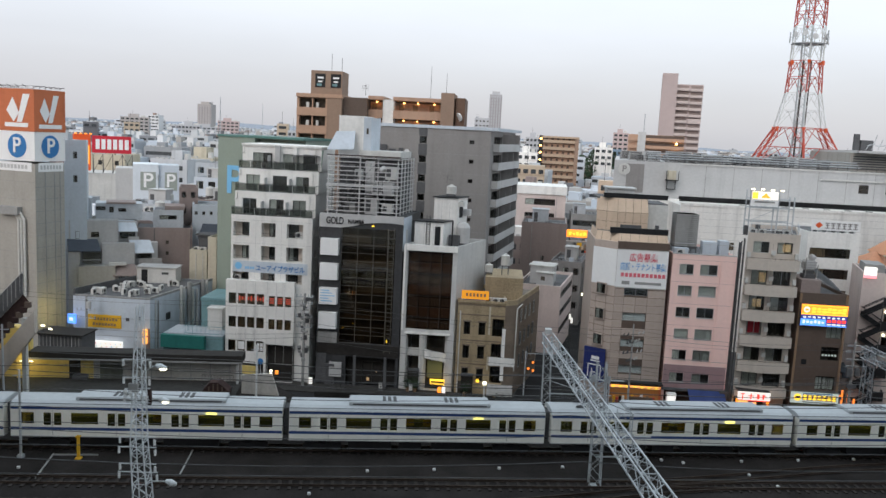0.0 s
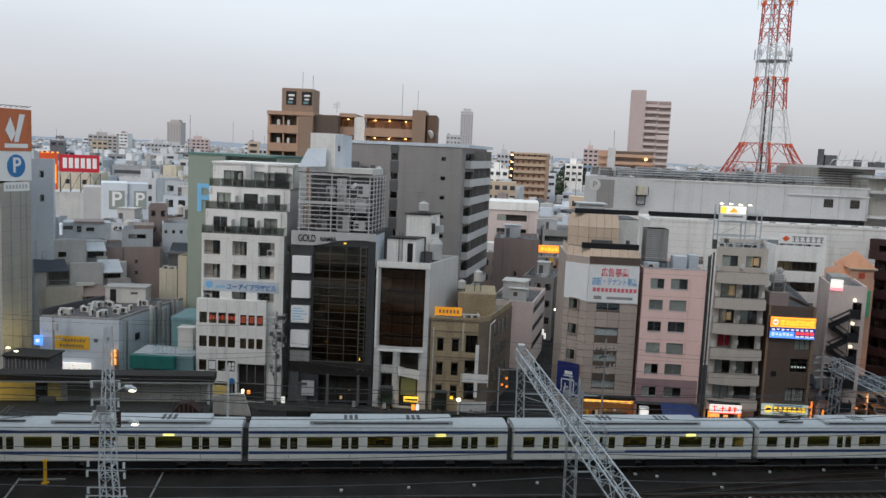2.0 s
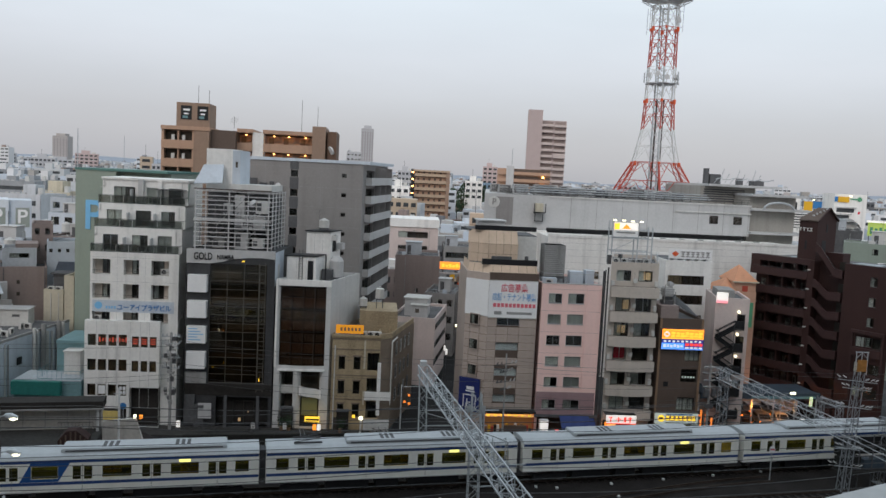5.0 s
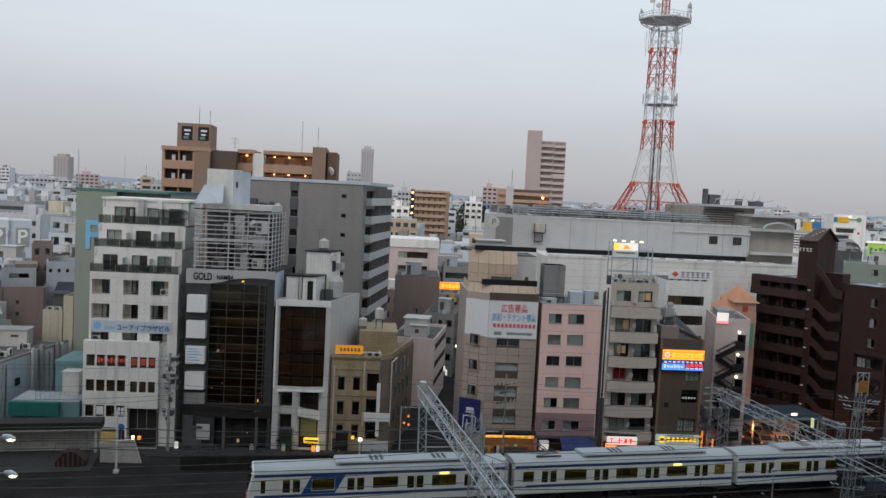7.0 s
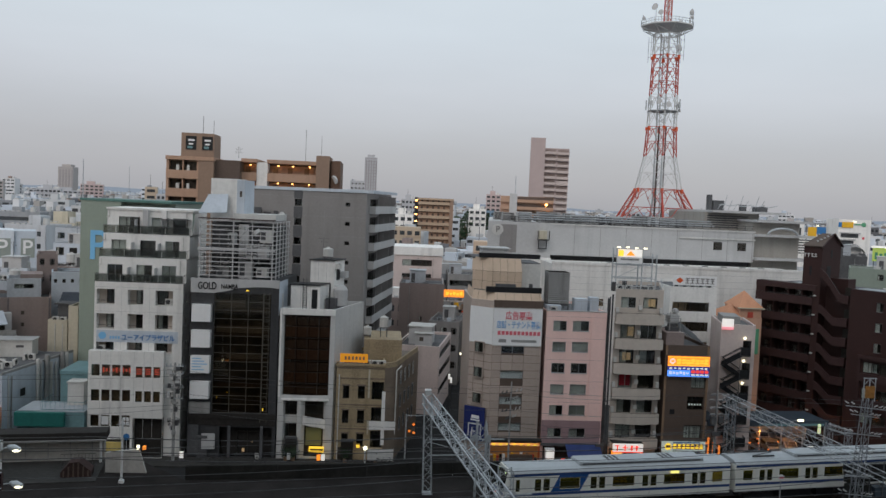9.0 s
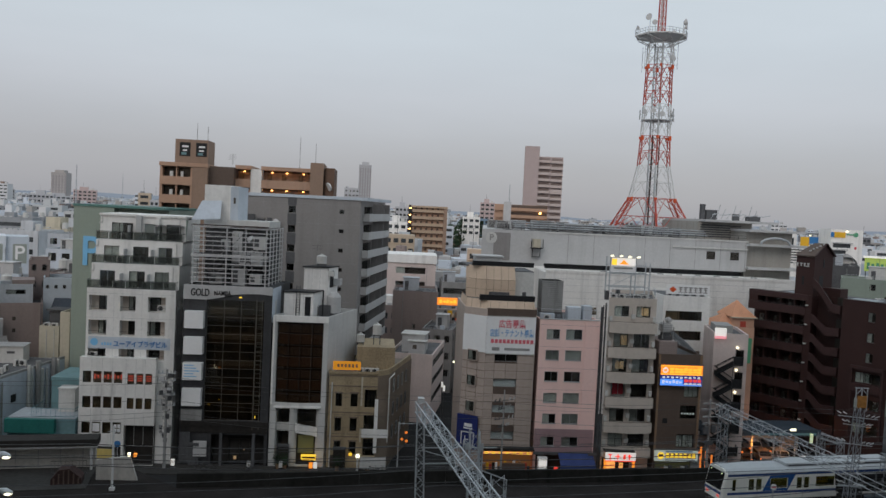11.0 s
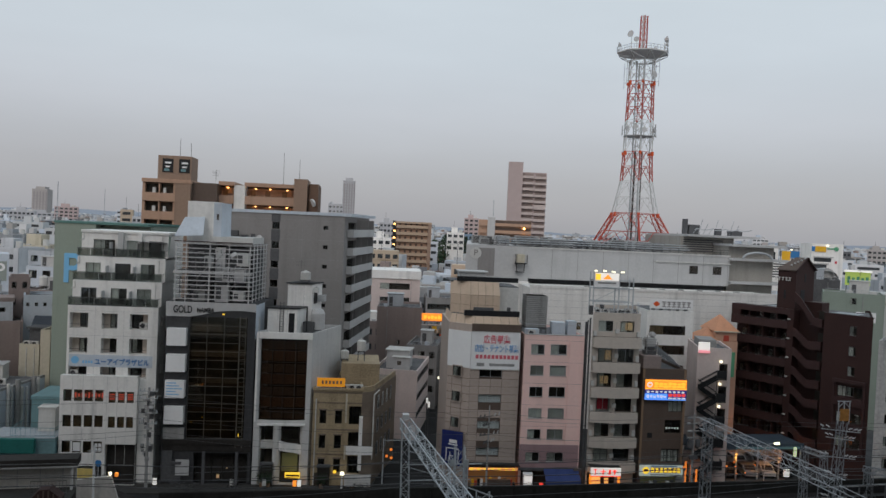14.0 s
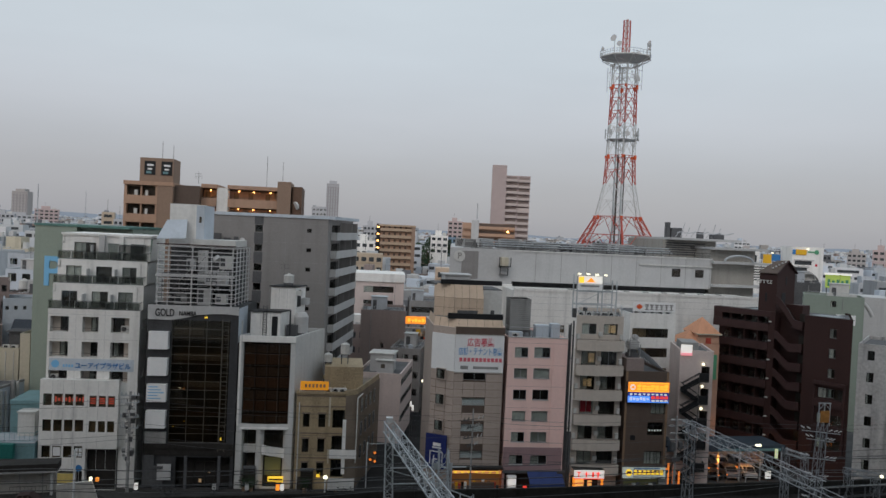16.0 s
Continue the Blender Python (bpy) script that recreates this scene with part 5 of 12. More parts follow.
def ochre_building():
    """Corner block with a chamfer towards the alley; origin (-3.95, 95)."""
    ob = thing("corner_building", "ochre tiled corner building with white balconies", "building", pose(-3.95, 95, 0))
    W, D = 5.6, 11.0
    cols = ((0.8, 1.55), (2.55, 3.35))
    holes = [(a, b, z, z + 1.55) for z in (7.35, 4.45, 1.7) for a, b in cols] + [(4.15, 5.55, 7.3, 9.4), (4.15, 5.55, 4.3, 6.4), (4.15, 5.55, 1.6, 3.6)]
    shell(ob, W, D, 11.4, OCHRE, holes, r=0.25, rim=0.4, holes_e=[])
    cut(ob, "S", W, D, holes[:6], 0.25, leaves=1, frame_mat=DFRAME)
    cut(ob, "S", W, D, holes[6:], 0.25, leaves=2, frame_mat=DFRAME)
    # chamfered flank along the alley, its shade put into the darker tile colour
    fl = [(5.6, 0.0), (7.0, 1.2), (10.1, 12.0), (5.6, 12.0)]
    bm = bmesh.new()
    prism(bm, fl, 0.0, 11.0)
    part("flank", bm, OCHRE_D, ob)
    for k in range(4):
        for z in (8.6, 5.8, 3.0):
            y = 2.6 + 2.0 * k
            x = 7.0 + 3.1 * (y - 1.2) / 10.8
            wn_ = window(ob, pose(x + 0.12, y, z, 0, 0, 74), 0.7, 1.6, 1, ALU, GLASS)
            boxes("opening", CORE, wn_, (0.03, 0.07, 0.03, 0.67, 0.085, 1.57))
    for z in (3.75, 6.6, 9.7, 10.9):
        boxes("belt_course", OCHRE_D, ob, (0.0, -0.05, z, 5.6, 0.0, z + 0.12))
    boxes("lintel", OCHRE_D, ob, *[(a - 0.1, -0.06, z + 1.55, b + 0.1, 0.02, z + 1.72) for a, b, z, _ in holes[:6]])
    boxes("cornice", OCHRE, ob, (-0.08, -0.14, 11.2, 5.7, 0.0, 11.5))
    # white slab balconies by the corner
    boxes("balcony", WHITE_TILE, ob, (3.95, -0.95, 4.0, 7.0, -0.8, 5.0), (3.95, -0.8, 4.0, 6.9, 0.0, 4.12), (5.35, -0.9, 2.2, 5.75, -0.5, 8.4))
    boxes("lower_canopy", OFFWHITE, ob, (3.9, -1.5, 0.5, 6.9, -0.1, 0.62), (3.9, -1.52, 0.5, 6.9, -1.4, 1.9), label="white slatted canopy")
    boxes("canopy_slat", LGREY, ob, *[(3.9, -1.56, 0.65 + 0.3 * k, 6.9, -1.53, 0.72 + 0.3 * k) for k in range(4)])
    bm = bmesh.new()
    tube(bm, 0.35, -0.12, 0.2, 10.2, 0.07, 8)
    tube(bm, 7.0, 0.9, 3.0, 10.6, 0.08, 8)
    beam(bm, (7.0, 0.9, 10.6), (7.6, 1.4, 11.1), 0.08, 8)
    part("drain_pipe", bm, OFFWHITE, ob)
    boxes("sign_strip", CREAM, ob, (3.7, -0.15, 7.5, 3.92, -0.02, 10.85), label="slim pale vertical sign strip")
    boxes("sign_strip", CREAM, ob, (3.72, -0.15, 3.2, 3.92, -0.02, 4.85), label="slim pale vertical sign strip")
    boxes("penthouse", OCHRE, ob, (3.0, 4.0, 10.95, 7.6, 11.0, 13.7))
    bm = bmesh.new()
    for (x0, y0), (x1, y1) in (((5.6, 0.1), (6.95, 1.25)), ((6.95, 1.25), (10.0, 11.9))):
        dx, dy = x1 - x0, y1 - y0
        n_ = math.hypot(dx, dy)
        ox, oy = -dy / n_ * 0.2, dx / n_ * 0.2
        prism(bm, [(x0, y0), (x1, y1), (x1 + ox, y1 + oy), (x0 + ox, y0 + oy)], 11.0, 11.6)
    part("flank_coping", bm, OCHRE, ob)
    boxes("doorway_lamp", LIT_Y, ob, (2.6, -0.25, 1.65, 2.95, -0.02, 1.92))
    boxes("entrance", CORE, ob, (0.3, -0.02, 0.2, 2.2, -0.005, 1.6))
    sg = thing("rooftop_sign", "orange-yellow signboard on the roof edge", "sign", pose(-3.6, 95.1, 11.46), "rooftop signs")
    boxes("board", MAT_AMBER, sg, (0, 0, 0.15, 3.2, 0.12, 1.15))
    boxes("writing", MBROWN, sg, *[(0.5 + 0.42 * k, -0.02, 0.45, 0.75 + 0.42 * k, -0.001, 0.85) for k in range(6)])
    boxes("leg", DSTEEL, sg, (0.2, 0.02, 0, 0.28, 0.1, 0.15), (2.9, 0.02, 0, 2.98, 0.1, 0.15))
    for x in (-0.1, 0.8, 1.6):
        air_unit(-0.3 + x * 1.0, 95.9, 11.0)
    water_tank(-0.6, 101.0, 13.7, 0.5, 0.9, 0.3)
    water_tank(1.4, 101.5, 13.7, 0.55, 1.2, 1.2)


def taupe_building():
    """Corner block with a bevelled flank and set-back top storeys; origin (14.1, 95)."""
    ob = thing("corner_building", "taupe panelled corner building with advertising board and stepped top", "building", pose(14.1, 95, 0))
    W, D = 5.85, 12.0
    zs = (13.2, 10.2, 7.1, 3.95)
    holes = [(1.1, 3.8, z, z + 0.9) for z in zs] + [(0.5, 5.6, 0.3, 2.6)]
    shell(ob, W, D, 19.4, DBROWN, [h[:4] for h in holes], r=0.25, rim=0.2)
    cut(ob, "S", W, D, holes[:4], 0.25, leaves=2)
    boxes("blind", SIGN_W, ob, *[(1.14, 0.215, z + 0.03, 3.76, 0.225, z + 0.87) for z in zs[1:]])
    # flank towards the alley
    fl = [(0.0, 0.0), (-2.45, 2.1), (-2.3, 12.0), (0.0, 12.0)]
    bm = bmesh.new()
    prism(bm, fl, 0.0, 19.35)
    part("flank", bm, TAUPE, ob)
    a = math.degrees(math.atan2(-2.1, 2.45))
    for z in zs:
        wn_ = window(ob, pose(-1.75, 1.44, z - 0.05, 0, 0, a) @ Matrix.Translation((0, -0.22, 0)), 1.15, 1.15, 2, DFRAME, curtain=0.5)
        boxes("opening", CORE, wn_, (0.02, 0.2, 0.02, 1.13, 0.21, 1.13))
        boxes("surround", TAUPE, wn_, (-0.08, -0.02, -0.1, 1.23, 0.2, 0.0), (-0.08, -0.02, 1.15, 1.23, 0.2, 1.23), (-0.08, -0.02, 0.0, 0.0, 0.2, 1.15), (1.15, -0.02, 0.0, 1.23, 0.2, 1.15))
    # cladding panels
    def plate(w, h):
        return shared(("panel", round(w, 3), round(h, 3)), lambda b: box(b, 0.02, -0.03, 0.02, w - 0.02, -0.001, h - 0.025), TAUPE)
    xs = (0.0, 1.1, 2.45, 3.8, 5.85)
    z = 2.9
    while z < 14.0:
        h = 0.92
        for i in range(4):
            if not any(hh[0] < (xs[i] + xs[i + 1]) / 2 < hh[1] and hh[2] - 0.4 < z + h / 2 < hh[3] + 0.4 for hh in holes):
                piece("panel", plate(xs[i + 1] - xs[i], h), ob, pose(xs[i], 0, z))
        z += h
    for k in range(12):
        zz = 2.8 + 0.92 * k
        piece("joint", shared(("joint", 3.2), lambda b: (box(b, 0, -0.012, 0, 3.22, -0.002, 0.045), box(b, 0.7, -0.012, 0.045, 0.74, -0.002, 0.92), box(b, 2.1, -0.012, 0.045, 2.14, -0.002, 0.92)), DBROWN), ob, pose(-2.45, 2.1, zz, 0, 0, a))
    # white advertising band wrapping the corner
    boxes("advert_band", SIGN_W, ob, (0.0, -0.1, 14.2, 5.8, -0.032, 18.5))
    piece("advert_band", shared(("band", 3.2), lambda b: box(b, 0, -0.1, 14.2, 3.23, -0.02, 18.5), SIGN_W), ob, pose(-2.45, 2.1, 0, 0, 0, a))
    boxes("advert_edge", OFFWHITE, ob, (0.0, -0.13, 14.1, 5.82, -0.03, 14.2), (0.0, -0.13, 18.5, 5.82, -0.03, 18.58))
    lettering("広告募集", 1.05, MAT_ADRED, ob, on_front(3.0, -0.13, 17.62), width=3.2, deep=0.015)
    lettering("店舗・テナント募集", 0.95, MAT_ADBLUE, ob, on_front(3.0, -0.13, 16.55), width=5.2, deep=0.015)
    boxes("writing", MAT_ADRED, ob, *[(0.55 + 0.47 * k, -0.12, 15.4, 0.9 + 0.47 * k, -0.101, 15.85) for k in range(11)])
    boxes("writing", MGREY, ob, (2.2, -0.12, 14.55, 5.2, -0.101, 14.85), (0.7, -0.12, 14.5, 1.6, -0.101, 14.9))
    # sloped tan cornice and the dark sign trough
    bm = bmesh.new()
    pts0 = [(-2.45, 2.1), (0.0, 0.0), (5.85, 0.0)]
    pts1 = [(-2.2, 2.5), (0.15, 0.75), (5.6, 0.75)]
    for i in range(2):
        bm.faces.new([bm.verts.new(c) for c in ((*pts0[i], 18.6), (*pts0[i + 1], 18.6), (*pts1[i + 1], 20.4), (*pts1[i], 20.4))])
    bm.faces.new([bm.verts.new(c) for c in ((5.85, 0.0, 18.6), (5.85, 8, 18.6), (5.6, 8, 20.4), (5.6, 0.75, 20.4))])
    bm.faces.new([bm.verts.new(c) for c in ((-2.45, 2.1, 18.6), (-2.3, 9, 18.6), (-2.1, 9, 20.4), (-2.2, 2.5, 20.4))])
    part("cornice", bm, TAN, ob)
    for k in range(6):
        bm = bmesh.new()
        beam(bm, (0.3 + 1.06 * k, 0.0, 18.62), (0.42 + 1.0 * k, 0.75, 20.4), 0.022)
        part("cornice_joint", bm, OCHRE_D, ob)
    for k in range(2):
        bm = bmesh.new()
        f_ = 0.35 + 0.4 * k
        beam(bm, (-2.45 * f_, 2.1 * f_, 18.62), (0.15 - 2.35 * f_, 0.75 + 1.75 * f_, 20.4), 0.022)
        part("cornice_joint", bm, OCHRE_D, ob)
    for k in range(5):
        bm = bmesh.new()
        x_ = (-1.1, 0.05, 0.95, 1.85, 2.75)[k]
        y_ = 2.6 + max(0.0, -x_) * 1.6 / 2.2
        beam(bm, (x_, y_, 20.4), (x_, y_, 22.6), 0.022)
        beam(bm, (x_, y_, 22.6), (x_, y_ + 0.59, 24.2), 0.022)
        part("storey_joint", bm, OCHRE_D, ob)
    for z_ in (21.4, 22.6):
        bm = bmesh.new()
        beam(bm, (-2.2, 4.2, z_), (0.0, 2.6, z_), 0.022)
        beam(bm, (0.0, 2.6, z_), (3.6, 2.6, z_), 0.022)
        part("storey_joint", bm, OCHRE_D, ob)
    boxes("terrace", ROOF, ob, (-2.0, 2.6, 20.2, 5.6, 8.0, 20.35))
    boxes("sign_trough", BLACK, ob, (-0.9, 0.7, 20.3, 5.7, 1.2, 20.95), label="black trough along the roof edge")
    boxes("trough_clutter", DGREY, ob, (0.2, 0.8, 20.95, 2.6, 1.1, 21.3), (4.2, 0.8, 20.95, 4.6, 1.1, 21.4))
    bm = bmesh.new()
    pts0 = [(-2.2, 4.2), (0.0, 2.6), (3.6, 2.6)]
    pts1 = [(-2.2, 4.6), (0.0, 3.2), (3.5, 3.2)]
    for i in range(2):
        bm.faces.new([bm.verts.new(c) for c in ((*pts0[i], 20.3), (*pts0[i + 1], 20.3), (*pts0[i + 1], 22.6), (*pts0[i], 22.6))])
        bm.faces.new([bm.verts.new(c) for c in ((*pts0[i], 22.6), (*pts0[i + 1], 22.6), (*pts1[i + 1], 24.2), (*pts1[i], 24.2))])
    bm.faces.new([bm.verts.new(c) for c in ((3.6, 2.6, 20.3), (4.1, 7, 20.3), (4.1, 7, 24.2), (3.5, 3.2, 24.2), (3.6, 2.6, 22.6))])
    part("upper_storey", bm, TAN, ob, "tan upper storey with sloped cornice")
    boxes("upper_block", OFFWHITE, ob, (3.6, 3.4, 20.3, 6.0, 10.0, 23.6))
    boxes("upper_roof", ROOF, ob, (-2.2, 4.4, 24.0, 3.6, 10, 24.2), (3.6, 3.6, 23.6, 6.0, 10.0, 23.7))
    boxes("upper_trough", BLACK, ob, (-1.6, 3.4, 24.2, 5.9, 3.9, 24.75))
    boxes("roof_shed", LGREY, ob, (-1.0, 5.0, 24.2, 2.2, 8.0, 25.2), (-1.2, 4.8, 25.2, 2.4, 8.2, 25.35))
    # blue sign at the alley corner, shop front
    bs = thing("corner_sign", "dark blue wall sign with white symbols at the alley corner", "sign", pose(11.55, 96.6, 2.6, 0, 0, a + 8), "shop signs")
    boxes("board", NAVY, bs, (-0.1, -0.35, 0.0, 2.6, -0.2, 4.0))
    boxes("writing", SIGN_W, bs, (0.9, -0.37, 2.6, 1.9, -0.352, 3.0), (0.8, -0.37, 2.35, 2.0, -0.352, 2.5), (0.5, -0.37, 0.4, 0.62, -0.352, 2.0), (0.5, -0.37, 1.9, 2.2, -0.352, 2.02), (2.1, -0.37, 0.4, 2.2, -0.352, 1.9), (1.0, -0.37, 1.0, 1.5, -0.352, 1.12), (1.0, -0.37, 0.5, 1.1, -0.352, 1.5))
    shop = thing("corner_shop", "brightly lit orange shop front with goods on shelves", "shop", pose(14.1, 94.7, 0.16), "shop fronts")
    boxes("awning", EAVE, shop, (0.0, -1.0, 2.85, 6.2, 0.2, 3.0))
    boxes("ceiling_panel", MAT_SHOPC, shop, (0.2, -0.7, 2.3, 6.0, 0.1, 2.34))
    boxes("back_wall", MAT_SHOPW, shop, (0.2, 0.12, 0.0, 6.0, 0.18, 2.3))
    for x in (0.15, 6.0):
        boxes("side_wall", ORANGE_S, shop, (x, -0.7, 0.0, x + 0.06, 0.18, 2.8))
    for k in range(7):
        boxes("spot_lamp", LIT_Y, shop, (0.4 + 0.82 * k, -0.8, 2.36, 0.72 + 0.82 * k, -0.76, 2.58))
    boxes("light_strip", LIT_SHOP, shop, (0.25, -0.75, 2.44, 6.0, -0.71, 2.62))
    rng = random.Random(3)
    for k in range(16):
        x = 0.3 + 0.35 * k
        boxes("goods", (MBROWN, YELLOW, RED_P, BLACK, SIGN_W, DBROWN)[k % 6], shop, (x, -0.45, 0.0, x + 0.28, -0.2, 0.7 + rng.random() * 0.8))
    boxes("counter", DBROWN, shop, (2.4, -0.9, 0.0, 5.2, -0.5, 1.25))


MAT_PALELIT = glow("pale_lit_board", (0.66, 0.74, 0.68), 0.30)
MAT_ADBLUE = mat("advert_blue", (0.22, 0.42, 0.70), 0.6, vary=0.02, streak=0.0)
MAT_SHOPC = glow("shop_ceiling_light", (1.0, 0.62, 0.25), 0.35)
MAT_SHOPW = glow("lit_shop_wall", (0.45, 0.22, 0.08), 0.10)


def pink_building():
    W, D = 7.25, 11.0
    ob = thing("office_building", "pink rendered building with two columns of sash windows", "building", pose(20.42, 95, 0))
    rows = (16.1, 13.6, 11.05, 8.5, 6.0)
    holes = []
    for i, z in enumerate(rows):
        holes += [(0.85, 2.45, z, z + 1.15, (0.5, 1.0, 0.0, 1.0, 0.5)[i]), (3.2, 5.15, z, z + 1.2, (0.5, 1.0, 0.0, 1.0, 1.0)[i])]
    low = [(0.75, 2.4, 3.3, 4.4, 0.5), (3.3, 5.3, 3.3, 4.4, 0.5)]
    shell(ob, W, D, 18.35, PINK, [h[:4] for h in holes + low] + [(0.3, 7.0, 0.2, 2.3)], r=0.16, rim=0.3)
    cut(ob, "S", W, D, holes + low, 0.16, leaves=2)
    # mauve base storey
    bm = bmesh.new()
    facade(bm, "S", W, D, 2.3, 5.35, [h[:4] for h in low], 0.02)
    p = part("base_storey", bm, MAUVE, ob)
    p.matrix_basis = pose(0, -0.03, 0)
    boxes("sill", LGREY, ob, *[(h[0] - 0.05, -0.06, h[2] - 0.06, h[1] + 0.05, 0.05, h[2]) for h in holes + low])
    boxes("joint", MAUVE, ob, *[(0, -0.004, z, W, -0.001, z + 0.025) for z in (17.75, 15.15, 12.6, 10.05, 7.5)])
    boxes("coping", LGREY, ob, (-0.03, -0.06, 18.41, W + 0.03, 0.24, 18.5))
    boxes("fascia", DGREY, ob, (0, -0.12, 2.25, W, -0.04, 2.6))
    bm = bmesh.new()
    beam(bm, (5.45, -0.08, 5.4), (5.45, -0.08, 18.2), 0.04, 6)
    beam(bm, (W - 0.1, -0.08, 2.6), (W - 0.1, -0.08, 18.2), 0.04, 6)
    part("drain_pipe", bm, PINK, ob)
    # navy canvas awning and a lit vending machine at street level
    aw = thing("awning", "navy canvas awning over a shop front", "awning", pose(23.4, 94.9, 0), "awnings")
    bm = bmesh.new()
    for k in range(10):
        x0, x1 = 0.42 * k, 0.42 * (k + 1)
        bm.faces.new([bm.verts.new(c) for c in ((x0, 0, 2.5), (x1, 0, 2.5), (x1, -1.6, 1.5), (x0, -1.6, 1.5))])
        bm.faces.new([bm.verts.new(c) for c in ((x0, -1.6, 1.5), (x1, -1.6, 1.5), (x1, -1.62, 1.0 - 0.06 * (k % 2)), (x0, -1.62, 1.0 - 0.06 * (k % 2)))])
    part("canvas", bm, NAVY_C, aw)
    boxes("pole", DSTEEL, aw, (0.0, -1.6, 0.16, 0.06, -1.54, 1.5), (4.1, -1.6, 0.16, 4.16, -1.54, 1.5))
    vm = thing("vending_machine", "white lit vending machine by the wall", "vending machine", pose(20.9, 94.2, 0.16))
    boxes("cabinet", SIGN_W, vm, (0, 0, 0, 1.1, 0.7, 1.9))
    boxes("lit_front", LIT_W, vm, (0.08, -0.03, 0.7, 1.02, -0.001, 1.75))
    # rooftop
    rt = thing("roof_plant", "grey slatted roof plant enclosure on steel legs", "roof plant", pose(21.2, 98.5, 18.0))
    bm = bmesh.new()
    for k in range(16):
        box(bm, 0.0, 0.0, 0.9 + 0.24 * k, 2.6, 2.6, 1.1 + 0.24 * k)
    part("slats", bm, MGREY, rt)
    boxes("core", DGREY, rt, (0.06, 0.06, 0.6, 2.54, 2.54, 4.7))
    boxes("leg", DSTEEL, rt, *[(x, y, 0, x + 0.12, y + 0.12, 0.9) for x in (0, 2.48) for y in (0, 2.48)])
    railing(ob, 0.3, W - 0.2, 1.0, 18.05, 1.5, 6.0, STEEL, "roof_railing", 1.2)
    boxes("roof_unit", BLUEW, ob, (4.0, 3.0, 18.05, 5.6, 4.4, 19.6), (5.9, 3.0, 18.05, 7.0, 4.2, 19.8), (0.3, 1.4, 18.05, 2.0, 2.4, 18.9))
    air_unit(21.5, 96.2, 18.05)


def balcony_building():
    W, D = 5.85, 11.0
    ob = thing("apartment_building", "greige apartment building with bowed balconies on every floor", "building", pose(28.7, 95.4, 0))
    fl = (18.2, 15.22, 12.24, 9.26, 6.25, 3.25)
    holes = [(0.7, 2.5, 19.0, 20.3), (3.4, 5.1, 19.0, 20.3)] + [h for z in fl[1:] for h in ((0.8, 2.55, z + 0.1, z + 1.95), (3.2, 5.2, z + 0.1, z + 1.95))] + [(0.2, 3.6, 0.3, 2.4)]
    shell(ob, W, D, 21.2, BEIGE, holes, r=0.25, rim=0.4)
    for i, h in enumerate(holes[:-1]):
        window(ob, pose(h[0], 0.16, h[2]), h[1] - h[0], h[3] - h[2], 2, DFRAME if i % 3 else ALU, curtain=(0.5, 0.5, 1.0, 0.0)[i % 4])
    for k, z in enumerate(fl):
        # bowed solid balcony front
        bm = bmesh.new()
        n_ = 10
        for i in range(n_):
            f0, f1 = i / n_, (i + 1) / n_
            b0, b1 = 0.75 + 0.45 * math.sin(math.pi * f0), 0.75 + 0.45 * math.sin(math.pi * f1)
            x0, x1 = W * f0, W * f1
            for za, zb in ((z - 1.05 if k else z - 1.05, z + 0.15),):
                q = [(x0, -b0, za), (x1, -b1, za), (x1, -b1, zb), (x0, -b0, zb)]
                p = [(x0, -b0 + 0.12, za), (x1, -b1 + 0.12, za), (x1, -b1 + 0.12, zb), (x0, -b0 + 0.12, zb)]
                bm.faces.new([bm.verts.new(c) for c in q])
                bm.faces.new([bm.verts.new(c) for c in p])
                bm.faces.new([bm.verts.new(c) for c in (q[3], q[2], p[2], p[3])])
            bm.faces.new([bm.verts.new(c) for c in ((x0, -b0, z - 1.05), (x1, -b1, z - 1.05), (x1, 0, z - 1.05), (x0, 0, z - 1.05))])
            bm.faces.new([bm.verts.new(c) for c in ((x0, -b0 + 0.12, z - 0.9), (x1, -b1 + 0.12, z - 0.9), (x1, 0, z - 0.9), (x0, 0, z - 0.9))])
        for x in (0.0, W):
            bm.faces.new([bm.verts.new(c) for c in ((x, 0, z - 1.05), (x, -0.75, z - 1.05), (x, -0.75, z + 0.15), (x, 0, z + 0.15))])
        part("balcony", bm, BEIGE, ob)
        bm = bmesh.new()
        for i in range(n_):
            f0, f1 = i / n_, (i + 1) / n_
            b0, b1 = 0.72 + 0.45 * math.sin(math.pi * f0), 0.72 + 0.45 * math.sin(math.pi * f1)
            beam(bm, (W * f0, -b0, z + 0.32), (W * f1, -b1, z + 0.32), 0.025)
            beam(bm, (W * f0, -b0, z + 0.1), (W * f0, -b0, z + 0.32), 0.015)
        part("handrail", bm, DSTEEL, ob)
        if k < 6:
            boxes("wall_unit", OFFWHITE, ob, (2.75, -0.35, z + 0.65, 3.2, -0.02, z + 1.15), (0.05, -0.4, z + 0.25, 0.4, -0.05, z + 0.85), (5.4, -0.4, z + 0.3, 5.75, -0.05, z + 0.9))
    boxes("red_curtain", SIGN_R, ob, (0.95, 0.22, 9.6, 2.3, 0.25, 11.0))
    boxes("room_lamp", LIT_DIM, ob, (1.6, 0.3, 15.6, 2.4, 0.33, 16.7), (1.2, 0.3, 12.7, 2.2, 0.33, 13.6), (4.0, 0.3, 19.2, 4.9, 0.33, 20.1))
    boxes("side_joint", DGREY, ob, *[(W * 0.5 - 0.02, -0.01, z + 0.2, W * 0.5, 0.0, z + 1.9) for z in fl])
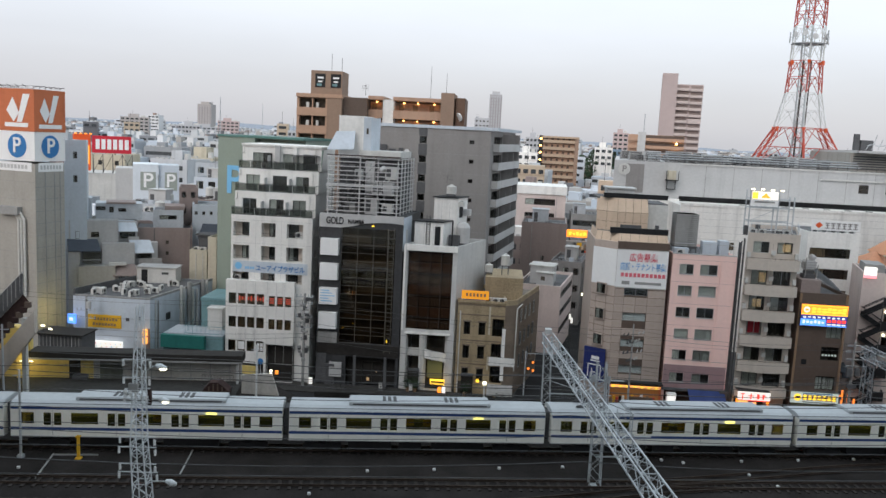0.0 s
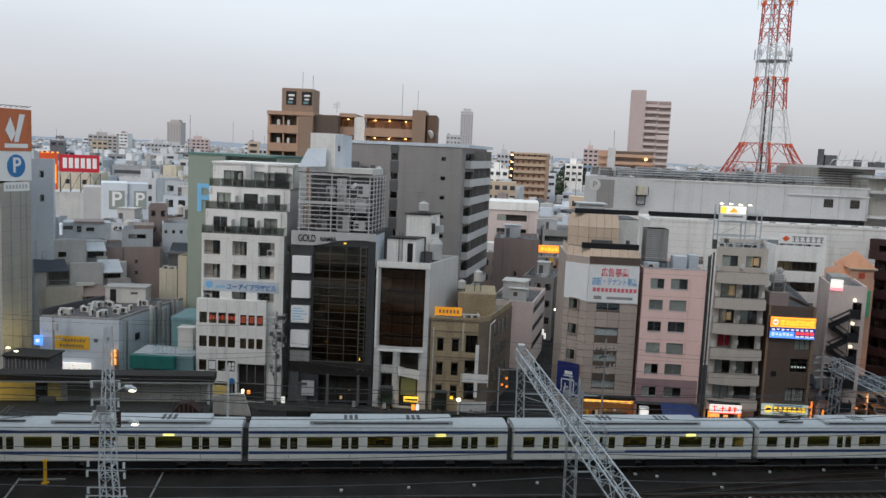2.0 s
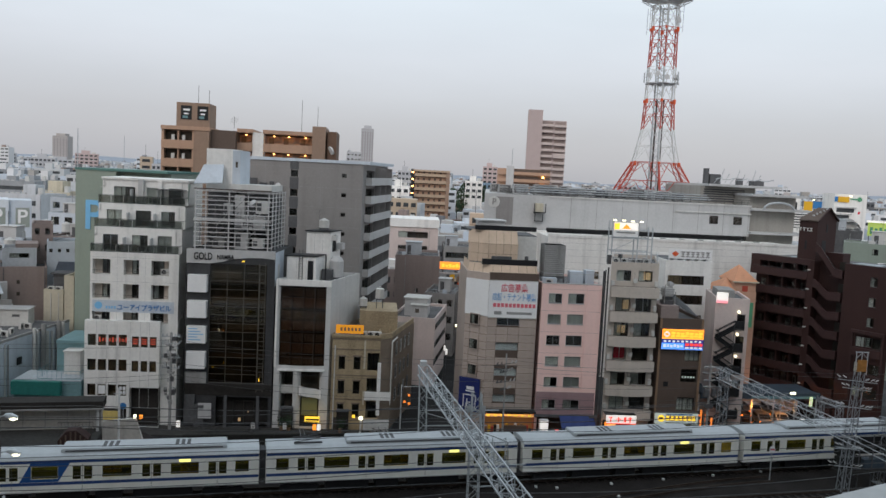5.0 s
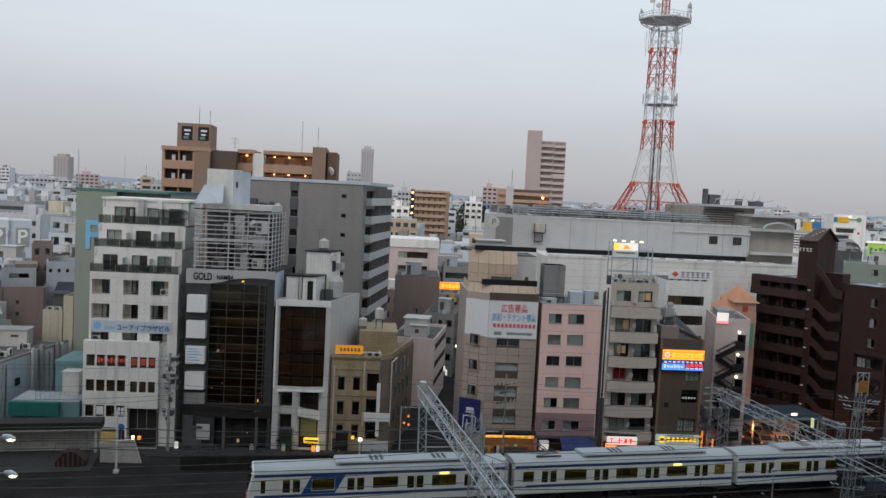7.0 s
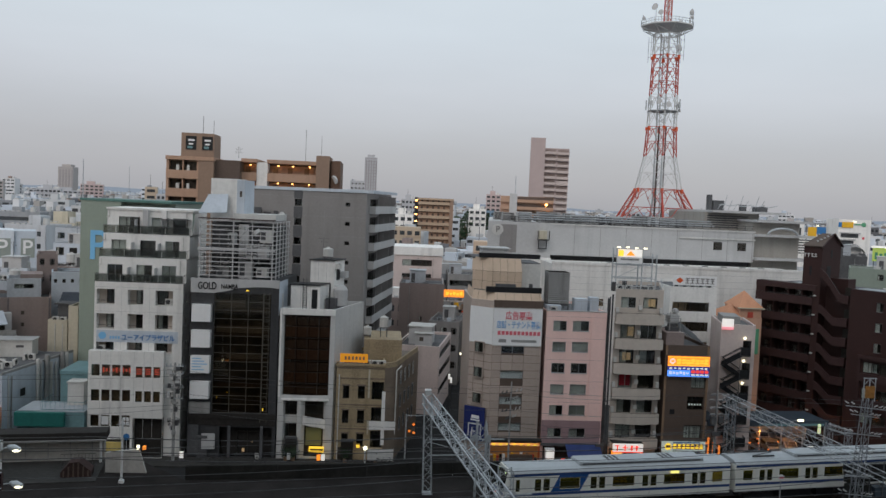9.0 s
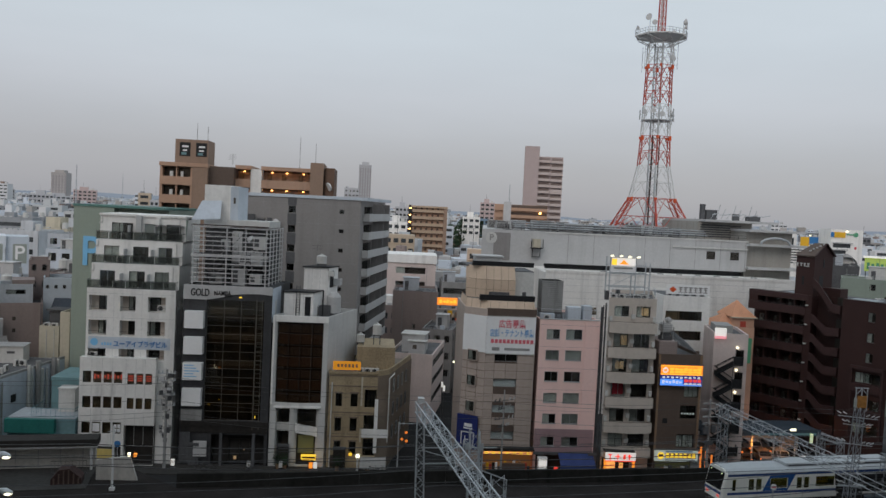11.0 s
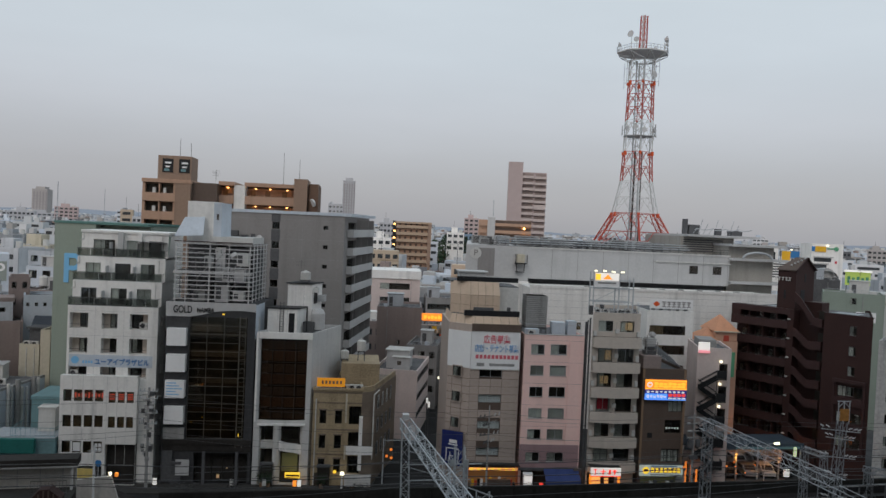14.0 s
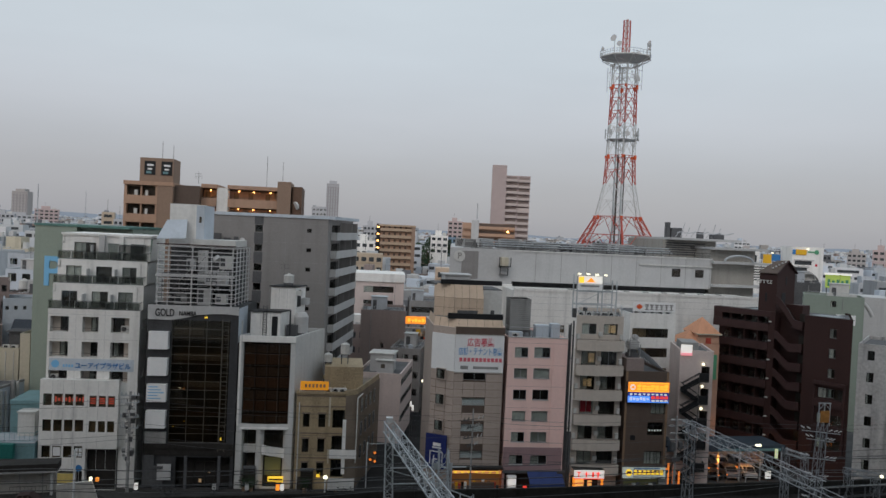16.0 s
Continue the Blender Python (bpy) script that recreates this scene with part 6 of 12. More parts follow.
    # shop sign at street level
    sg = thing("shop_sign", "white and red lit shop sign over an orange interior", "sign", pose(28.7, 93.45, 0.16), "shop signs")
    boxes("board", LIT_W, sg, (0.0, -0.3, 2.1, 3.6, -0.1, 3.0))
    for k, (x, w_, z0, z1) in enumerate(((0.25, 0.5, 2.75, 2.88), (0.45, 0.14, 2.2, 2.75), (1.1, 0.7, 2.55, 2.66), (1.38, 0.14, 2.2, 2.9), (2.1, 0.3, 2.25, 2.85), (2.55, 0.6, 2.62, 2.72), (2.75, 0.2, 2.2, 2.85))):
        boxes("red_bar", LIT_R, sg, (x, -0.32, z0, x + w_, -0.301 - 0.001 * k, z1))
    boxes("edge_line", LIT_R, sg, (0.0, -0.31, 2.0, 3.6, -0.1, 2.1))
    boxes("interior", LIT_SHOP, sg, (0.3, 0.5, 0.3, 1.4, 0.55, 1.85), (1.9, 0.55, 0.4, 2.4, 0.6, 1.6))
    boxes("side_glow", LIT_O, sg, (0.0, -0.1, 0.0, 0.15, 0.4, 2.1), (3.45, -0.1, 0.0, 3.6, 0.4, 2.1))
    boxes("canopy", EAVE, sg, (0.0, -0.1, 3.0, 3.6, 1.35, 3.1))
    # roof: railings, plant and the floodlit board frame
    railing(ob, 0.2, W - 0.2, 0.4, 21.25, 1.0, 5.0, STEEL, "roof_railing", 0.8)
    for x in (29.6, 30.6, 32.4, 33.4):
        air_unit(x, 96.6, 20.85)
    fr = thing("billboard_frame", "steel rooftop billboard frame with white floodlit sign", "billboard", pose(29.2, 97.5, 20.8))
    bm = bmesh.new()
    for x in (0.0, 3.2, 5.0):
        for y in (0.0, 1.6):
            beam(bm, (x, y, 0), (x, y, 5.2 if x < 4 else 4.6), 0.09)
    for z in (1.6, 3.2, 4.2):
        beam(bm, (0, 0, z), (5.0, 0, z), 0.075)
        beam(bm, (0, 1.6, z), (5.0, 1.6, z), 0.075)
        beam(bm, (0, 0, z), (0, 1.6, z), 0.05)
    beam(bm, (0, 0, 1.6), (3.2, 0, 3.2), 0.04)
    part("frame", bm, STEEL, fr)
    boxes("board", SIGN_W, fr, (0.0, -0.25, 3.4, 3.1, -0.1, 5.1))
    boxes("board_glow", LIT_W, fr, (0.1, -0.27, 4.2, 3.0, -0.251, 5.05), label="bright lit upper half of the board")
    bm = bmesh.new()
    bm.faces.new([bm.verts.new((x, -0.285, z)) for x, z in ((1.0, 4.35), (2.2, 4.35), (1.6, 4.95))])
    part("board_emblem", bm, LIT_O, fr)
    boxes("board_field", LIT_Y, fr, (0.1, -0.28, 4.25, 0.75, -0.271, 5.0))
    boxes("writing", MGREY, fr, (0.4, -0.27, 3.8, 2.7, -0.251, 4.0))
    for x in (-0.1, 1.0, 2.1, 3.2):
        boxes("floodlight", LIT_LAMP, fr, (x - 0.1, -0.85, 5.3 - 0.06 * (x > 1.5), x + 0.25, -0.62, 5.43 - 0.06 * (x > 1.5)))
        boxes("arm", STEEL, fr, (x + 0.08, -0.6, 5.36, x + 0.12, 0.0, 5.4))
    skew(ob, 0.31)
    pb = thing("pipe_bundle", "black vertical pipes and ducts between two buildings", "pipes", pose(28.35, 95.3, -0.02))
    for dx, r_ in ((0.0, 0.1), (-0.3, 0.07), (-0.5, 0.12)):
        bm = bmesh.new()
        tube(bm, dx, 0, 0, 20.6 + dx, r_, 10)
        part("pipe", bm, DSTEEL, pb)
    for k in range(7):
        boxes("bracket", DSTEEL, pb, (-0.65, 0.05, 2.0 + 2.8 * k, 0.12, 0.12, 2.08 + 2.8 * k))
    rng = random.Random(19)
    for k in range(9):
        u = thing("roof_unit", "dark small roof unit among railings", "roof unit", pose(28.9 + 0.62 * k, 96.4 + rng.uniform(0, 1.2), 20.8), "balcony roof units")
        hh = rng.uniform(0.4, 1.3)
        boxes("casing", (DGREY, MGREY, DSTEEL)[k % 3], u, (-0.22, -0.2, 0, 0.22, 0.2, hh))
        boxes("lid", LGREY, u, (-0.25, -0.23, hh, 0.25, 0.23, hh + 0.05))


MAT_NAVYL = glow("lit_sign_navy", (0.03, 0.05, 0.30), 0.5)


def sign_building():
    W, D = 5.4, 9.0
    ob = thing("office_building", "dark brown building with stacked lit signs", "building", pose(35.05, 95, 0))
    holes = [(3.35, 5.1, 9.6, 11.1, 1.0), (3.0, 5.0, 7.0, 8.6, 0.0), (2.75, 4.95, 3.5, 5.1, 0.0), (0.3, 5.1, 0.2, 1.9)]
    shell(ob, W, D, 14.7, DBROWN, [h[:4] for h in holes], r=0.2, rim=0.3)
    cut(ob, "S", W, D, holes[:3], 0.2, leaves=3, frame_mat=DFRAME)
    boxes("blind", CURTAIN, ob, *[(2.85 + 0.42 * k, 0.3, 3.5, 3.2 + 0.42 * k, 0.33, 4.9) for k in range(5)])
    boxes("bright_writing", MAT_PALELIT, ob, *[(3.2 + 0.35 * k, 0.08, 7.5, 3.4 + 0.35 * k, 0.1, 7.7) for k in range(5)])
    boxes("top_block", ROSE, ob, (0.1, 0.3, 14.7, 2.3, 5, 16.2))
    boxes("hatch", BLACK, ob, (0.9, -0.02, 6.4, 1.5, -0.001, 7.0))
    boxes("pilaster", MBROWN, ob, (0.0, -0.08, 2.6, 0.25, 0.0, 14.7), (5.15, -0.08, 2.6, 5.4, 0.0, 14.7))
    sg = thing("lit_billboard", "bright orange and blue lit billboard on the facade", "billboard", pose(35.15, 94.9, 11.05), "lit billboards")
    boxes("casing", DSTEEL, sg, (0, -0.4, 0, 5.25, 0.05, 2.55))
    boxes("orange_panel", LIT_O, sg, (0.05, -0.43, 1.3, 5.2, -0.401, 2.5))
    boxes("edge_line", LIT_Y, sg, (0.05, -0.45, 2.36, 5.2, -0.431, 2.42))
    boxes("edge_line", LIT_Y, sg, (0.05, -0.45, 1.36, 5.2, -0.431, 1.42))
    for k in range(7):
        x = 1.2 + 0.56 * k
        boxes("yellow_bar", LIT_Y, sg, (x, -0.45, 1.56 + 0.06 * (k % 2), x + 0.4 + 0.06 * (k % 3), -0.431, 1.78))
        boxes("yellow_bar", LIT_Y, sg, (x + 0.05 * (k % 2), -0.45, 1.9, x + 0.44, -0.431, 2.16 - 0.05 * (k % 3)))
    bm = bmesh.new()
    beam(bm, (0.62, -0.45, 1.88), (0.62, -0.431, 1.88), 0.34, 18)
    part("round_emblem", bm, LIT_W, sg)
    boxes("emblem_mark", LIT_O, sg, (0.42, -0.46, 1.75, 0.82, -0.4505, 2.0))
    boxes("dark_panel", MAT_NAVYL, sg, (0.05, -0.43, 0.05, 5.2, -0.401, 1.3))
    for k in range(9):
        boxes("white_bar", LIT_W, sg, (0.3 + 0.54 * k, -0.45, 0.92 + 0.06 * (k % 2), 0.6 + 0.54 * k, -0.431, 1.12))
    boxes("blue_field", LIT_B, sg, (0.05, -0.433, 0.16, 2.85, -0.4305, 0.82))
    for k in range(6):
        boxes("pale_bar", LIT_W, sg, (0.3 + 0.42 * k, -0.45, 0.3 + 0.07 * (k % 2), 0.55 + 0.42 * k, -0.434, 0.66 - 0.06 * (k % 3)))
    boxes("blue_strip", LIT_B, sg, (0.05, -0.433, 0.05, 5.2, -0.4305, 0.16))
    for k in range(4):
        boxes("red_bar", LIT_R, sg, (3.0 + 0.55 * k, -0.45, 0.5, 3.42 + 0.55 * k, -0.431, 0.82))
        boxes("white_bar", LIT_W, sg, (3.0 + 0.55 * k, -0.45, 0.2, 3.42 + 0.55 * k, -0.431, 0.36))
    s2 = thing("shop_sign", "lit white shop sign with yellow lettering over a green shop", "sign", pose(35.0, 94.7, 2.0), "shop signs")
    boxes("board", MAT_PALELIT, s2, (0, -0.5, 0, 5.3, -0.2, 1.35))
    boxes("board_rim", DSTEEL, s2, (-0.06, -0.51, 1.35, 5.36, -0.2, 1.43))
    for k in range(7):
        x = 1.35 + 0.54 * k
        boxes("bar_edge", DBROWN, s2, (x - 0.05, -0.52, 0.38, x + 0.45, -0.501, 1.05))
        boxes("yellow_bar", LIT_Y, s2, (x, -0.535, 0.44 + 0.03 * (k % 2), x + 0.4, -0.521, 0.66))
        boxes("yellow_bar", LIT_Y, s2, (x + 0.04 * (k % 3), -0.535, 0.76, x + 0.36, -0.521, 1.0 - 0.03 * (k % 2)))
    boxes("small_writing", SIGN_B, s2, (1.3, -0.52, 1.14, 4.6, -0.501, 1.26))
    boxes("small_writing", MGREY, s2, (1.3, -0.52, 0.1, 5.0, -0.501, 0.22))
    bm = bmesh.new()
    beam(bm, (0.72, -0.53, 0.68), (0.72, -0.505, 0.68), 0.42, 18)
    part("round_emblem", bm, LIT_Y, s2)
    boxes("emblem_mark", DBROWN, s2, (0.45, -0.54, 0.6, 1.0, -0.531, 0.85))
    boxes("shop_inside", MAT_SHOPDIM, s2, (0.4, 0.6, -1.7, 4.8, 0.65, -0.1))
    for k in range(8):
        boxes("shop_goods", (MOSS, MBROWN, SIGN_W, DGREY)[k % 4], s2, (0.5 + 0.52 * k, 0.2, -1.75, 0.9 + 0.52 * k, 0.5, -1.1 + 0.12 * ((k * 5) % 4)))
    # spherical rooftop planting / tank
    ob2 = thing("roof_plant", "weathered rooftop tank and slatted lean-to roof", "roof plant", pose(36.2, 97.0, 16.2))
    bm = bmesh.new()
    for x0, y0, z0, x1, y1, z1 in ((-0.5, -0.5, 0.95, 0.9, 0.6, 2.1), (0.1, -0.55, 2.14, 0.8, 0.4, 2.75)):
        b_ = bmesh.new()
        box(b_, x0, y0, z0, x1, y1, z1)
        bmesh.ops.bevel(b_, geom=b_.edges[:], offset=0.16, segments=3, affect="EDGES")
        me_ = bpy.data.meshes.new("tank_shape")
        b_.to_mesh(me_)
        b_.free()
        bm.from_mesh(me_)
        bpy.data.meshes.remove(me_)
    tk = part("tank", bm, LGREY, ob2)
    boxes("tank_rib", MGREY, tk, *[(-0.53, -0.53, z, 0.93, 0.63, z + 0.05) for z in (1.25, 1.55, 1.85)])
    bm = bmesh.new()
    beam(bm, (-0.35, -0.62, 0.2), (-0.35, -0.62, 2.4), 0.05, 8)
    beam(bm, (1.0, -0.5, 0.2), (1.05, -0.5, 1.6), 0.05, 8)
    part("pipe", bm, MGREY, ob2)
    boxes("stand", DSTEEL, ob2, (-0.5, -0.5, 0, 0.9, 0.5, 0.5), (-0.3, -0.3, 0.5, 0.7, 0.3, 0.9))
    bm = bmesh.new()
    for k in range(9):
        beam(bm, (1.3 + 0.3 * k, -1.0, -0.3 - 0.12 * k), (1.3 + 0.3 * k, 2.4, 1.3 - 0.22 * k), 0.075)
    part("slatted_roof", bm, DSTEEL, ob2)


white_apartments()
gold_building()
brown_glass_building()
ochre_building()
taupe_building()
pink_building()
balcony_building()
sign_building()


# ---- behind the street front ----
def grey_apartments():
    W, D, H = 17.7, 20.0, 31.4
    ob = thing("apartment_building", "tall grey apartment block with side balconies", "building", pose(-18.9, 121.38, 0, 0, 0, -11))
    zs = [29.45 - 2.78 * k for k in range(9)]
    hs = [(14.65, 15.35, z, z + 0.55) for z in zs] + [(7.15, 8.25, z - 0.2, z + 0.8) for z in zs]
    he = [h for k in range(8) for h in ((2.6, 8.8, 28.75 - 2.68 * k, 30.65 - 2.68 * k), (10.2, 18.6, 28.75 - 2.68 * k, 30.65 - 2.68 * k))]
    shell(ob, W, D, H, GREY, hs, he, r=0.5, rim=0.3)
    for z in zs:
        # flat dark sheet on the wall in place of a shaded recess
        boxes("recess", DGREY, ob, (7.05, -0.01, z + 0.85, 8.35, -0.002, z + 2.5))
    cut(ob, "S", W, D, hs[:9], 0.3, leaves=2, frame_mat=DFRAME)
    cut(ob, "S", W, D, hs[9:], 0.3, leaves=1, frame_mat=DFRAME)
    for i, h in enumerate(he):
        window(ob, at_face("E", W, D, h[0], h[2], 0.4), h[1] - h[0], h[3] - h[2], 4, DFRAME, GLASS, curtain=0.3 if i % 3 else 0.0)
    for k in range(8):
        z = 28.6 - 2.68 * k
        boxes("balcony", LGREY, ob, (W - 0.05, 2.2, z - 0.12, W + 0.9, 19.8, z + 0.0), (W + 0.82, 2.2, z, W + 0.9, 19.8, z + 1.02), (W, 2.2, z, W + 0.9, 2.28, z + 1.02))
        for y in (9.4, 14.2, 19.4):
            boxes("divider", GREY, ob, (W, y, z, W + 0.88, y + 0.1, z + 2.5))
    boxes("roof_band", BLUEW, ob, (-0.2, -0.15, H + 0.06, W + 1.0, 0.3, H + 0.5), (W + 0.4, 0.3, H + 0.06, W + 1.0, D, H + 0.5))
    boxes("joint", MGREY, ob, *[(0, -0.004, z + 1.2, W, -0.001, z + 1.24) for z in zs], *[(x, -0.005, 3, x + 0.03, -0.001, H) for x in (3.4, 11.6)])
    dish = thing("satellite_dish", "white satellite dish on the grey wall", "satellite dish", pose(-13.6, 120.1, 27.8))
    bm = bmesh.new()
    beam(bm, (0, -0.35, 0), (0.1, -0.15, 0), 0.5, 18, 0.25)
    beam(bm, (0, 0.0, -0.1), (0, 0.4, -0.1), 0.04)
    part("dish", bm, WHITE_P, dish)
    rp = thing("roof_plant", "cluster of antennas and units on a low roof", "roof plant", pose(-17.8, 119.6, 27.2))
    boxes("unit", DGREY, rp, (0, 0, 0.0, 1.2, 0.8, 1.6), (1.6, 0, 0, 2.6, 0.8, 1.0), (-1.0, 0.2, 0, -0.3, 0.7, 2.2), (3.0, 0.1, 0, 3.6, 0.6, 1.2))
    boxes("shelf", MGREY, rp, (-1.4, -0.2, -0.3, 4.0, 1.6, 0.0), (-1.4, 1.2, -4.0, 4.0, 1.7, -0.3))


def brown_apartments():
    ob = thing("apartment_building", "brown tiled apartment block with lit corridors and rooftop sign box", "building", pose(0, 0, 0))
    # west wing with balconies
    boxes("west_wing", TERRA_D, ob, (-34.1, 137.2, 0, -26.6, 150, 36.2))
    for k in range(5):
        z = 33.0 - 2.95 * k
        boxes("balcony", TERRA, ob, (-34.1, 135.9, z - 0.3, -29.0, 136.05, z + 1.05), (-34.1, 136.05, z - 0.3, -29.0, 137.2, z - 0.1), (-34.1, 136.05, z - 0.3, -33.95, 137.2, z + 1.05))
        # dark sheet on the back wall: balcony shade put into its colour
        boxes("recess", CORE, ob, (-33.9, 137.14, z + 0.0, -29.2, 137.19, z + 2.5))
        boxes("divider", TERRA, ob, (-31.6, 136.1, z, -31.4, 137.2, z + 2.65), (-34.1, 136.05, z + 1.0, -33.7, 137.2, z + 2.65), (-29.3, 136.05, z + 1.0, -29.0, 137.2, z + 2.65))
        boxes("balcony_unit", OFFWHITE, ob, (-32.6, 136.3, z, -32.1, 136.8, z + 1.9), (-30.9, 136.3, z, -30.5, 136.8, z + 1.9))
    boxes("wall", TERRA_D, ob, (-29.0, 135.9, 0, -26.6, 137.2, 36.2))
    boxes("top_band", TERRA, ob, (-34.2, 135.8, 35.7, -26.5, 150, 36.3))
    boxes("dark_panel", DBROWN, ob, (-26.6, 137.0, 24, -22.6, 148, 36.0))
    boxes("sign_box", TERRA_D, ob, (-31.9, 136.4, 36.3, -26.7, 142, 40.1))
    for x in (-31.2, -28.6):
        s = boxes("sign_panel", BLACK, ob, (x, 136.34, 37.4, x + 1.7, 136.39, 39.6))
        boxes("emblem", SIGN_W, s, (x + 0.4, 136.3, 38.8, x + 1.4, 136.335, 39.1), (x + 0.5, 136.3, 38.2, x + 1.2, 136.335, 38.45))
        boxes("emblem_lower", AQUA, s, (x + 0.3, 136.3, 37.6, x + 1.1, 136.335, 38.0))
    # east wing with open access corridors and warm lamps
    for x0, x1, nm in ((-22.6, -20.2, 0), (-18.4, -10.4, 1)):
        boxes("corridor_core", DBROWN, ob, (x0, 141.2, 0, x1, 150, 36.0))
        for k in range(5):
            z = 33.3 - 2.95 * k
            boxes("corridor_wall", TERRA, ob, (x0, 139.0, z - 0.4, x1, 139.15, z + 0.95), (x0, 139.15, z - 0.4, x1, 141.2, z - 0.2))
            boxes("back_wall", TERRA, ob, (x0, 141.15, z, x1, 141.19, z + 2.3))
            for f in ((0.2, 0.5, 0.85) if nm else (0.5,)):
                xx = x0 + (x1 - x0) * f
                boxes("corridor_lamp", BULB, ob, (xx - 0.12, 140.4, z + 2.2, xx + 0.12, 140.7, z + 2.35))
                boxes("flat_door", MBROWN, ob, (xx - 0.9, 141.1, z, xx - 0.1, 141.149, z + 2.0))
        boxes("eave", TERRA, ob, (x0 - 0.1, 138.9, 35.9, x1 + 0.1, 150, 36.5))
    boxes("stair_link", WHITE, ob, (-20.2, 139.2, 0, -18.4, 141, 36.0))
    boxes("lift_tower", TERRA_D, ob, (-10.4, 138.6, 0, -8.2, 148, 37.5))
    boxes("end_wing", MAT_BARK, ob, (-7.9, 139.4, 0, -6.4, 150, 36.8), (-8.2, 141, 0, -7.9, 148, 36.8))
    bm = bmesh.new()
    for x, y, z, h in ((-28.6, 137, 40.1, 2.8), (-26.9, 137, 40.1, 2.2), (-12.2, 139, 36.5, 5.2), (-9.6, 139, 37.5, 3.2), (-23, 138, 36.5, 1.8)):
        beam(bm, (x, y, z), (x, y, z + h), 0.04)
    for k in range(4):
        beam(bm, (-23.6, 138, 37.3 + 0.25 * k), (-22.4, 138, 37.4 + 0.25 * k), 0.02)
    part("aerial", bm, DSTEEL, ob)
    bm = bmesh.new()
    beam(bm, (-7.4, 139.2, 33.6), (-7.2, 139.35, 33.7), 0.7, 16)
    part("dish", bm, WHITE_P, ob)


MAT_BARK = mat("deep_brown_wall", (0.14, 0.085, 0.06), vary=0.1)


def hall():
    """Long car-park and equipment hall that carries the radio tower."""
    ob = thing("car_park_building", "long pale grey car park building with panelled walls", "building", pose(0, 0, 0))
    boxes("upper_wall", LGREY, ob, (29.0, 135, 22.7, 64.1, 185, 27.75))
    boxes("dark_gap", DGREY, ob, (29.0, 136.5, 20.5, 64.0, 185, 22.7))
    bm = bmesh.new()
    prism(bm, [(18.4, 134.8), (29.0, 134.8), (29.0, 180), (24.8, 180)], 22.2, 28.0)
    part("west_block", bm, LGREY, ob)
    boxes("west_panel", GREY, ob, (20.4, 134.74, 22.9, 23.2, 134.79, 27.5), label="darker grey wall panel")
    bm = bmesh.new()
    prism(bm, [(18.4, 134.0), (29.0, 134.0), (29.0, 180), (24.8, 180)], 0, 22.2)
    part("west_lower", bm, WHITE, ob)
    boxes("lower_wall", WHITE_TILE, ob, (27.3, 125, 0, 68.2, 135, 21.9), (27.3, 124.9, 21.9, 68.2, 125.3, 22.3))
    for k in range(11):
        boxes("course", LGREY, ob, (27.3, 124.985, 11 + 1.0 * k, 68.2, 124.998, 11.04 + 1.0 * k))
    for k in range(9):
        boxes("gap_unit", MGREY, ob, (36.5 + 3.1 * k, 126.4, 21.9, 37.2 + 3.1 * k, 127.2, 22.35))
    boxes("joint", GREY, ob, *[(33.0 + 4.4 * k, 134.985, 22.7, 33.06 + 4.4 * k, 134.997, 27.7) for k in range(8)])
    boxes("ledge", OFFWHITE, ob, (51.0, 134.7, 26.4, 64.2, 134.98, 26.6), (29.0, 134.85, 27.75, 64.2, 135.1, 28.0))
    boxes("roof_rail", DSTEEL, ob, *[(22.0, 135.2, 28.0 + 0.4 * k, 64.0, 135.26, 28.06 + 0.4 * k) for k in range(3)], *[(22.0 + 1.5 * k, 135.2, 28.0, 22.05 + 1.5 * k, 135.26, 28.8) for k in range(28)])
    for x, z in ((57.0, 24.6), (61.2, 24.6)):
        wn_ = window(ob, pose(x, 134.93, z), 1.5, 1.35, 2, DFRAME, GLASS_D)
        boxes("opening", BLACK, wn_, (0.03, 0.055, 0.03, 1.47, 0.06, 1.32))
    for x in (34.6, 44.0, 56.4):
        window(ob, pose(x, 124.93, 15.6), 1.0, 1.1, 1, DFRAME, GLASS_D)
    boxes("roof", ROOF, ob, (25.0, 135.3, 27.7, 64.0, 184.9, 27.8))
    # round emblem reading P, and the wall lamp bracket
    bm = bmesh.new()
    beam(bm, (20.0, 134.72, 26.6), (20.0, 134.7, 26.6), 0.95, 22)
    part("emblem", bm, OFFWHITE, ob)
    lettering("P", 1.4, GREY, ob, on_front(20.0, 134.66, 26.6))
    br = thing("wall_tank", "beige tank on a black steel wall bracket", "tank", pose(27.5, 134.2, 24.3))
    boxes("tank", CREAM, br, (-0.6, -0.5, 1.0, 0.6, 0.5, 2.4))
    boxes("bracket", BLACK, br, (-0.9, -0.7, 0.8, 0.9, 0.6, 0.95), (-0.7, -0.1, -0.6, -0.6, 0.1, 0.8), (0.6, -0.1, -0.6, 0.7, 0.1, 0.8), (-1.0, -0.75, 1.6, -0.9, -0.65, 2.0), (0.9, -0.75, 0.9, 1.0, -0.65, 2.4), (-1.0, -0.75, 0.9, -0.9, -0.65, 2.4), (-0.7, -0.1, -0.6, 0.7, 0.5, -0.5))
    # rooftop plant
    rng = random.Random(21)
    for k in range(44):
        x = rng.uniform(28, 57) if k < 34 else rng.uniform(21.5, 28)
        u = thing("roof_unit", "grey rooftop ventilation unit", "roof unit", pose(x, rng.uniform(139, 150), 27.8), "hall roof units")
        w, h = rng.uniform(0.7, 1.5), rng.uniform(0.8, 2.0)
        boxes("casing", (MGREY, LGREY, DGREY)[k % 3], u, (-w, -0.8, 0.25, w, 0.8, h))
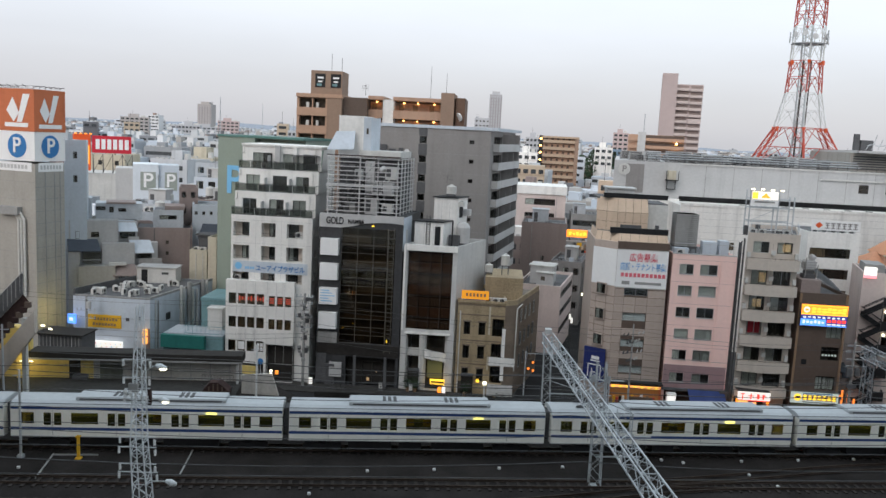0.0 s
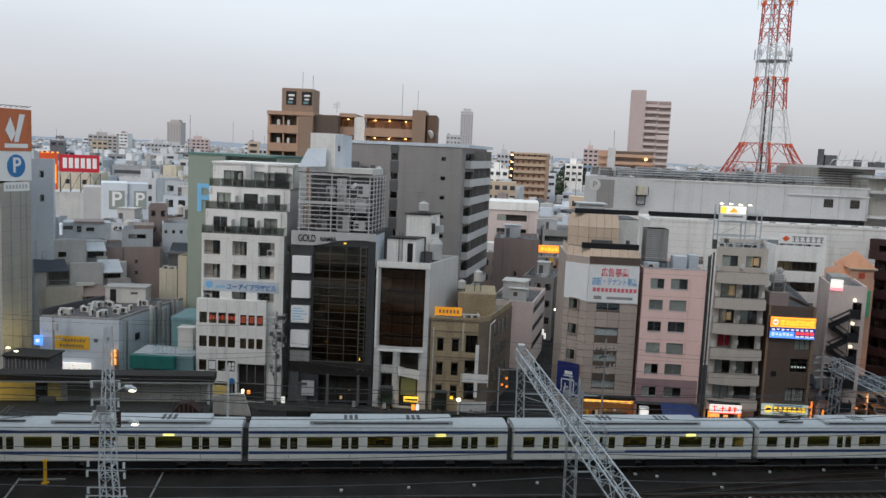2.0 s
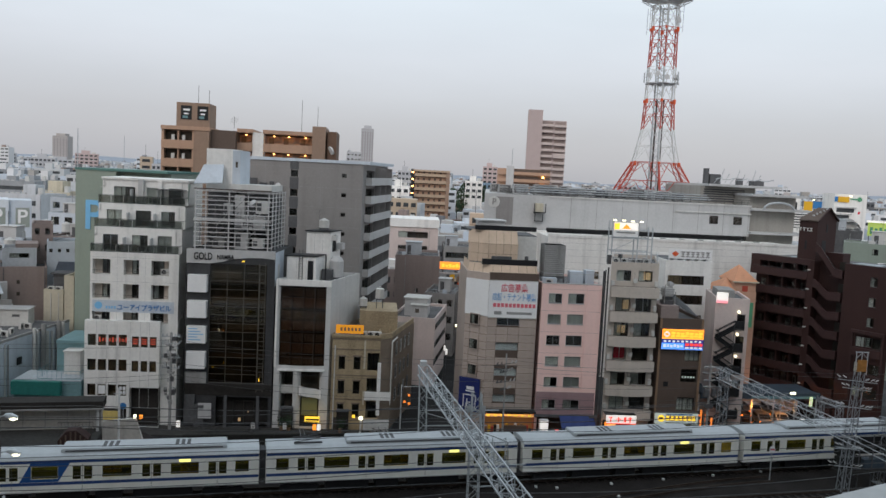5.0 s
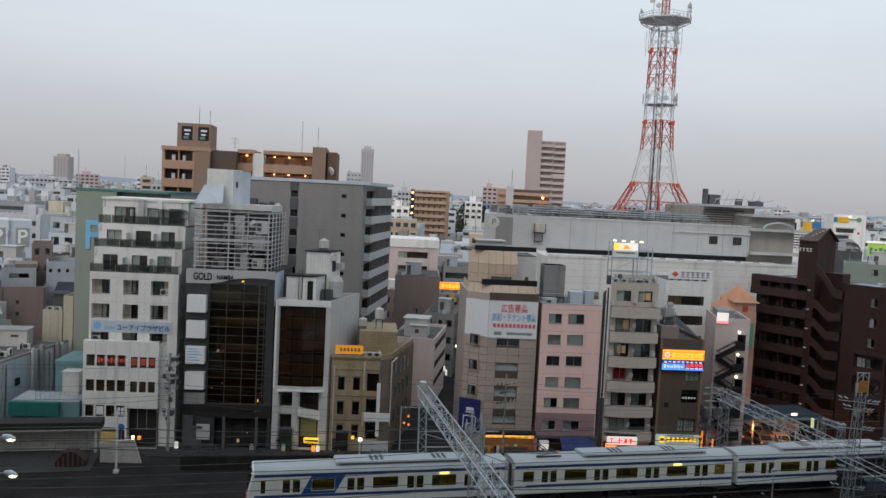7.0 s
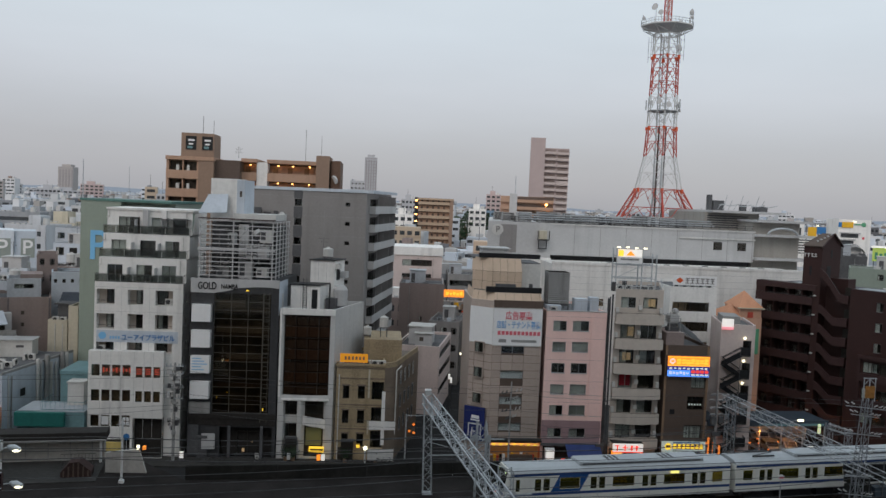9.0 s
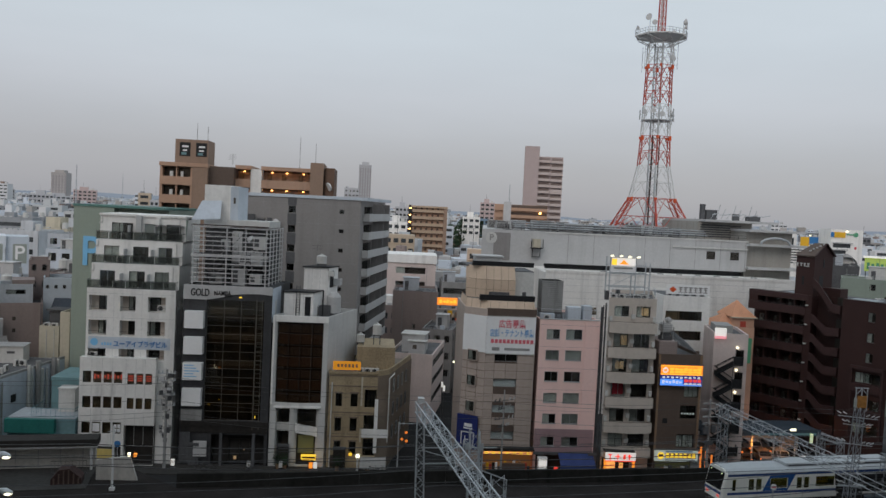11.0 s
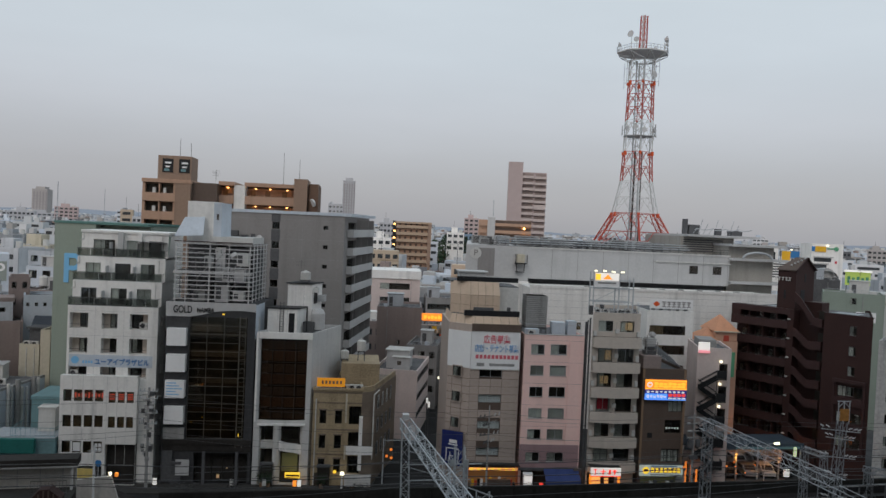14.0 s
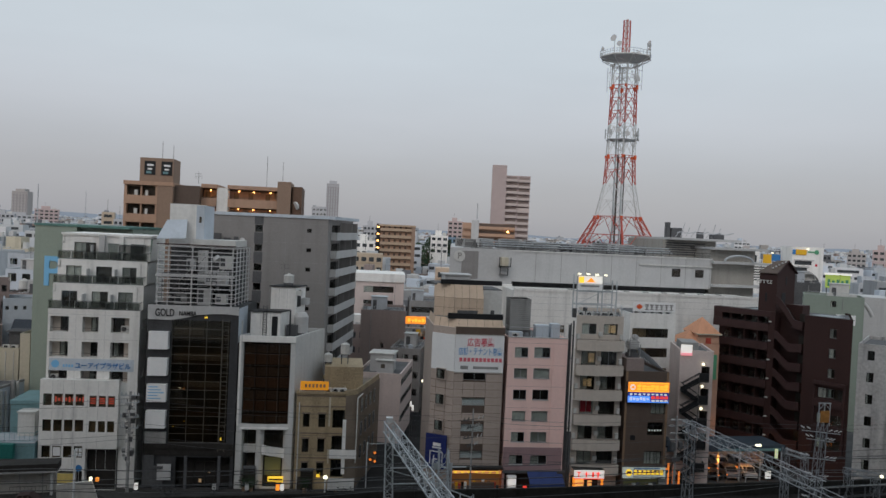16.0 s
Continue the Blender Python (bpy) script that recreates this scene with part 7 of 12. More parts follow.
        boxes("feet", DSTEEL, u, (-w, -0.6, 0, -w + 0.15, 0.6, 0.25), (w - 0.15, -0.6, 0, w, 0.6, 0.25))
        boxes("louver", BLACK, u, *[(-w + 0.1, -0.83, 0.4 + 0.2 * j, w - 0.1, -0.805, 0.48 + 0.2 * j) for j in range(int((h - 0.4) / 0.2))])
    for y, z in ((136.4, 28.55), (137.2, 28.9), (138.0, 29.3)):
        bm = bmesh.new()
        beam(bm, (24.0, y, z), (57.5, y, z), 0.11, 8)
        for k in range(12):
            beam(bm, (24.5 + 2.9 * k, y, 27.8), (24.5 + 2.9 * k, y, z), 0.05)
        part("pipe_run", bm, ALU, ob, "pipe on low stands along the roof")
    # grey service block at the east end
    sv = thing("service_block", "grey concrete service block with louvres and curved roof duct", "building", pose(0, 0, 0))
    boxes("body", MAT_STONE, sv, (64.2, 136, 0, 72.5, 170, 29.6), (58.0, 142, 27.8, 68, 160, 31.0))
    boxes("slab", LGREY, sv, (58.5, 140, 31.0, 72.0, 160, 31.4), (64.0, 134, 27.2, 75.0, 150, 27.6), (64.0, 134, 23.2, 74.5, 150, 23.6), (64.0, 134.2, 29.6, 74.0, 150, 30.0))
    boxes("louvre", DGREY, sv, *[(58.5, 141.9, 28.3 + 0.4 * k, 66, 141.98, 28.5 + 0.4 * k) for k in range(6)], *[(72.6, 136.5, 24.5 + 0.45 * k, 75, 137, 24.7 + 0.45 * k) for k in range(6)])
    bm = bmesh.new()
    for k in range(10):
        a0, a1 = math.pi * k / 10, math.pi * (k + 1) / 10
        beam(bm, (68.5 - 2.6 * math.cos(a0), 133.8, 27.6 + 1.1 * math.sin(a0)), (68.5 - 2.6 * math.cos(a1), 133.8, 27.6 + 1.1 * math.sin(a1)), 0.18, 8)
    part("curved_duct", bm, STEEL, sv)
    boxes("antenna_box", DGREY, sv, (60.2, 146, 31.4, 60.9, 147, 34.2), (61.2, 146, 31.4, 63.2, 148, 33.2), (66, 145, 31.4, 67, 146, 32.6), (69, 145, 31.4, 71, 147, 32.4))
    bm = bmesh.new()
    for k in range(9):
        beam(bm, (62 + k, 146, 31.6), (62.5 + k, 145.5, 32.6 + 0.8 * ((k * 5) % 3)), 0.06)
        beam(bm, (61 + 1.2 * k, 143, 32.3), (62.2 + 1.2 * k, 143, 32.6 - 0.3 * (k % 2)), 0.1)
    part("pipework", bm, STEEL, sv)


def radio_tower():
    cx, cy = 56.35, 162.5
    ob = thing("radio_tower", "red and white lattice radio tower with dish platform", "tower", pose(cx, cy, 27.78, 0, 0, 20))
    levels = [(0.0, 9.6, RED_P), (7.4, 4.95, WHITE_P), (13.9, 3.45, RED_P), (19.8, 3.1, WHITE_P), (26.2, 2.95, RED_P), (34.0, 2.75, WHITE_P), (38.4, 2.7, None)]
    for (z0, w0, m), (z1, w1, _) in zip(levels, levels[1:]):
        corners0 = [Vector((w0 * math.cos(a), w0 * math.sin(a), z0)) for a in [math.pi / 3 * k for k in range(6)]]
        corners1 = [Vector((w1 * math.cos(a), w1 * math.sin(a), z1)) for a in [math.pi / 3 * k for k in range(6)]]
        for k in range(6):
            bm = bmesh.new()
            beam(bm, corners0[k], corners1[k], 0.14 if z0 < 7 else 0.1, 6)
            part("leg", bm, m, ob)
            if z0 < 7:
                bm = bmesh.new()
                inner0, inner1 = corners0[k] * 0.86, corners1[k] * 0.8
                inner1.z = corners1[k].z
                beam(bm, inner0, inner1, 0.09, 5)
                for i in range(5):
                    beam(bm, corners0[k].lerp(corners1[k], i / 5), inner0.lerp(inner1, (i + 1) / 5), 0.05)
                part("inner_leg", bm, RED_P, ob)
        bm = bmesh.new()
        n_ = 2 if z0 < 13 else max(2, int((z1 - z0) / 2.6))
        for k in range(6):
            for i in range(n_):
                fa, fb = i / n_, (i + 1) / n_
                a0, a1 = corners0[k].lerp(corners1[k], fa), corners0[k].lerp(corners1[k], fb)
                b0, b1 = corners0[(k + 1) % 6].lerp(corners1[(k + 1) % 6], fa), corners0[(k + 1) % 6].lerp(corners1[(k + 1) % 6], fb)
                mid = (a1 + b1) / 2
                thick = 0.05 if m is WHITE_P else 0.068
                beam(bm, a0, mid, thick)
                beam(bm, b0, mid, thick)
                beam(bm, a1, b1, thick)
                beam(bm, a0.lerp(mid, 0.5), a0.lerp(a1, 0.5), thick * 0.6)
                beam(bm, b0.lerp(mid, 0.5), b0.lerp(b1, 0.5), thick * 0.6)
                beam(bm, a0.lerp(mid, 0.5), a1, thick * 0.6)
                beam(bm, b0.lerp(mid, 0.5), b1, thick * 0.6)
        part("bracing", bm, m, ob)
        if m is RED_P:
            bm = bmesh.new()
            for k in range(6):
                c = corners1[k]
                box(bm, c.x - 0.2, c.y - 0.2, c.z - (0.75 if k % 2 else 0.45), c.x + 0.2, c.y + 0.2, c.z + 0.1)
            part("gusset", bm, MAT_REDO, ob)
    bm = bmesh.new()
    for a in (0.3, 2.4, 4.5):
        beam(bm, (1.0 * math.cos(a), 1.0 * math.sin(a), 0), (1.0 * math.cos(a), 1.0 * math.sin(a), 38.4), 0.15, 8)
    z = 1.5
    while z < 38:
        beam(bm, (1.0 * math.cos(0.3), 1.0 * math.sin(0.3), z), (1.0 * math.cos(2.4), 1.0 * math.sin(2.4), z + 0.8), 0.06)
        beam(bm, (1.0 * math.cos(2.4), 1.0 * math.sin(2.4), z), (1.0 * math.cos(4.5), 1.0 * math.sin(4.5), z + 0.8), 0.06)
        z += 1.6
    part("core_shaft", bm, STEEL, ob)
    bm = bmesh.new()
    for a in (1.35, 3.45, 5.55):
        beam(bm, (0.9 * math.cos(a), 0.9 * math.sin(a), 0), (0.9 * math.cos(a), 0.9 * math.sin(a), 20.0), 0.12, 6)
    part("feeder_pipe", bm, RUST, ob)
    # octagonal platform
    bm = bmesh.new()
    ring = [(5.3 * math.cos(math.pi / 4 * (k + 0.5)), 5.3 * math.sin(math.pi / 4 * (k + 0.5))) for k in range(8)]
    prism(bm, ring, 39.68, 39.9)
    inner = [(2.8 * math.cos(math.pi / 4 * (k + 0.5)), 2.8 * math.sin(math.pi / 4 * (k + 0.5))) for k in range(8)]
    for k in range(8):
        j = (k + 1) % 8
        beam(bm, (*ring[k], 39.6), (*inner[k], 38.2), 0.09)
        beam(bm, (*inner[k], 38.2), (*inner[j], 38.2), 0.09)
        beam(bm, (*ring[k], 39.55), (*inner[j], 38.3), 0.06)
    part("platform", bm, WHITE_P, ob)
    bm = bmesh.new()
    for k in range(8):
        j = (k + 1) % 8
        for z in (40.3, 40.8):
            beam(bm, (*ring[k], z), (*ring[j], z), 0.05)
        for i in range(5):
            x, y = ring[k][0] + (ring[j][0] - ring[k][0]) * i / 5, ring[k][1] + (ring[j][1] - ring[k][1]) * i / 5
            beam(bm, (x, y, 39.9), (x, y, 40.8), 0.04)
    part("guard_rail", bm, STEEL, ob)
    bm = bmesh.new()
    for k in range(6):
        a = math.pi / 3 * k
        beam(bm, (0.85 * math.cos(a), 0.85 * math.sin(a), 39.9), (0.75 * math.cos(a), 0.75 * math.sin(a), 47.4), 0.07)
        for i in range(6):
            b = math.pi / 3 * (k + 1)
            beam(bm, (0.85 * math.cos(a), 0.85 * math.sin(a), 40 + 1.2 * i), (0.8 * math.cos(b), 0.8 * math.sin(b), 41.2 + 1.2 * i), 0.05)
            beam(bm, (0.85 * math.cos(a), 0.85 * math.sin(a), 41.2 + 1.2 * i), (0.8 * math.cos(b), 0.8 * math.sin(b), 41.2 + 1.2 * i), 0.06)
    part("top_mast", bm, RED_P, ob)
    bm = bmesh.new()
    tube(bm, 0, 0, 39.9, 47.6, 0.28, 10)
    part("mast_core", bm, WHITE_P, ob)
    for a, z, r in ((200, 42.8, 0.7), (215, 41.6, 0.55), (-25, 42.8, 0.8), (-40, 41.6, 0.5), (150, 41.4, 0.6), (20, 41.4, 0.6), (250, 24.0, 0.55), (300, 24.2, 0.6), (220, 24.6, 0.5), (280, 35.2, 0.7), (310, 23.2, 0.5), (190, 24.4, 0.5), (350, 24.4, 0.5)):
        x, y = (4.4 if z > 38 else 3.1) * math.cos(radians(a)), (4.4 if z > 38 else 3.1) * math.sin(radians(a))
        bm = bmesh.new()
        beam(bm, (x, y, z), (x * 1.12, y * 1.12, z + 0.1), r * 0.4, 14, r)
        beam(bm, (x, y, z), (x, y, z - (z - 39.9 if z > 38 else 0.9)), 0.06)
        part("dish", bm, LGREY, ob)
    bm = bmesh.new()
    for a in (0, 60, 120, 180, 240, 300):
        x, y = 3.5 * math.cos(radians(a)), 3.5 * math.sin(radians(a))
        beam(bm, (x, y, 23.4), (x, y, 25.4), 0.12)
        beam(bm, (x * 0.85, y * 0.85, 24.4), (x, y, 24.4), 0.05)
        beam(bm, (x * 1.05, y * 1.05, 33.0), (x * 1.05, y * 1.05, 38.0), 0.05)
        beam(bm, (x * 0.8, y * 0.8, 34.0), (x * 1.05, y * 1.05, 34.0), 0.04)
        beam(bm, (x * 0.8, y * 0.8, 37.0), (x * 1.05, y * 1.05, 37.0), 0.04)
    part("panel_aerial", bm, STEEL, ob)
    bm = bmesh.new()
    prism(bm, [(3.3 * math.cos(math.pi / 3 * k), 3.3 * math.sin(math.pi / 3 * k)) for k in range(6)], 23.0, 23.12)
    part("gallery", bm, STEEL, ob)


MAT_REDO = mat("orange_red_paint", (0.72, 0.11, 0.03), 0.5, vary=0.1, streak=0.0)


def red_building():
    """Dark red-brown apartment block: balconied wing, zigzag open stair, gabled stair tower, windowed end bay."""
    ob = thing("apartment_building", "dark red-brown apartment block with zigzag open stair tower", "building", pose(54.9, 114.3, 0, 0, 0, -57))
    H, pitch = 21.5, 2.62
    wins = [(17.1, 18.0, 18.98 - pitch * k, 20.18 - pitch * k) for k in range(4)]
    low = [(15.9, 19.2, 11.0, 12.35), (15.9, 19.2, 7.6, 8.95), (15.9, 19.2, 4.4, 5.75)]
    bm = bmesh.new()
    facade(bm, "S", 20.0, 12, 0, H, wins + low, 0.25, lo=13.7)
    bm.faces.new([bm.verts.new(c) for c in ((20, 0, 0), (14.4, 12, 0), (14.4, 12, H), (20, 0, H))])
    box(bm, 0.1, 1.7, 0, 13.7, 12, H - 0.5)
    bm.faces.new([bm.verts.new(c) for c in ((13.7, 0, 0), (13.7, 1.7, 0), (13.7, 1.7, H), (13.7, 0, H))])
    bm.faces.new([bm.verts.new(c) for c in ((14.4, 12, 0), (13.7, 12, 0), (13.7, 12, H), (14.4, 12, H))])
    part("wall", bm, BRICK, ob)
    bm = bmesh.new()
    prism(bm, [(13.8, 0.2), (19.7, 0.2), (14.3, 11.8), (13.8, 11.8)], H - 0.35, H - 0.25)
    part("roof", bm, ROOF, ob)
    boxes("roof", ROOF, ob, (0.2, 1.8, H - 0.49, 13.7, 11.9, H - 0.42))
    boxes("parapet", BRICK_L, ob, (13.7, -0.04, H, 20.05, 0.2, H + 0.12))
    boxes("roof_sheet", ROOF_L, ob, (13.9, 1.6, H + 0.02, 17.2, 4.0, H + 0.1))
    boxes("roof_sheet", ROOF_L, ob, (2.2, 2.4, H - 0.41, 6.6, 8, H - 0.3))
    for k, w in enumerate(wins):
        window(ob, pose(w[0], 0.1, w[2]), 0.9, 1.2, 1, MGREY, GLASS, curtain=0.55 if k % 2 else 0.4)
        boxes("window_trim", BRICK_L, ob, (w[0] - 0.12, -0.07, w[2] - 0.14, w[1] + 0.12, 0.0, w[2] - 0.02))
    for h in low:
        window(ob, pose(h[0], 0.14, h[2]), h[1] - h[0], 1.35, 5, DFRAME, GLASS, curtain=0.3)
    boxes("hood", BRICK_L, ob, (15.4, -0.45, 12.75, 19.6, 0.0, 13.2))
    boxes("jamb", BRICK_L, ob, (15.4, -0.3, 3.6, 15.7, 0.0, 12.75))
    boxes("jamb", BRICK_L, ob, (19.3, -0.3, 3.6, 19.6, 0.0, 12.75))
    for z in (10.0, 6.6):
        boxes("balcony", BRICK_L, ob, (15.7, -0.35, z - 0.15, 19.3, 0.0, z + 0.9))
    boxes("interior", CORE, ob, (14.2, 0.9, 0.2, 19.3, 1.4, H - 1))
    # balconied wing
    boxes("wing_top", BRICK_L, ob, (0.1, 0.0, 20.75, 8.9, 1.75, H + 0.05))
    boxes("wing_end", BRICK, ob, (0.12, 0.02, 19.85, 1.5, 1.7, 20.75))
    for k in range(8):
        z = 19.85 - pitch * k
        x0 = 0.1 if k == 0 else 0.45
        boxes("balcony", BRICK_L, ob, (x0, -0.02, z - 1.1, 8.6, 0.14, z), (x0, 0.14, z - 1.1, 8.6, 1.7, z - 0.95), (x0, 0.14, z - 0.95, x0 + 0.14, 1.7, z))
        boxes("rail", DSTEEL, ob, (x0 + 0.1, 0.02, z + 0.12, 8.5, 0.06, z + 0.16))
        for x in (1.0, 3.2, 5.2, 7.0):
            if z > 1:
                window(ob, pose(x, 1.56, z - 0.9), 1.5, 1.75, 2, DFRAME, GLASS, curtain=(0.0, 0.35, 0.6)[(k + int(x)) % 3])
        for x in (2.7, 4.85, 6.85):
            boxes("divider", BRICK, ob, (x, 0.2, z - 0.95, x + 0.12, 1.6, z + 1.45))
        for x in (3.9, 6.1):
            if (k + int(x)) % 2:
                boxes("air_unit", OFFWHITE, ob, (x, 0.5, z - 0.93, x + 0.7, 0.8, z - 0.3))
        boxes("balcony_lamp", OFFWHITE, ob, (8.75, -0.25, z + 0.25, 9.1, -0.05, z + 0.4))
    boxes("pier", BRICK, ob, (8.6, 0.05, 0, 9.5, 1.7, H))
    # gabled stair tower
    bm = bmesh.new()
    box(bm, 6.8, 0.3, 21.0, 9.4, 5.3, 27.0)
    bm.faces.new([bm.verts.new(c) for c in ((9.4, 0.3, 27.0), (9.4, 5.3, 27.0), (9.4, 2.8, 28.55))])
    part("tower", bm, BRICK, ob)
    bm = bmesh.new()
    for q in (((6.6, 0.05, 26.9), (9.6, 0.05, 26.9), (9.6, 2.8, 28.65), (7.9, 2.8, 28.65)), ((6.6, 5.55, 26.9), (9.6, 5.55, 26.9), (9.6, 2.8, 28.65), (7.9, 2.8, 28.65)), ((6.6, 0.05, 26.9), (6.6, 5.55, 26.9), (7.9, 2.8, 28.65))):
        a = [bm.verts.new(c) for c in q]
        bm.faces.new(a)
        bm.faces.new([bm.verts.new((c[0], c[1], c[2] - 0.12)) for c in q])
    part("tower_roof", bm, DBROWN, ob)
    for y0, z0, y1, z1 in ((0.05, 26.9, 2.8, 28.65), (5.55, 26.9, 2.8, 28.65)):
        bm = bmesh.new()
        beam(bm, (9.62, y0, z0), (9.62, y1, z1), 0.11)
        part("verge", bm, BRICK_L, ob)
    for k in range(5):
        boxes("roof_lamp", LGREY, ob, (8.3 + 0.25 * k, 0.7 + 0.4 * k, 27.5 + 0.23 * k, 8.5 + 0.25 * k, 0.9 + 0.4 * k, 27.7 + 0.23 * k))
    boxes("writing", OFFWHITE, ob, *[b_ for k in range(5) for b_ in ((6.35 + 0.5 * k, 0.2, 25.75, 6.7 + 0.5 * k, 0.26, 25.87), (6.46 + 0.5 * k, 0.2, 25.4, 6.58 + 0.5 * k, 0.26, 25.75))], (8.0, 0.2, 25.4, 8.7, 0.26, 25.5))
    boxes("slit_window", BLACK, ob, (7.75, 0.27, 22.9, 8.05, 0.298, 24.1))
    boxes("slit_window", BLACK, ob, (9.402, 2.6, 25.3, 9.43, 3.0, 26.4))
    boxes("tower_door", BLACK, ob, (9.402, 1.7, 22.2, 9.43, 2.8, 24.2))
    boxes("stair_head", BRICK, ob, (9.43, 2.9, 21.0, 11.9, 5.0, 22.6))
    # open stair: slanting parapets running down to level landings
    boxes("stair_back", BRICK, ob, (9.5, 1.68, 0, 13.7, 1.72, H))
    flights = [((9.45, 24.0), (10.4, 23.2), (12.3, 20.75), (13.45, 20.6))] + [((9.55, 21.65 - pitch * k), (9.9, 21.6 - pitch * k), (11.6, 20.15 - pitch * k), (13.45, 20.25 - pitch * k)) for k in range(1, 8)]
    for line in flights:
        bm = bmesh.new()
        for (x0, za), (x1, zb) in zip(line, line[1:]):
            for y0, y1 in ((-0.06, 0.12),):
                q = [(x0, za - 1.12), (x1, zb - 1.12), (x1, zb), (x0, za)]
                f_ = [bm.verts.new((x, y0, z)) for x, z in q]
                b_ = [bm.verts.new((x, y1, z)) for x, z in q]
                bm.faces.new(f_)
                bm.faces.new(b_[::-1])
                bm.faces.new((f_[3], f_[2], b_[2], b_[3]))
                bm.faces.new((f_[1], f_[0], b_[0], b_[1]))
        bm.faces.new([bm.verts.new(c) for c in ((13.45, -0.06, line[3][1] - 1.12), (13.45, 1.6, line[3][1] - 1.12), (13.45, 1.6, line[3][1]), (13.45, -0.06, line[3][1]))])
        part("stair_parapet", bm, BRICK_L, ob)
        x0, za = line[1]
        x1, zb = line[2]
        bm = bmesh.new()
        for i in range(9):
            f = i / 9
            box(bm, x0 + (x1 - x0) * f, 0.14, za + (zb - za) * f - 1.25, x0 + (x1 - x0) * (f + 0.12), 1.6, za + (zb - za) * f - 1.05)
        part("stair_treads", bm, MAT_SHADEC, ob)
        boxes("landing", BRICK, ob, (11.6, 0.13, line[2][1] - 1.12, 13.4, 1.66, line[2][1] - 0.97))
        if line[3][1] > 3:
            boxes("stair_door", DFRAME, ob, (12.2, 1.64, line[3][1] - 0.95, 13.1, 1.675, line[3][1] + 1.0))
    boxes("boundary_wall", TAN, ob, (-1.0, -2.2, 0, 10.0, -2.0, 2.4), label="tan boundary wall at the foot")


def office_and_escape():
    ob = thing("office_building", "white office building with dark ribbon windows and roof units", "building", pose(40.0, 108, 0))
    W, D, H = 6.55, 12, 20.55
    hs = [(0.4, 5.5, z, z + 1.25) for z in (17.3, 14.6, 11.9, 9.2)]
    shell(ob, W, D, H, WHITE, hs, r=0.2, rim=0.3)
    for h in hs:
        window(ob, pose(h[0], 0.1, h[2]), 5.1, 1.25, 6, DFRAME, GLASS_D, curtain=0.4)
    boxes("sign_band", SIGN_W, ob, (0.3, -0.05, H + 0.3, 6.4, 0.05, H + 1.6))
    boxes("writing", GREY, ob, *[b_ for k in range(6) for b_ in ((2.0 + 0.7 * k, -0.08, H + 1.15, 2.55 + 0.7 * k, -0.051, H + 1.3), (2.05 + 0.7 * k, -0.08, H + 0.9, 2.5 + 0.7 * k, -0.051, H + 1.0), (2.22 + 0.7 * k, -0.08, H + 0.55, 2.34 + 0.7 * k, -0.051, H + 1.15), (2.0 + 0.7 * k, -0.08, H + 0.55, 2.55 + 0.7 * k, -0.051, H + 0.65))])
    bm = bmesh.new()
    bm.faces.new([bm.verts.new((x, -0.08, z)) for x, z in ((0.7, H + 0.95), (1.2, H + 0.55), (1.7, H + 0.95), (1.2, H + 1.35))])
    part("diamond_emblem", bm, MAT_REDO, ob)
    for k in range(5):
        air_unit(41.2 + 1.15 * k, 109.0, H - 0.3, 0)
    # building with an outside escape stair
    ob = thing("apartment_building", "pale building with zigzag steel escape stairs and lamps", "building", pose(43.3, 98.6, 0, 0, 0, -14))
    W, D, H = 4.1, 8, 17.0
    hs = [(2.7, 3.7, z, z + 1.1) for z in (14.0, 11.2, 8.4, 5.6)]
    shell(ob, W, D, H, ROSE_L, hs, r=0.2, rim=0.3)
    cut(ob, "S", W, D, hs, 0.2, leaves=2, frame_mat=DFRAME)
    boxes("roof_room", MGREY, ob, (0.3, 1.0, 16.9, 2.4, 5, 17.9))
    boxes("lit_board", LIT_W, ob, (0.05, -0.25, 16.5, 1.4, -0.05, 17.7), label="white and pink lit board")
    boxes("lit_board_base", MAT_PINKL, ob, (0.05, -0.27, 16.4, 1.4, -0.251, 16.75))
    for k in range(5):
        z = 13.4 - 2.8 * k
        bm = bmesh.new()
        for x0, z0, x1, z1 in ((0.2, z - 1.4, 2.4, z), (0.2, z - 1.4, 2.4, z - 2.8)):
            for y in (-1.3, -0.75) if z0 < z1 else (-0.65, -0.1):
                beam(bm, (x0, y, z0), (x1, y, z1), 0.12)
                beam(bm, (x0, y, z0 + 1.0), (x1, y, z1 + 1.0), 0.06)
                bm.faces.new([bm.verts.new(c) for c in ((x0, y, z0), (x1, y, z1), (x1, y, z1 + 0.5), (x0, y, z0 + 0.5))])
            for i in range(8):
                f = (i + 0.5) / 8
                xx, zz = x0 + (x1 - x0) * f, z0 + (z1 - z0) * f
                y0 = -1.3 if z0 < z1 else -0.65
                box(bm, xx - 0.14, y0, zz - 0.02, xx + 0.14, y0 + 0.55, zz + 0.02)
        part("stair_flight", bm, BLACK, ob)
        boxes("landing", BLACK, ob, (2.2, -1.4, z - 0.08, 3.4, 0.0, z), (3.32, -1.4, z, 3.4, 0.0, z + 1.05), (2.2, -1.4, z + 0.1, 3.4, -1.33, z + 1.05))
        boxes("landing_post", DSTEEL, ob, (2.2, -1.4, z - 2.8, 2.28, -1.32, z + 1.0))
        if k < 3:
            bm = bmesh.new()
            bmesh.ops.create_icosphere(bm, subdivisions=2, radius=0.17, matrix=Matrix.Translation((2.85, -0.2, z + 2.0)))
            part("stair_lamp", bm, LIT_LAMP, ob)
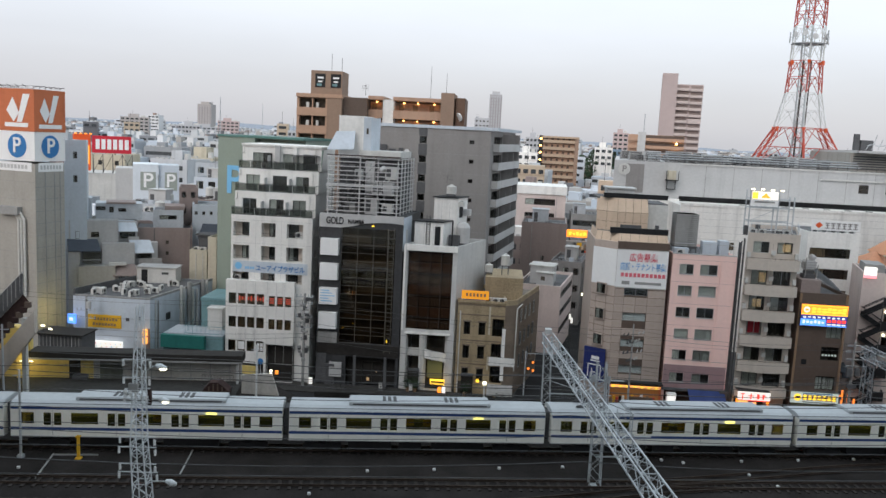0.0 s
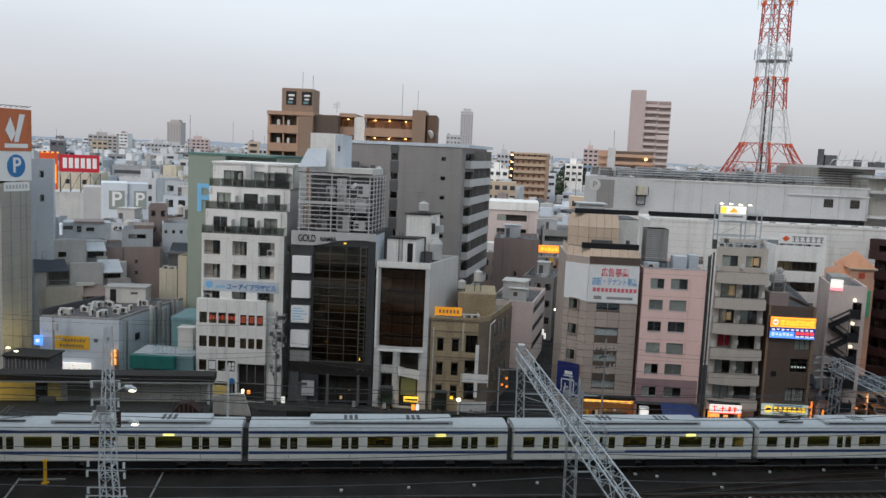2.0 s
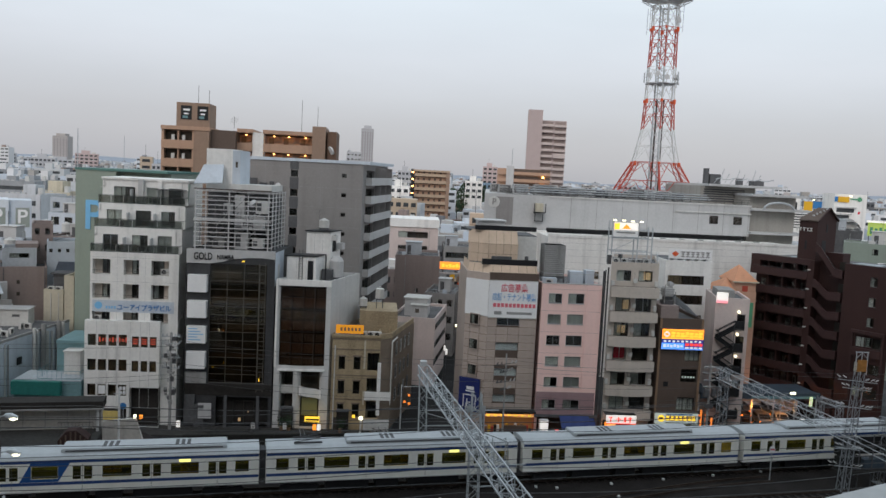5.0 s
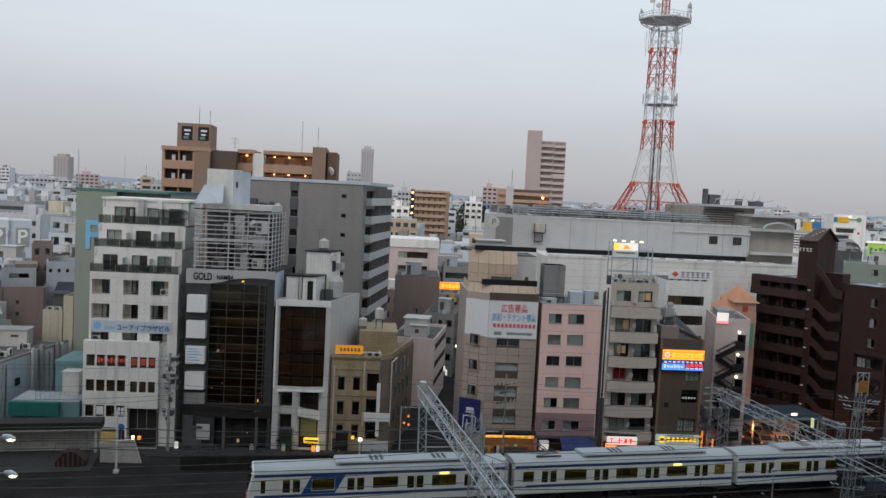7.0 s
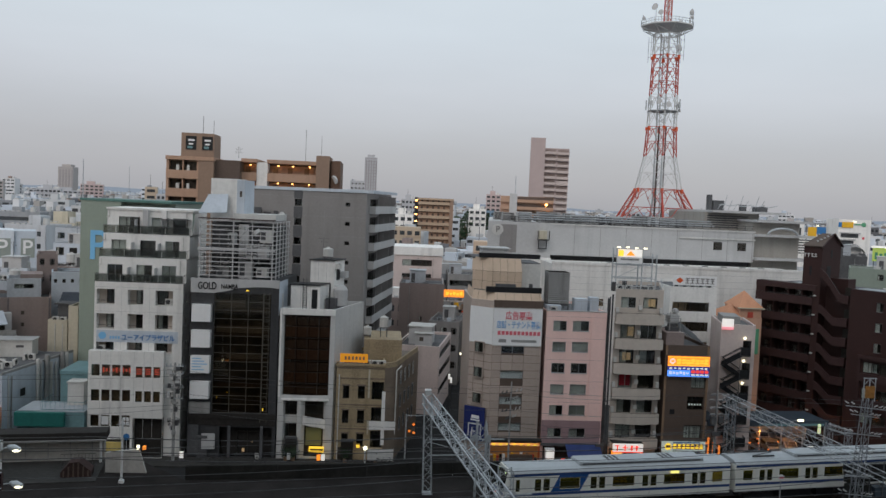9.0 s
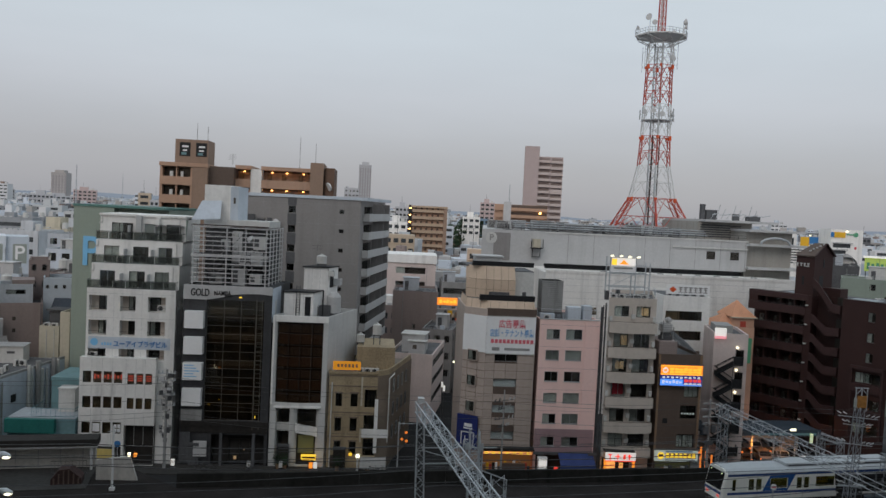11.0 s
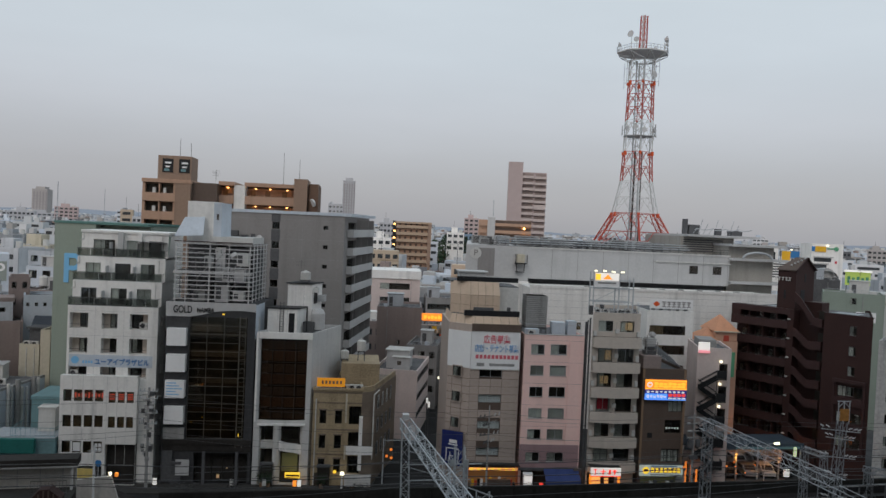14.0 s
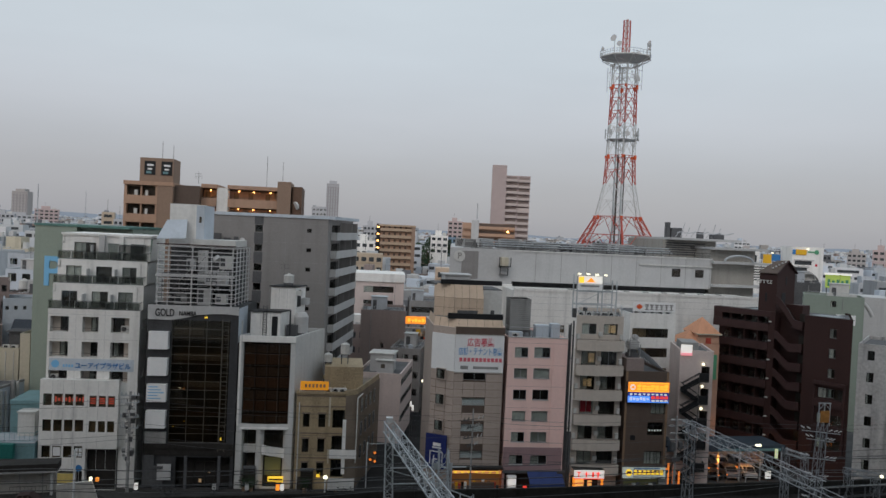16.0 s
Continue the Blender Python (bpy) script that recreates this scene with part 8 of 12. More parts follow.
    # orange house with a pyramid roof
    ob = thing("house", "orange rendered tower house with a pyramid roof", "house", pose(48.7, 110.5, -1.25))
    hs = [(3.0, 4.4, 14.6, 16.2), (3.2, 3.9, 18.0, 18.9)]
    bm = bmesh.new()
    facade(bm, "S", 5.6, 5, 0, 17.6, hs[:1], 0.2, lo=0.0)
    box(bm, 2.4, 0.25, 17.6, 5.6, 5, 19.0)
    facade(bm, "W", 5.6, 5, 0, 17.6, [], 0.2)
    facade(bm, "E", 5.6, 5, 0, 17.6, [], 0.2)
    part("wall", bm, ORANGE_R, ob)
    window(ob, pose(3.0, 0.1, 14.6), 1.4, 1.6, 2, DFRAME, GLASS_D)
    boxes("small_window", RED_P, ob, (3.6, 0.2, 17.5, 4.4, 0.24, 18.4))
    bm = bmesh.new()
    for base, tip in ((((2.2, 0.0, 19.0), (5.8, 0.0, 19.0), (5.8, 5.2, 19.0), (2.2, 5.2, 19.0)), (4.0, 2.6, 21.2)), (((-0.2, -0.2, 17.6), (2.6, -0.2, 17.6), (2.6, 5.2, 17.6), (-0.2, 5.2, 17.6)), (2.2, 2.5, 19.3))):
        t_ = bm.verts.new(tip)
        b_ = [bm.verts.new(c) for c in base]
        for k in range(4):
            bm.faces.new((b_[k], b_[(k + 1) % 4], t_))
    part("roof", bm, MAT_TILEO, ob)
    boxes("eave", CREAM, ob, (2.1, -0.1, 18.85, 5.9, 0.2, 19.02))
    ob = thing("narrow_wall_sign", "orange lit wall panel in the gap beside the red block", "sign", pose(52.2, 109.5, 4.5))
    boxes("panel", MAT_ORANGEW, ob, (0, 0, 0, 0.8, 0.3, 9.5))
    boxes("green_panel", MAT_GREENS, ob, (0.0, -0.3, 7.0, 1.2, -0.05, 10.5))
    boxes("leg", DSTEEL, ob, (0.1, 0.05, -4.5, 0.25, 0.25, 0))


ROSE_L = mat("pale_rose_render", (0.62, 0.52, 0.49), vary=0.08, streak=0.15)
MAT_PINKL = glow("lit_pink", (1.0, 0.35, 0.40), 0.9)
MAT_TILEO = mat("orange_roof_tile", (0.60, 0.29, 0.17), 0.6, vary=0.12, grain=7)
MAT_ORANGEW = mat("orange_wall", (0.40, 0.13, 0.03), 0.6, vary=0.1)
MAT_GREENS = mat("green_board", (0.10, 0.32, 0.18), 0.6, vary=0.1)


def simple_block(name, label, category, x, y, W, D, H, wall, rz=0.0, floors=None, cols=3, ww=1.2, wh=1.1, z_low=3.0, group="", roof=None, kind="cols", face="S", curtain=0.3, z_top=None, rail=False, r=0.15, category_group=""):
    """A mid-distance building: body, roof, openings with windows in rows."""
    ob = thing(name, label, category, pose(x, y, 0, 0, 0, rz), group)
    floors = floors or max(1, int((H - z_low) / 3.0))
    pitch = (H - z_low) / floors
    hs = {"S": [], "E": [], "W": []}
    for f in face:
        L = W if f == "S" else D
        for k in range(floors):
            z = z_low + pitch * k + 0.8
            if kind == "band":
                hs[f].append((0.4, L - 0.4, z, z + wh))
            else:
                for c in range(cols):
                    u = L * (c + 0.5) / cols - ww / 2
                    hs[f].append((u, u + ww, z, z + wh))
    shell(ob, W, D, H, wall, hs["S"], hs["E"], hs["W"], r=r, rim=0.4, roof=roof)
    for f in face:
        for i, h in enumerate(hs[f]):
            window(ob, at_face(f, W, D, h[0], h[2], r - 0.09), h[1] - h[0], h[3] - h[2], max(2, int((h[1] - h[0]) / 1.2)) if kind == "band" else 2, DFRAME, curtain=curtain if (i * 5 + 2) % 3 else 0.0)
    if y > 125:
        roof_gear(ob, W, D, H - 0.4, int(abs(x * 13 + y * 7)))
    return ob


def roof_gear(ob, W, D, z, seed):
    """Stair room, handrail, pipes, vents and an aerial on a flat roof, as parts of the building."""
    rng = random.Random(seed)
    if W < 3.0 or D < 4.0:
        return
    sx, sy = rng.uniform(0.4, W * 0.45), D * rng.uniform(0.3, 0.5)
    sw, sd, sh = min(3.0, W * 0.4), min(2.6, D * 0.4), rng.uniform(1.9, 2.6)
    boxes("stair_room", rng.choice((OFFWHITE, LGREY, MAT_COOLW)), ob, (sx, sy, z, sx + sw, sy + sd, z + sh), (sx - 0.12, sy - 0.15, z + sh, sx + sw + 0.12, sy + sd + 0.1, z + sh + 0.12))
    boxes("stair_door", DGREY, ob, (sx + 0.3, sy - 0.03, z + 0.02, sx + 1.0, sy - 0.004, z + 1.8))
    bm = bmesh.new()
    for h in (0.55, 1.0):
        box(bm, 0.3, 0.35, z + h, W - 0.3, 0.39, z + h + 0.04)
        box(bm, W - 0.34, 0.39, z + h, W - 0.3, D - 0.4, z + h + 0.04)
    for k in range(int(W / 1.1) + 1):
        box(bm, 0.3 + 1.1 * k, 0.35, z, 0.34 + 1.1 * k, 0.39, z + 1.0)
    part("handrail", bm, rng.choice((STEEL, DSTEEL, ALU)), ob)
    for k in range(rng.randint(2, 4)):
        x, y = rng.uniform(0.6, W - 1.2), rng.uniform(0.6, D * 0.3)
        h = rng.uniform(0.4, 1.1)
        boxes("roof_box", rng.choice((OFFWHITE, MGREY, DGREY, BLUEW)), ob, (x, y, z, x + rng.uniform(0.5, 1.3), y + 0.6, z + h))
    bm = bmesh.new()
    px = sx + sw * 0.5
    beam(bm, (px, sy + 0.5, z + sh), (px, sy + 0.5, z + sh + 2.4), 0.03)
    for k in range(4):
        beam(bm, (px - 0.5, sy + 0.5, z + sh + 1.6 + 0.22 * k), (px + 0.5, sy + 0.5, z + sh + 1.6 + 0.22 * k), 0.015)
    part("aerial", bm, DSTEEL, ob)
    bm = bmesh.new()
    x = rng.uniform(0.3, W - 0.3)
    beam(bm, (x, -0.06, 0.5), (x, -0.06, z), 0.05, 6)
    part("rain_pipe", bm, rng.choice((OFFWHITE, MGREY)), ob)


def roof_clutter(x0, x1, y0, y1, z, n, seed):
    rng = random.Random(seed)
    for k in range(n):
        x, y = rng.uniform(x0, x1), rng.uniform(y0, y1)
        if k % 4 == 3:
            water_tank(x, y, z, rng.uniform(0.5, 0.8), rng.uniform(0.9, 1.4), rng.uniform(0.4, 1.0))
        else:
            air_unit(x, y, z, rng.choice((0, 0, 90)))


def terraced_house():
    """Pale house stepping down in terraces, with sloping sheet roofs over its balconies."""
    ob = thing("terraced_house", "pale stepped house with sloping sheet roofs and terraces", "house", pose(-58.7, 106.9, 0, 0, 0, 26))
    k, top = 0.028, 20.53

    def block(nm, m, u0, v0, u1, v1, y0, y1):
        return boxes(nm, m, ob, (u0 * k, y0, top - v1 * k, u1 * k, y1, top - v0 * k))

    def ground_block(nm, m, u0, v0, u1, y0, y1):
        return boxes(nm, m, ob, (u0 * k, y0, 0.0, u1 * k, y1, top - v0 * k))

    def shed(m, u0, v0, u1, v1, y0, y1):
        bm = bmesh.new()
        z0, z1 = top - v0 * k, top - v1 * k
        a = [bm.verts.new(c) for c in ((u0 * k, y1, z0), (u1 * k - 0.5, y1, z0), (u1 * k, y0, z1), (u0 * k + 0.2, y0, z1))]
        b = [bm.verts.new((v.co.x, v.co.y, v.co.z - 0.1)) for v in a]
        bm.faces.new(a)
        bm.faces.new(b[::-1])
        for i in range(4):
            bm.faces.new((a[i], a[(i + 1) % 4], b[(i + 1) % 4], b[i]))
        part("shed_roof", bm, m, ob)

    def opening(u0, v0, u1, v1, y, leaves=2):
        w_ = window(ob, pose(u0 * k, y - 0.08, top - v1 * k), (u1 - u0) * k, (v1 - v0) * k, leaves, DFRAME, GLASS)
        boxes("dark_room", CORE, w_, (0.02, 0.072, 0.02, (u1 - u0) * k - 0.02, 0.079, (v1 - v0) * k - 0.02))
    ground_block("wall", MAT_PALEH, 30, 140, 255, 0.0, 6.0)
    ground_block("east_wall", MAT_PALEH, 255, 150, 345, 1.6, 6.0)
    ground_block("lower_wall", MAT_PALEH, 180, 250, 330, -0.8, 0.0)
    ground_block("lower_east_wall", MAT_PALEH, 330, 252, 440, 0.4, 1.6)
    ground_block("front_wall", MAT_SAND, 75, 355, 240, -2.4, -0.8)
    ground_block("front_return", MAT_SAND, 240, 380, 350, -1.4, -0.8)
    ground_block("east_terrace", MAT_PALEH, 350, 350, 460, -1.6, 0.4)
    for u, v, u1, v1 in ((60, 195, 97, 230), (130, 197, 166, 222)):
        opening(u, v, u1, v1, 0.0)
    opening(262, 192, 335, 236, 1.6, 3)
    opening(338, 292, 412, 334, 0.4, 3)
    opening(380, 388, 450, 440, -1.6, 3)
    opening(255, 408, 335, 480, -1.4, 3)
    shed(BLUEW, 238, 145, 348, 195, 0.5, 1.9)
    shed(BLUEW, 305, 240, 422, 297, -0.8, 0.7)
    shed(ROSE, 222, 352, 348, 402, -2.5, -1.2)
    block("terrace_wall", MAT_PALEH, 300, 225, 352, 250, 0.9, 1.0)
    block("terrace_wall", MGREY, 350, 322, 455, 350, -1.7, -1.55)
    # small slate-roofed room with a railing on the terrace
    shed(MAT_SLATER, 22, 232, 176, 282, -1.9, 0.0)
    ground_block("room_wall", MAT_PALEH, 28, 282, 80, -1.6, -0.8)
    opening(88, 285, 175, 350, -0.8, 4)
    railing(ob, 85 * k, 188 * k, -2.2, top - 355 * k, 0.9, 0.0, STEEL, "terrace_railing", 0.22)
    block("terrace_units", OFFWHITE, 210, 340, 290, 354, -2.0, -1.4)
    # top storey, set back
    block("top_storey", MAT_COOLW, 150, 62, 370, 142, 2.2, 6.0)
    block("top_slab", ROSE, 200, 56, 340, 64, 2.0, 6.0)
    for u, v, u1, v1 in ((152, 78, 196, 96), (214, 80, 234, 108), (256, 86, 292, 104)):
        opening(u, v, u1, v1, 2.2, 1)
    railing(ob, 130 * k, 282 * k, 0.2, top - 140 * k, 0.7, 0.0, STEEL, "roof_railing", 0.2)
    block("stair_box", MAT_COOLW, 40, 38, 132, 140, 2.6, 6.0)


MAT_PALEH = mat("pale_house_render", (0.43, 0.425, 0.425), 0.7, vary=0.08, streak=0.2)
MAT_SAND = mat("sand_render", (0.38, 0.36, 0.325), 0.7, vary=0.08, streak=0.2)
MAT_SLATER = mat("slate_roof", (0.06, 0.07, 0.09), 0.6, vary=0.15, streak=0.1)


def left_quarter():
    # sage-green parking tower with a pale blue letter
    ob = thing("parking_tower", "sage green parking tower with light blue letter", "building", pose(-38.7, 111.3, 0, 0, 0, -12))
    boxes("wall", GREEN, ob, (0, 0, 0, 5.6, 10, 28.9))
    boxes("side_wing", GREEN, ob, (5.6, 1.2, 0, 12.5, 10, 28.9))
    boxes("louvre", MOSS, ob, (8.0, 1.16, 26.2, 12.4, 1.19, 28.2), *[])
    boxes("coping", MAT_TEALD, ob, (-0.1, -0.1, 28.9, 12.6, 10.1, 29.2))
    lettering("P", 5.4, SIGN_LB, ob, on_front(2.55, -0.08, 22.9))
    # advertising tower with red-brown top and round parking signs
    ob = thing("advert_tower", "beige tower with rust-red sign top and round parking signs", "building", pose(-63.3, 98.8, 0, 0, 0, -15))
    W, D = 7.0, 4.7
    boxes("shaft", MAT_STONE, ob, (0, 0, 0, W, D, 24.6))
    boxes("white_band", SIGN_W, ob, (-0.1, -0.1, 24.9, W + 0.1, D + 0.1, 28.5))
    boxes("red_band", ORANGE_S, ob, (-0.15, -0.15, 28.5, W + 0.15, D + 0.15, 33.6))
    boxes("name_strip", SIGN_W, ob, (1.0, -0.05, 23.6, W - 0.5, -0.001, 24.7), (W + 0.001, 0.5, 23.6, W + 0.05, D - 0.2, 24.7))
    boxes("strip_writing", LGREY, ob, *[(1.6 + 0.55 * k, -0.07, 23.9, 2.0 + 0.55 * k, -0.051, 24.4) for k in range(8)], *[(W + 0.051, 0.8 + 0.5 * k, 23.9, W + 0.07, 1.1 + 0.5 * k, 24.4) for k in range(7)])
    boxes("joint", MGREY, ob, *[(0, -0.012, 2.5 + 2.2 * k, W, -0.001, 2.54 + 2.2 * k) for k in range(10)], (W + 0.001, 1.5, 0.5, W + 0.05, 1.62, 23.5), (W + 0.001, 3.0, 0.5, W + 0.05, 3.15, 23.5), (W + 0.001, 3.9, 0.5, W + 0.05, 4.05, 23.5))
    for k in range(14):
        boxes("course", MGREY, ob, (W + 0.001, 0, 2.2 + 1.5 * k, W + 0.02, D, 2.28 + 1.5 * k))
    # pale risers and a duct box on the front
    for x in (4.55, 5.0, 5.45):
        bm = bmesh.new()
        beam(bm, (x, -0.3, 8.0), (x, -0.3, 17.6), 0.16, 8)
        beam(bm, (x, -0.3, 17.6), (x - 0.7, -0.3, 18.6), 0.16, 8)
        part("riser", bm, OFFWHITE, ob)
    boxes("duct_box", MGREY, ob, (1.6, -0.8, 18.2, 4.9, -0.001, 19.2))
    bm = bmesh.new()
    beam(bm, (4.4, -0.16, 26.7), (4.4, -0.11, 26.7), 1.45, 28)
    beam(bm, (W + 0.11, 2.35, 26.7), (W + 0.16, 2.35, 26.7), 1.4, 28)
    part("round_sign", bm, SIGN_B, ob)
    lettering("P", 2.6, SIGN_W, ob, on_front(4.4, -0.2, 26.7))
    lettering("P", 2.6, SIGN_W, ob, on_east(W + 0.2, 2.35, 26.7))
    bm = bmesh.new()
    for pts in ([(2.9, 31.0), (3.9, 32.6), (4.9, 30.7), (4.0, 29.6)], [(4.5, 29.6), (5.3, 29.6), (6.6, 33.0), (5.5, 33.0)]):
        bm.faces.new([bm.verts.new((x, -0.19, z)) for x, z in pts])
    for pts in ([(0.7, 31.0), (1.5, 32.6), (2.3, 30.7), (1.6, 29.6)], [(2.0, 29.6), (2.7, 29.6), (3.8, 33.0), (2.9, 33.0)]):
        bm.faces.new([bm.verts.new((W + 0.19, y, z)) for y, z in pts])
    part("emblem", bm, SIGN_W, ob)
    boxes("name_bar", SIGN_W, ob, (2.6, -0.19, 29.0, 6.2, -0.155, 29.5), (W + 0.155, 0.6, 28.9, W + 0.19, 4.2, 29.4))
    railing(ob, 0, W, 0, 33.6, 0.4, D, DSTEEL, "roof_railing", 0.8)
    bm = bmesh.new()
    for k in range(6):
        beam(bm, (1.2 * k, -0.1, 33.8), (1.2 * k + 0.2, -0.9, 34.1), 0.04)
        beam(bm, (W, 0.8 * k, 33.8), (W + 0.9, 0.8 * k, 34.0), 0.04)
    part("lamp_arm", bm, DSTEEL, ob)
    # pale narrow tower and grey flats behind it
    simple_block("flats", "pale blue narrow flats with small windows", "building", -58.4, 107.1, 2.8, 2.6, 27.4, BLUEW, 22, 2, 1, 0.5, 0.9, 21)
    terraced_house()
    # brown blank warehouse with a small flat on its roof
    ob = simple_block("warehouse", "brown-grey blank warehouse with small windows", "building", -51.4, 113.2, 7.9, 9, 15.3, ROSE, 22, 1, 1, 0.1, 0.1, 5.0, curtain=0.0)
    boxes("small_window", CORE, ob, (4.2, -0.03, 13.0, 4.6, -0.005, 13.5), (4.2, -0.03, 11.4, 4.6, -0.005, 11.9))
    boxes("rain_pipe", DGREY, ob, (2.6, -0.1, 3, 2.7, -0.01, 15.2), (7.6, -0.1, 3, 7.7, -0.01, 15.2))
    rh = simple_block("roof_house", "grey rooftop flat with a ribbon window", "house", -49.7, 115.5, 4.2, 5, 17.7, MAT_COOLW, 22, 1, 1, 2.4, 0.6, 15.6, curtain=0.5)
    boxes("roof_slab", ROSE, rh, (1.6, 0.4, 17.7, 4.4, 5, 18.3))
    simple_block("house", "long pale blue house with round windows", "house", -45.2, 119.0, 5.4, 6, 18.5, BLUEW, 20, 1, 5, 0.4, 0.5, 16.2, curtain=0.0)
    simple_block("flats", "brown-grey narrow flats with dark windows", "building", -48.4, 122.0, 2.7, 6, 20.7, ROSE, 20, 2, 2, 0.6, 0.9, 16.0, curtain=0.0)
    ch = simple_block("house", "cream plastered house with roof units above the shop roof", "house", -42.9, 112.0, 2.5, 5, 12.8, CREAM, 0, 1, 1, 0.1, 0.1, 3.0)
    boxes("roof_shed", DGREY, ch, (0.3, 2.6, 12.4, 2.3, 4.6, 14.6), (0.0, 2.2, 14.6, 2.5, 4.9, 14.8))
    boxes("rain_pipe", OFFWHITE, ch, (0.9, -0.1, 3, 0.98, -0.01, 12.4), (1.9, -0.1, 3, 1.96, -0.01, 12.4))
    simple_block("house", "tall cream plastered house end", "house", -40.35, 112.2, 1.25, 5, 14.7, CREAM, 0, 1, 1, 0.1, 0.1, 3.0)
    sh = thing("house", "grey house with a dark slate pitched roof", "house", pose(-43.4, 117.2, 0, 0, 0, 4))
    boxes("wall", MAT_PALEH, sh, (0, 0, 0, 4.2, 4.0, 14.0))
    bm = bmesh.new()
    for q in (((-0.2, -0.3, 13.9), (4.4, -0.3, 13.9), (4.4, 2.2, 15.7), (-0.2, 2.2, 15.7)), ((-0.2, 4.3, 13.9), (4.4, 4.3, 13.9), (4.4, 2.2, 15.7), (-0.2, 2.2, 15.7)), ((-0.2, -0.3, 13.75), (4.4, -0.3, 13.75), (4.4, -0.3, 13.9), (-0.2, -0.3, 13.9))):
        bm.faces.new([bm.verts.new(c) for c in q])
    for x in (-0.2, 4.4):
        bm.faces.new([bm.verts.new(c) for c in ((x, -0.3, 13.75), (x, 4.3, 13.75), (x, 2.2, 15.7))])
    rf_ = part("roof", bm, MAT_SLATER, sh)
    for k in range(11):
        bm = bmesh.new()
        beam(bm, (0.0 + 0.42 * k, -0.3, 13.93), (0.0 + 0.42 * k, 2.2, 15.73), 0.035)
        part("roof_batten", bm, MAT_SLATER, rf_)
    boxes("window", CORE, sh, (0.8, -0.03, 12.0, 1.9, -0.002, 13.0))
    air_unit(-42.2, 112.9, 12.4, 0)
    air_unit(-41.2, 112.8, 12.4, 0)
    simple_block("flats", "white flats with strip windows", "building", -62, 131, 9.5, 8, 17.0, MAT_COOLW, -4, 4, 4, 1.2, 1.1, 4)
    simple_block("flats", "white low block with black windows", "building", -58.0, 122.5, 6.4, 6, 16.6, MAT_COOLW, -4, 4, 4, 1.0, 1.0, 4)
    simple_block("flats", "grey-brown flats stepping up", "building", -52.0, 137, 7.5, 8, 17.6, ROSE, -4, 5, 3, 1.3, 1.2, 3)
    simple_block("flats", "pale blue-white apartment block with open galleries", "building", -57.5, 152, 12, 9, 20.4, BLUEW, -5, 6, 5, 1.4, 1.4, 3)
    simple_block("flats", "white stepped apartment block", "building", -70, 186, 16, 10, 21.5, MAT_COOLW, -5, 6, 6, 1.5, 1.3, 3)
    roof_clutter(-50.5, -45.5, 117, 122, 14.9, 6, 9)
    roof_clutter(-61, -53, 132, 138, 16.6, 4, 12)
    roof_clutter(-51.5, -46, 138.5, 144, 17.2, 5, 53)
    roof_clutter(-57, -52.5, 123.5, 128, 16.2, 5, 54)
    # pale parking tower with letter panels
    ob = thing("parking_tower", "pale parking tower with white letter on grey panels", "building", pose(-76.8, 168.3, 0, 0, 0, 24))
    boxes("body", LGREY, ob, (-3.4, 0.3, 0, 0.0, 9, 20.4))
    boxes("front", MAT_COOLP, ob, (0.0, -0.1, 0, 5.15, 9, 21.4))
    boxes("side", BLUEW, ob, (5.15, 0.4, 0, 9.3, 8, 21.3))
    boxes("panel", MAT_PANEL, ob, (1.5, -0.16, 15.9, 4.6, -0.11, 19.8), (6.4, 0.34, 15.9, 8.9, 0.39, 19.8))
    lettering("P", 4.3, SIGN_W, ob, on_front(3.0, -0.2, 17.9))
    lettering("P", 3.9, SIGN_W, ob, on_front(7.6, 0.3, 17.9))
    # red roof billboard on a steel frame
    ob = thing("roof_billboard", "red rooftop billboard with white bars on a steel frame", "billboard", pose(-101.2, 189.7, 0, 0, 0, 24))
    boxes("building", OFFWHITE, ob, (0.0, 1.0, 0, 14.5, 14, 17.4))
    boxes("red_board", SIGN_R, ob, (4.2, 0.0, 22.3, 13.0, 0.5, 26.4))
    boxes("white_bar", SIGN_W, ob, *[(5.0 + 1.3 * k, -0.06, 23.2, 5.9 + 1.3 * k, -0.001, 25.6) for k in range(6)])
    boxes("orange_board", MAT_REDO, ob, (0.0, 0.4, 18.0, 3.9, 0.8, 26.6))
    boxes("orange_lamp", LIT_O, ob, *[(0.4 + 1.1 * k, 0.0, 26.6, 0.9 + 1.1 * k, 0.4, 26.9) for k in range(4)], (3.0, 0.36, 19.5, 3.6, 0.399, 24))
    bm = bmesh.new()
    for k in range(5):
        beam(bm, (4.4 + 2.2 * k, 0.3, 17.4), (4.4 + 2.2 * k, 0.3, 22.0), 0.12)
        beam(bm, (4.4 + 2.2 * k, 0.3, 17.6), (6.6 + 2.2 * k if k < 4 else 11, 0.3, 22.0), 0.08)
        beam(bm, (4.4 + 2.2 * k, 4, 17.4), (4.4 + 2.2 * k, 0.4, 22.0), 0.1)
    part("frame", bm, DSTEEL, ob)
    # long flat-roofed building with rows of units
    ob = thing("shop_building", "white flat-roofed building with roof units and yellow signboard", "building", pose(-51.4, 96.0, 0))
    top = 8.8
    bm = bmesh.new()
    prism(bm, [(0, 0), (9.7, 0), (12.2, 15.0), (6.5, 15.0), (3.0, 10.4)], 0, top)
    part("wall", bm, BLUEW, ob)
    bm = bmesh.new()
    prism(bm, [(0.25, 0.25), (9.45, 0.25), (11.9, 14.8), (6.7, 14.8), (3.2, 10.2)], top, top + 0.02)
    part("roof", bm, ROOF, ob)
    bm = bmesh.new()
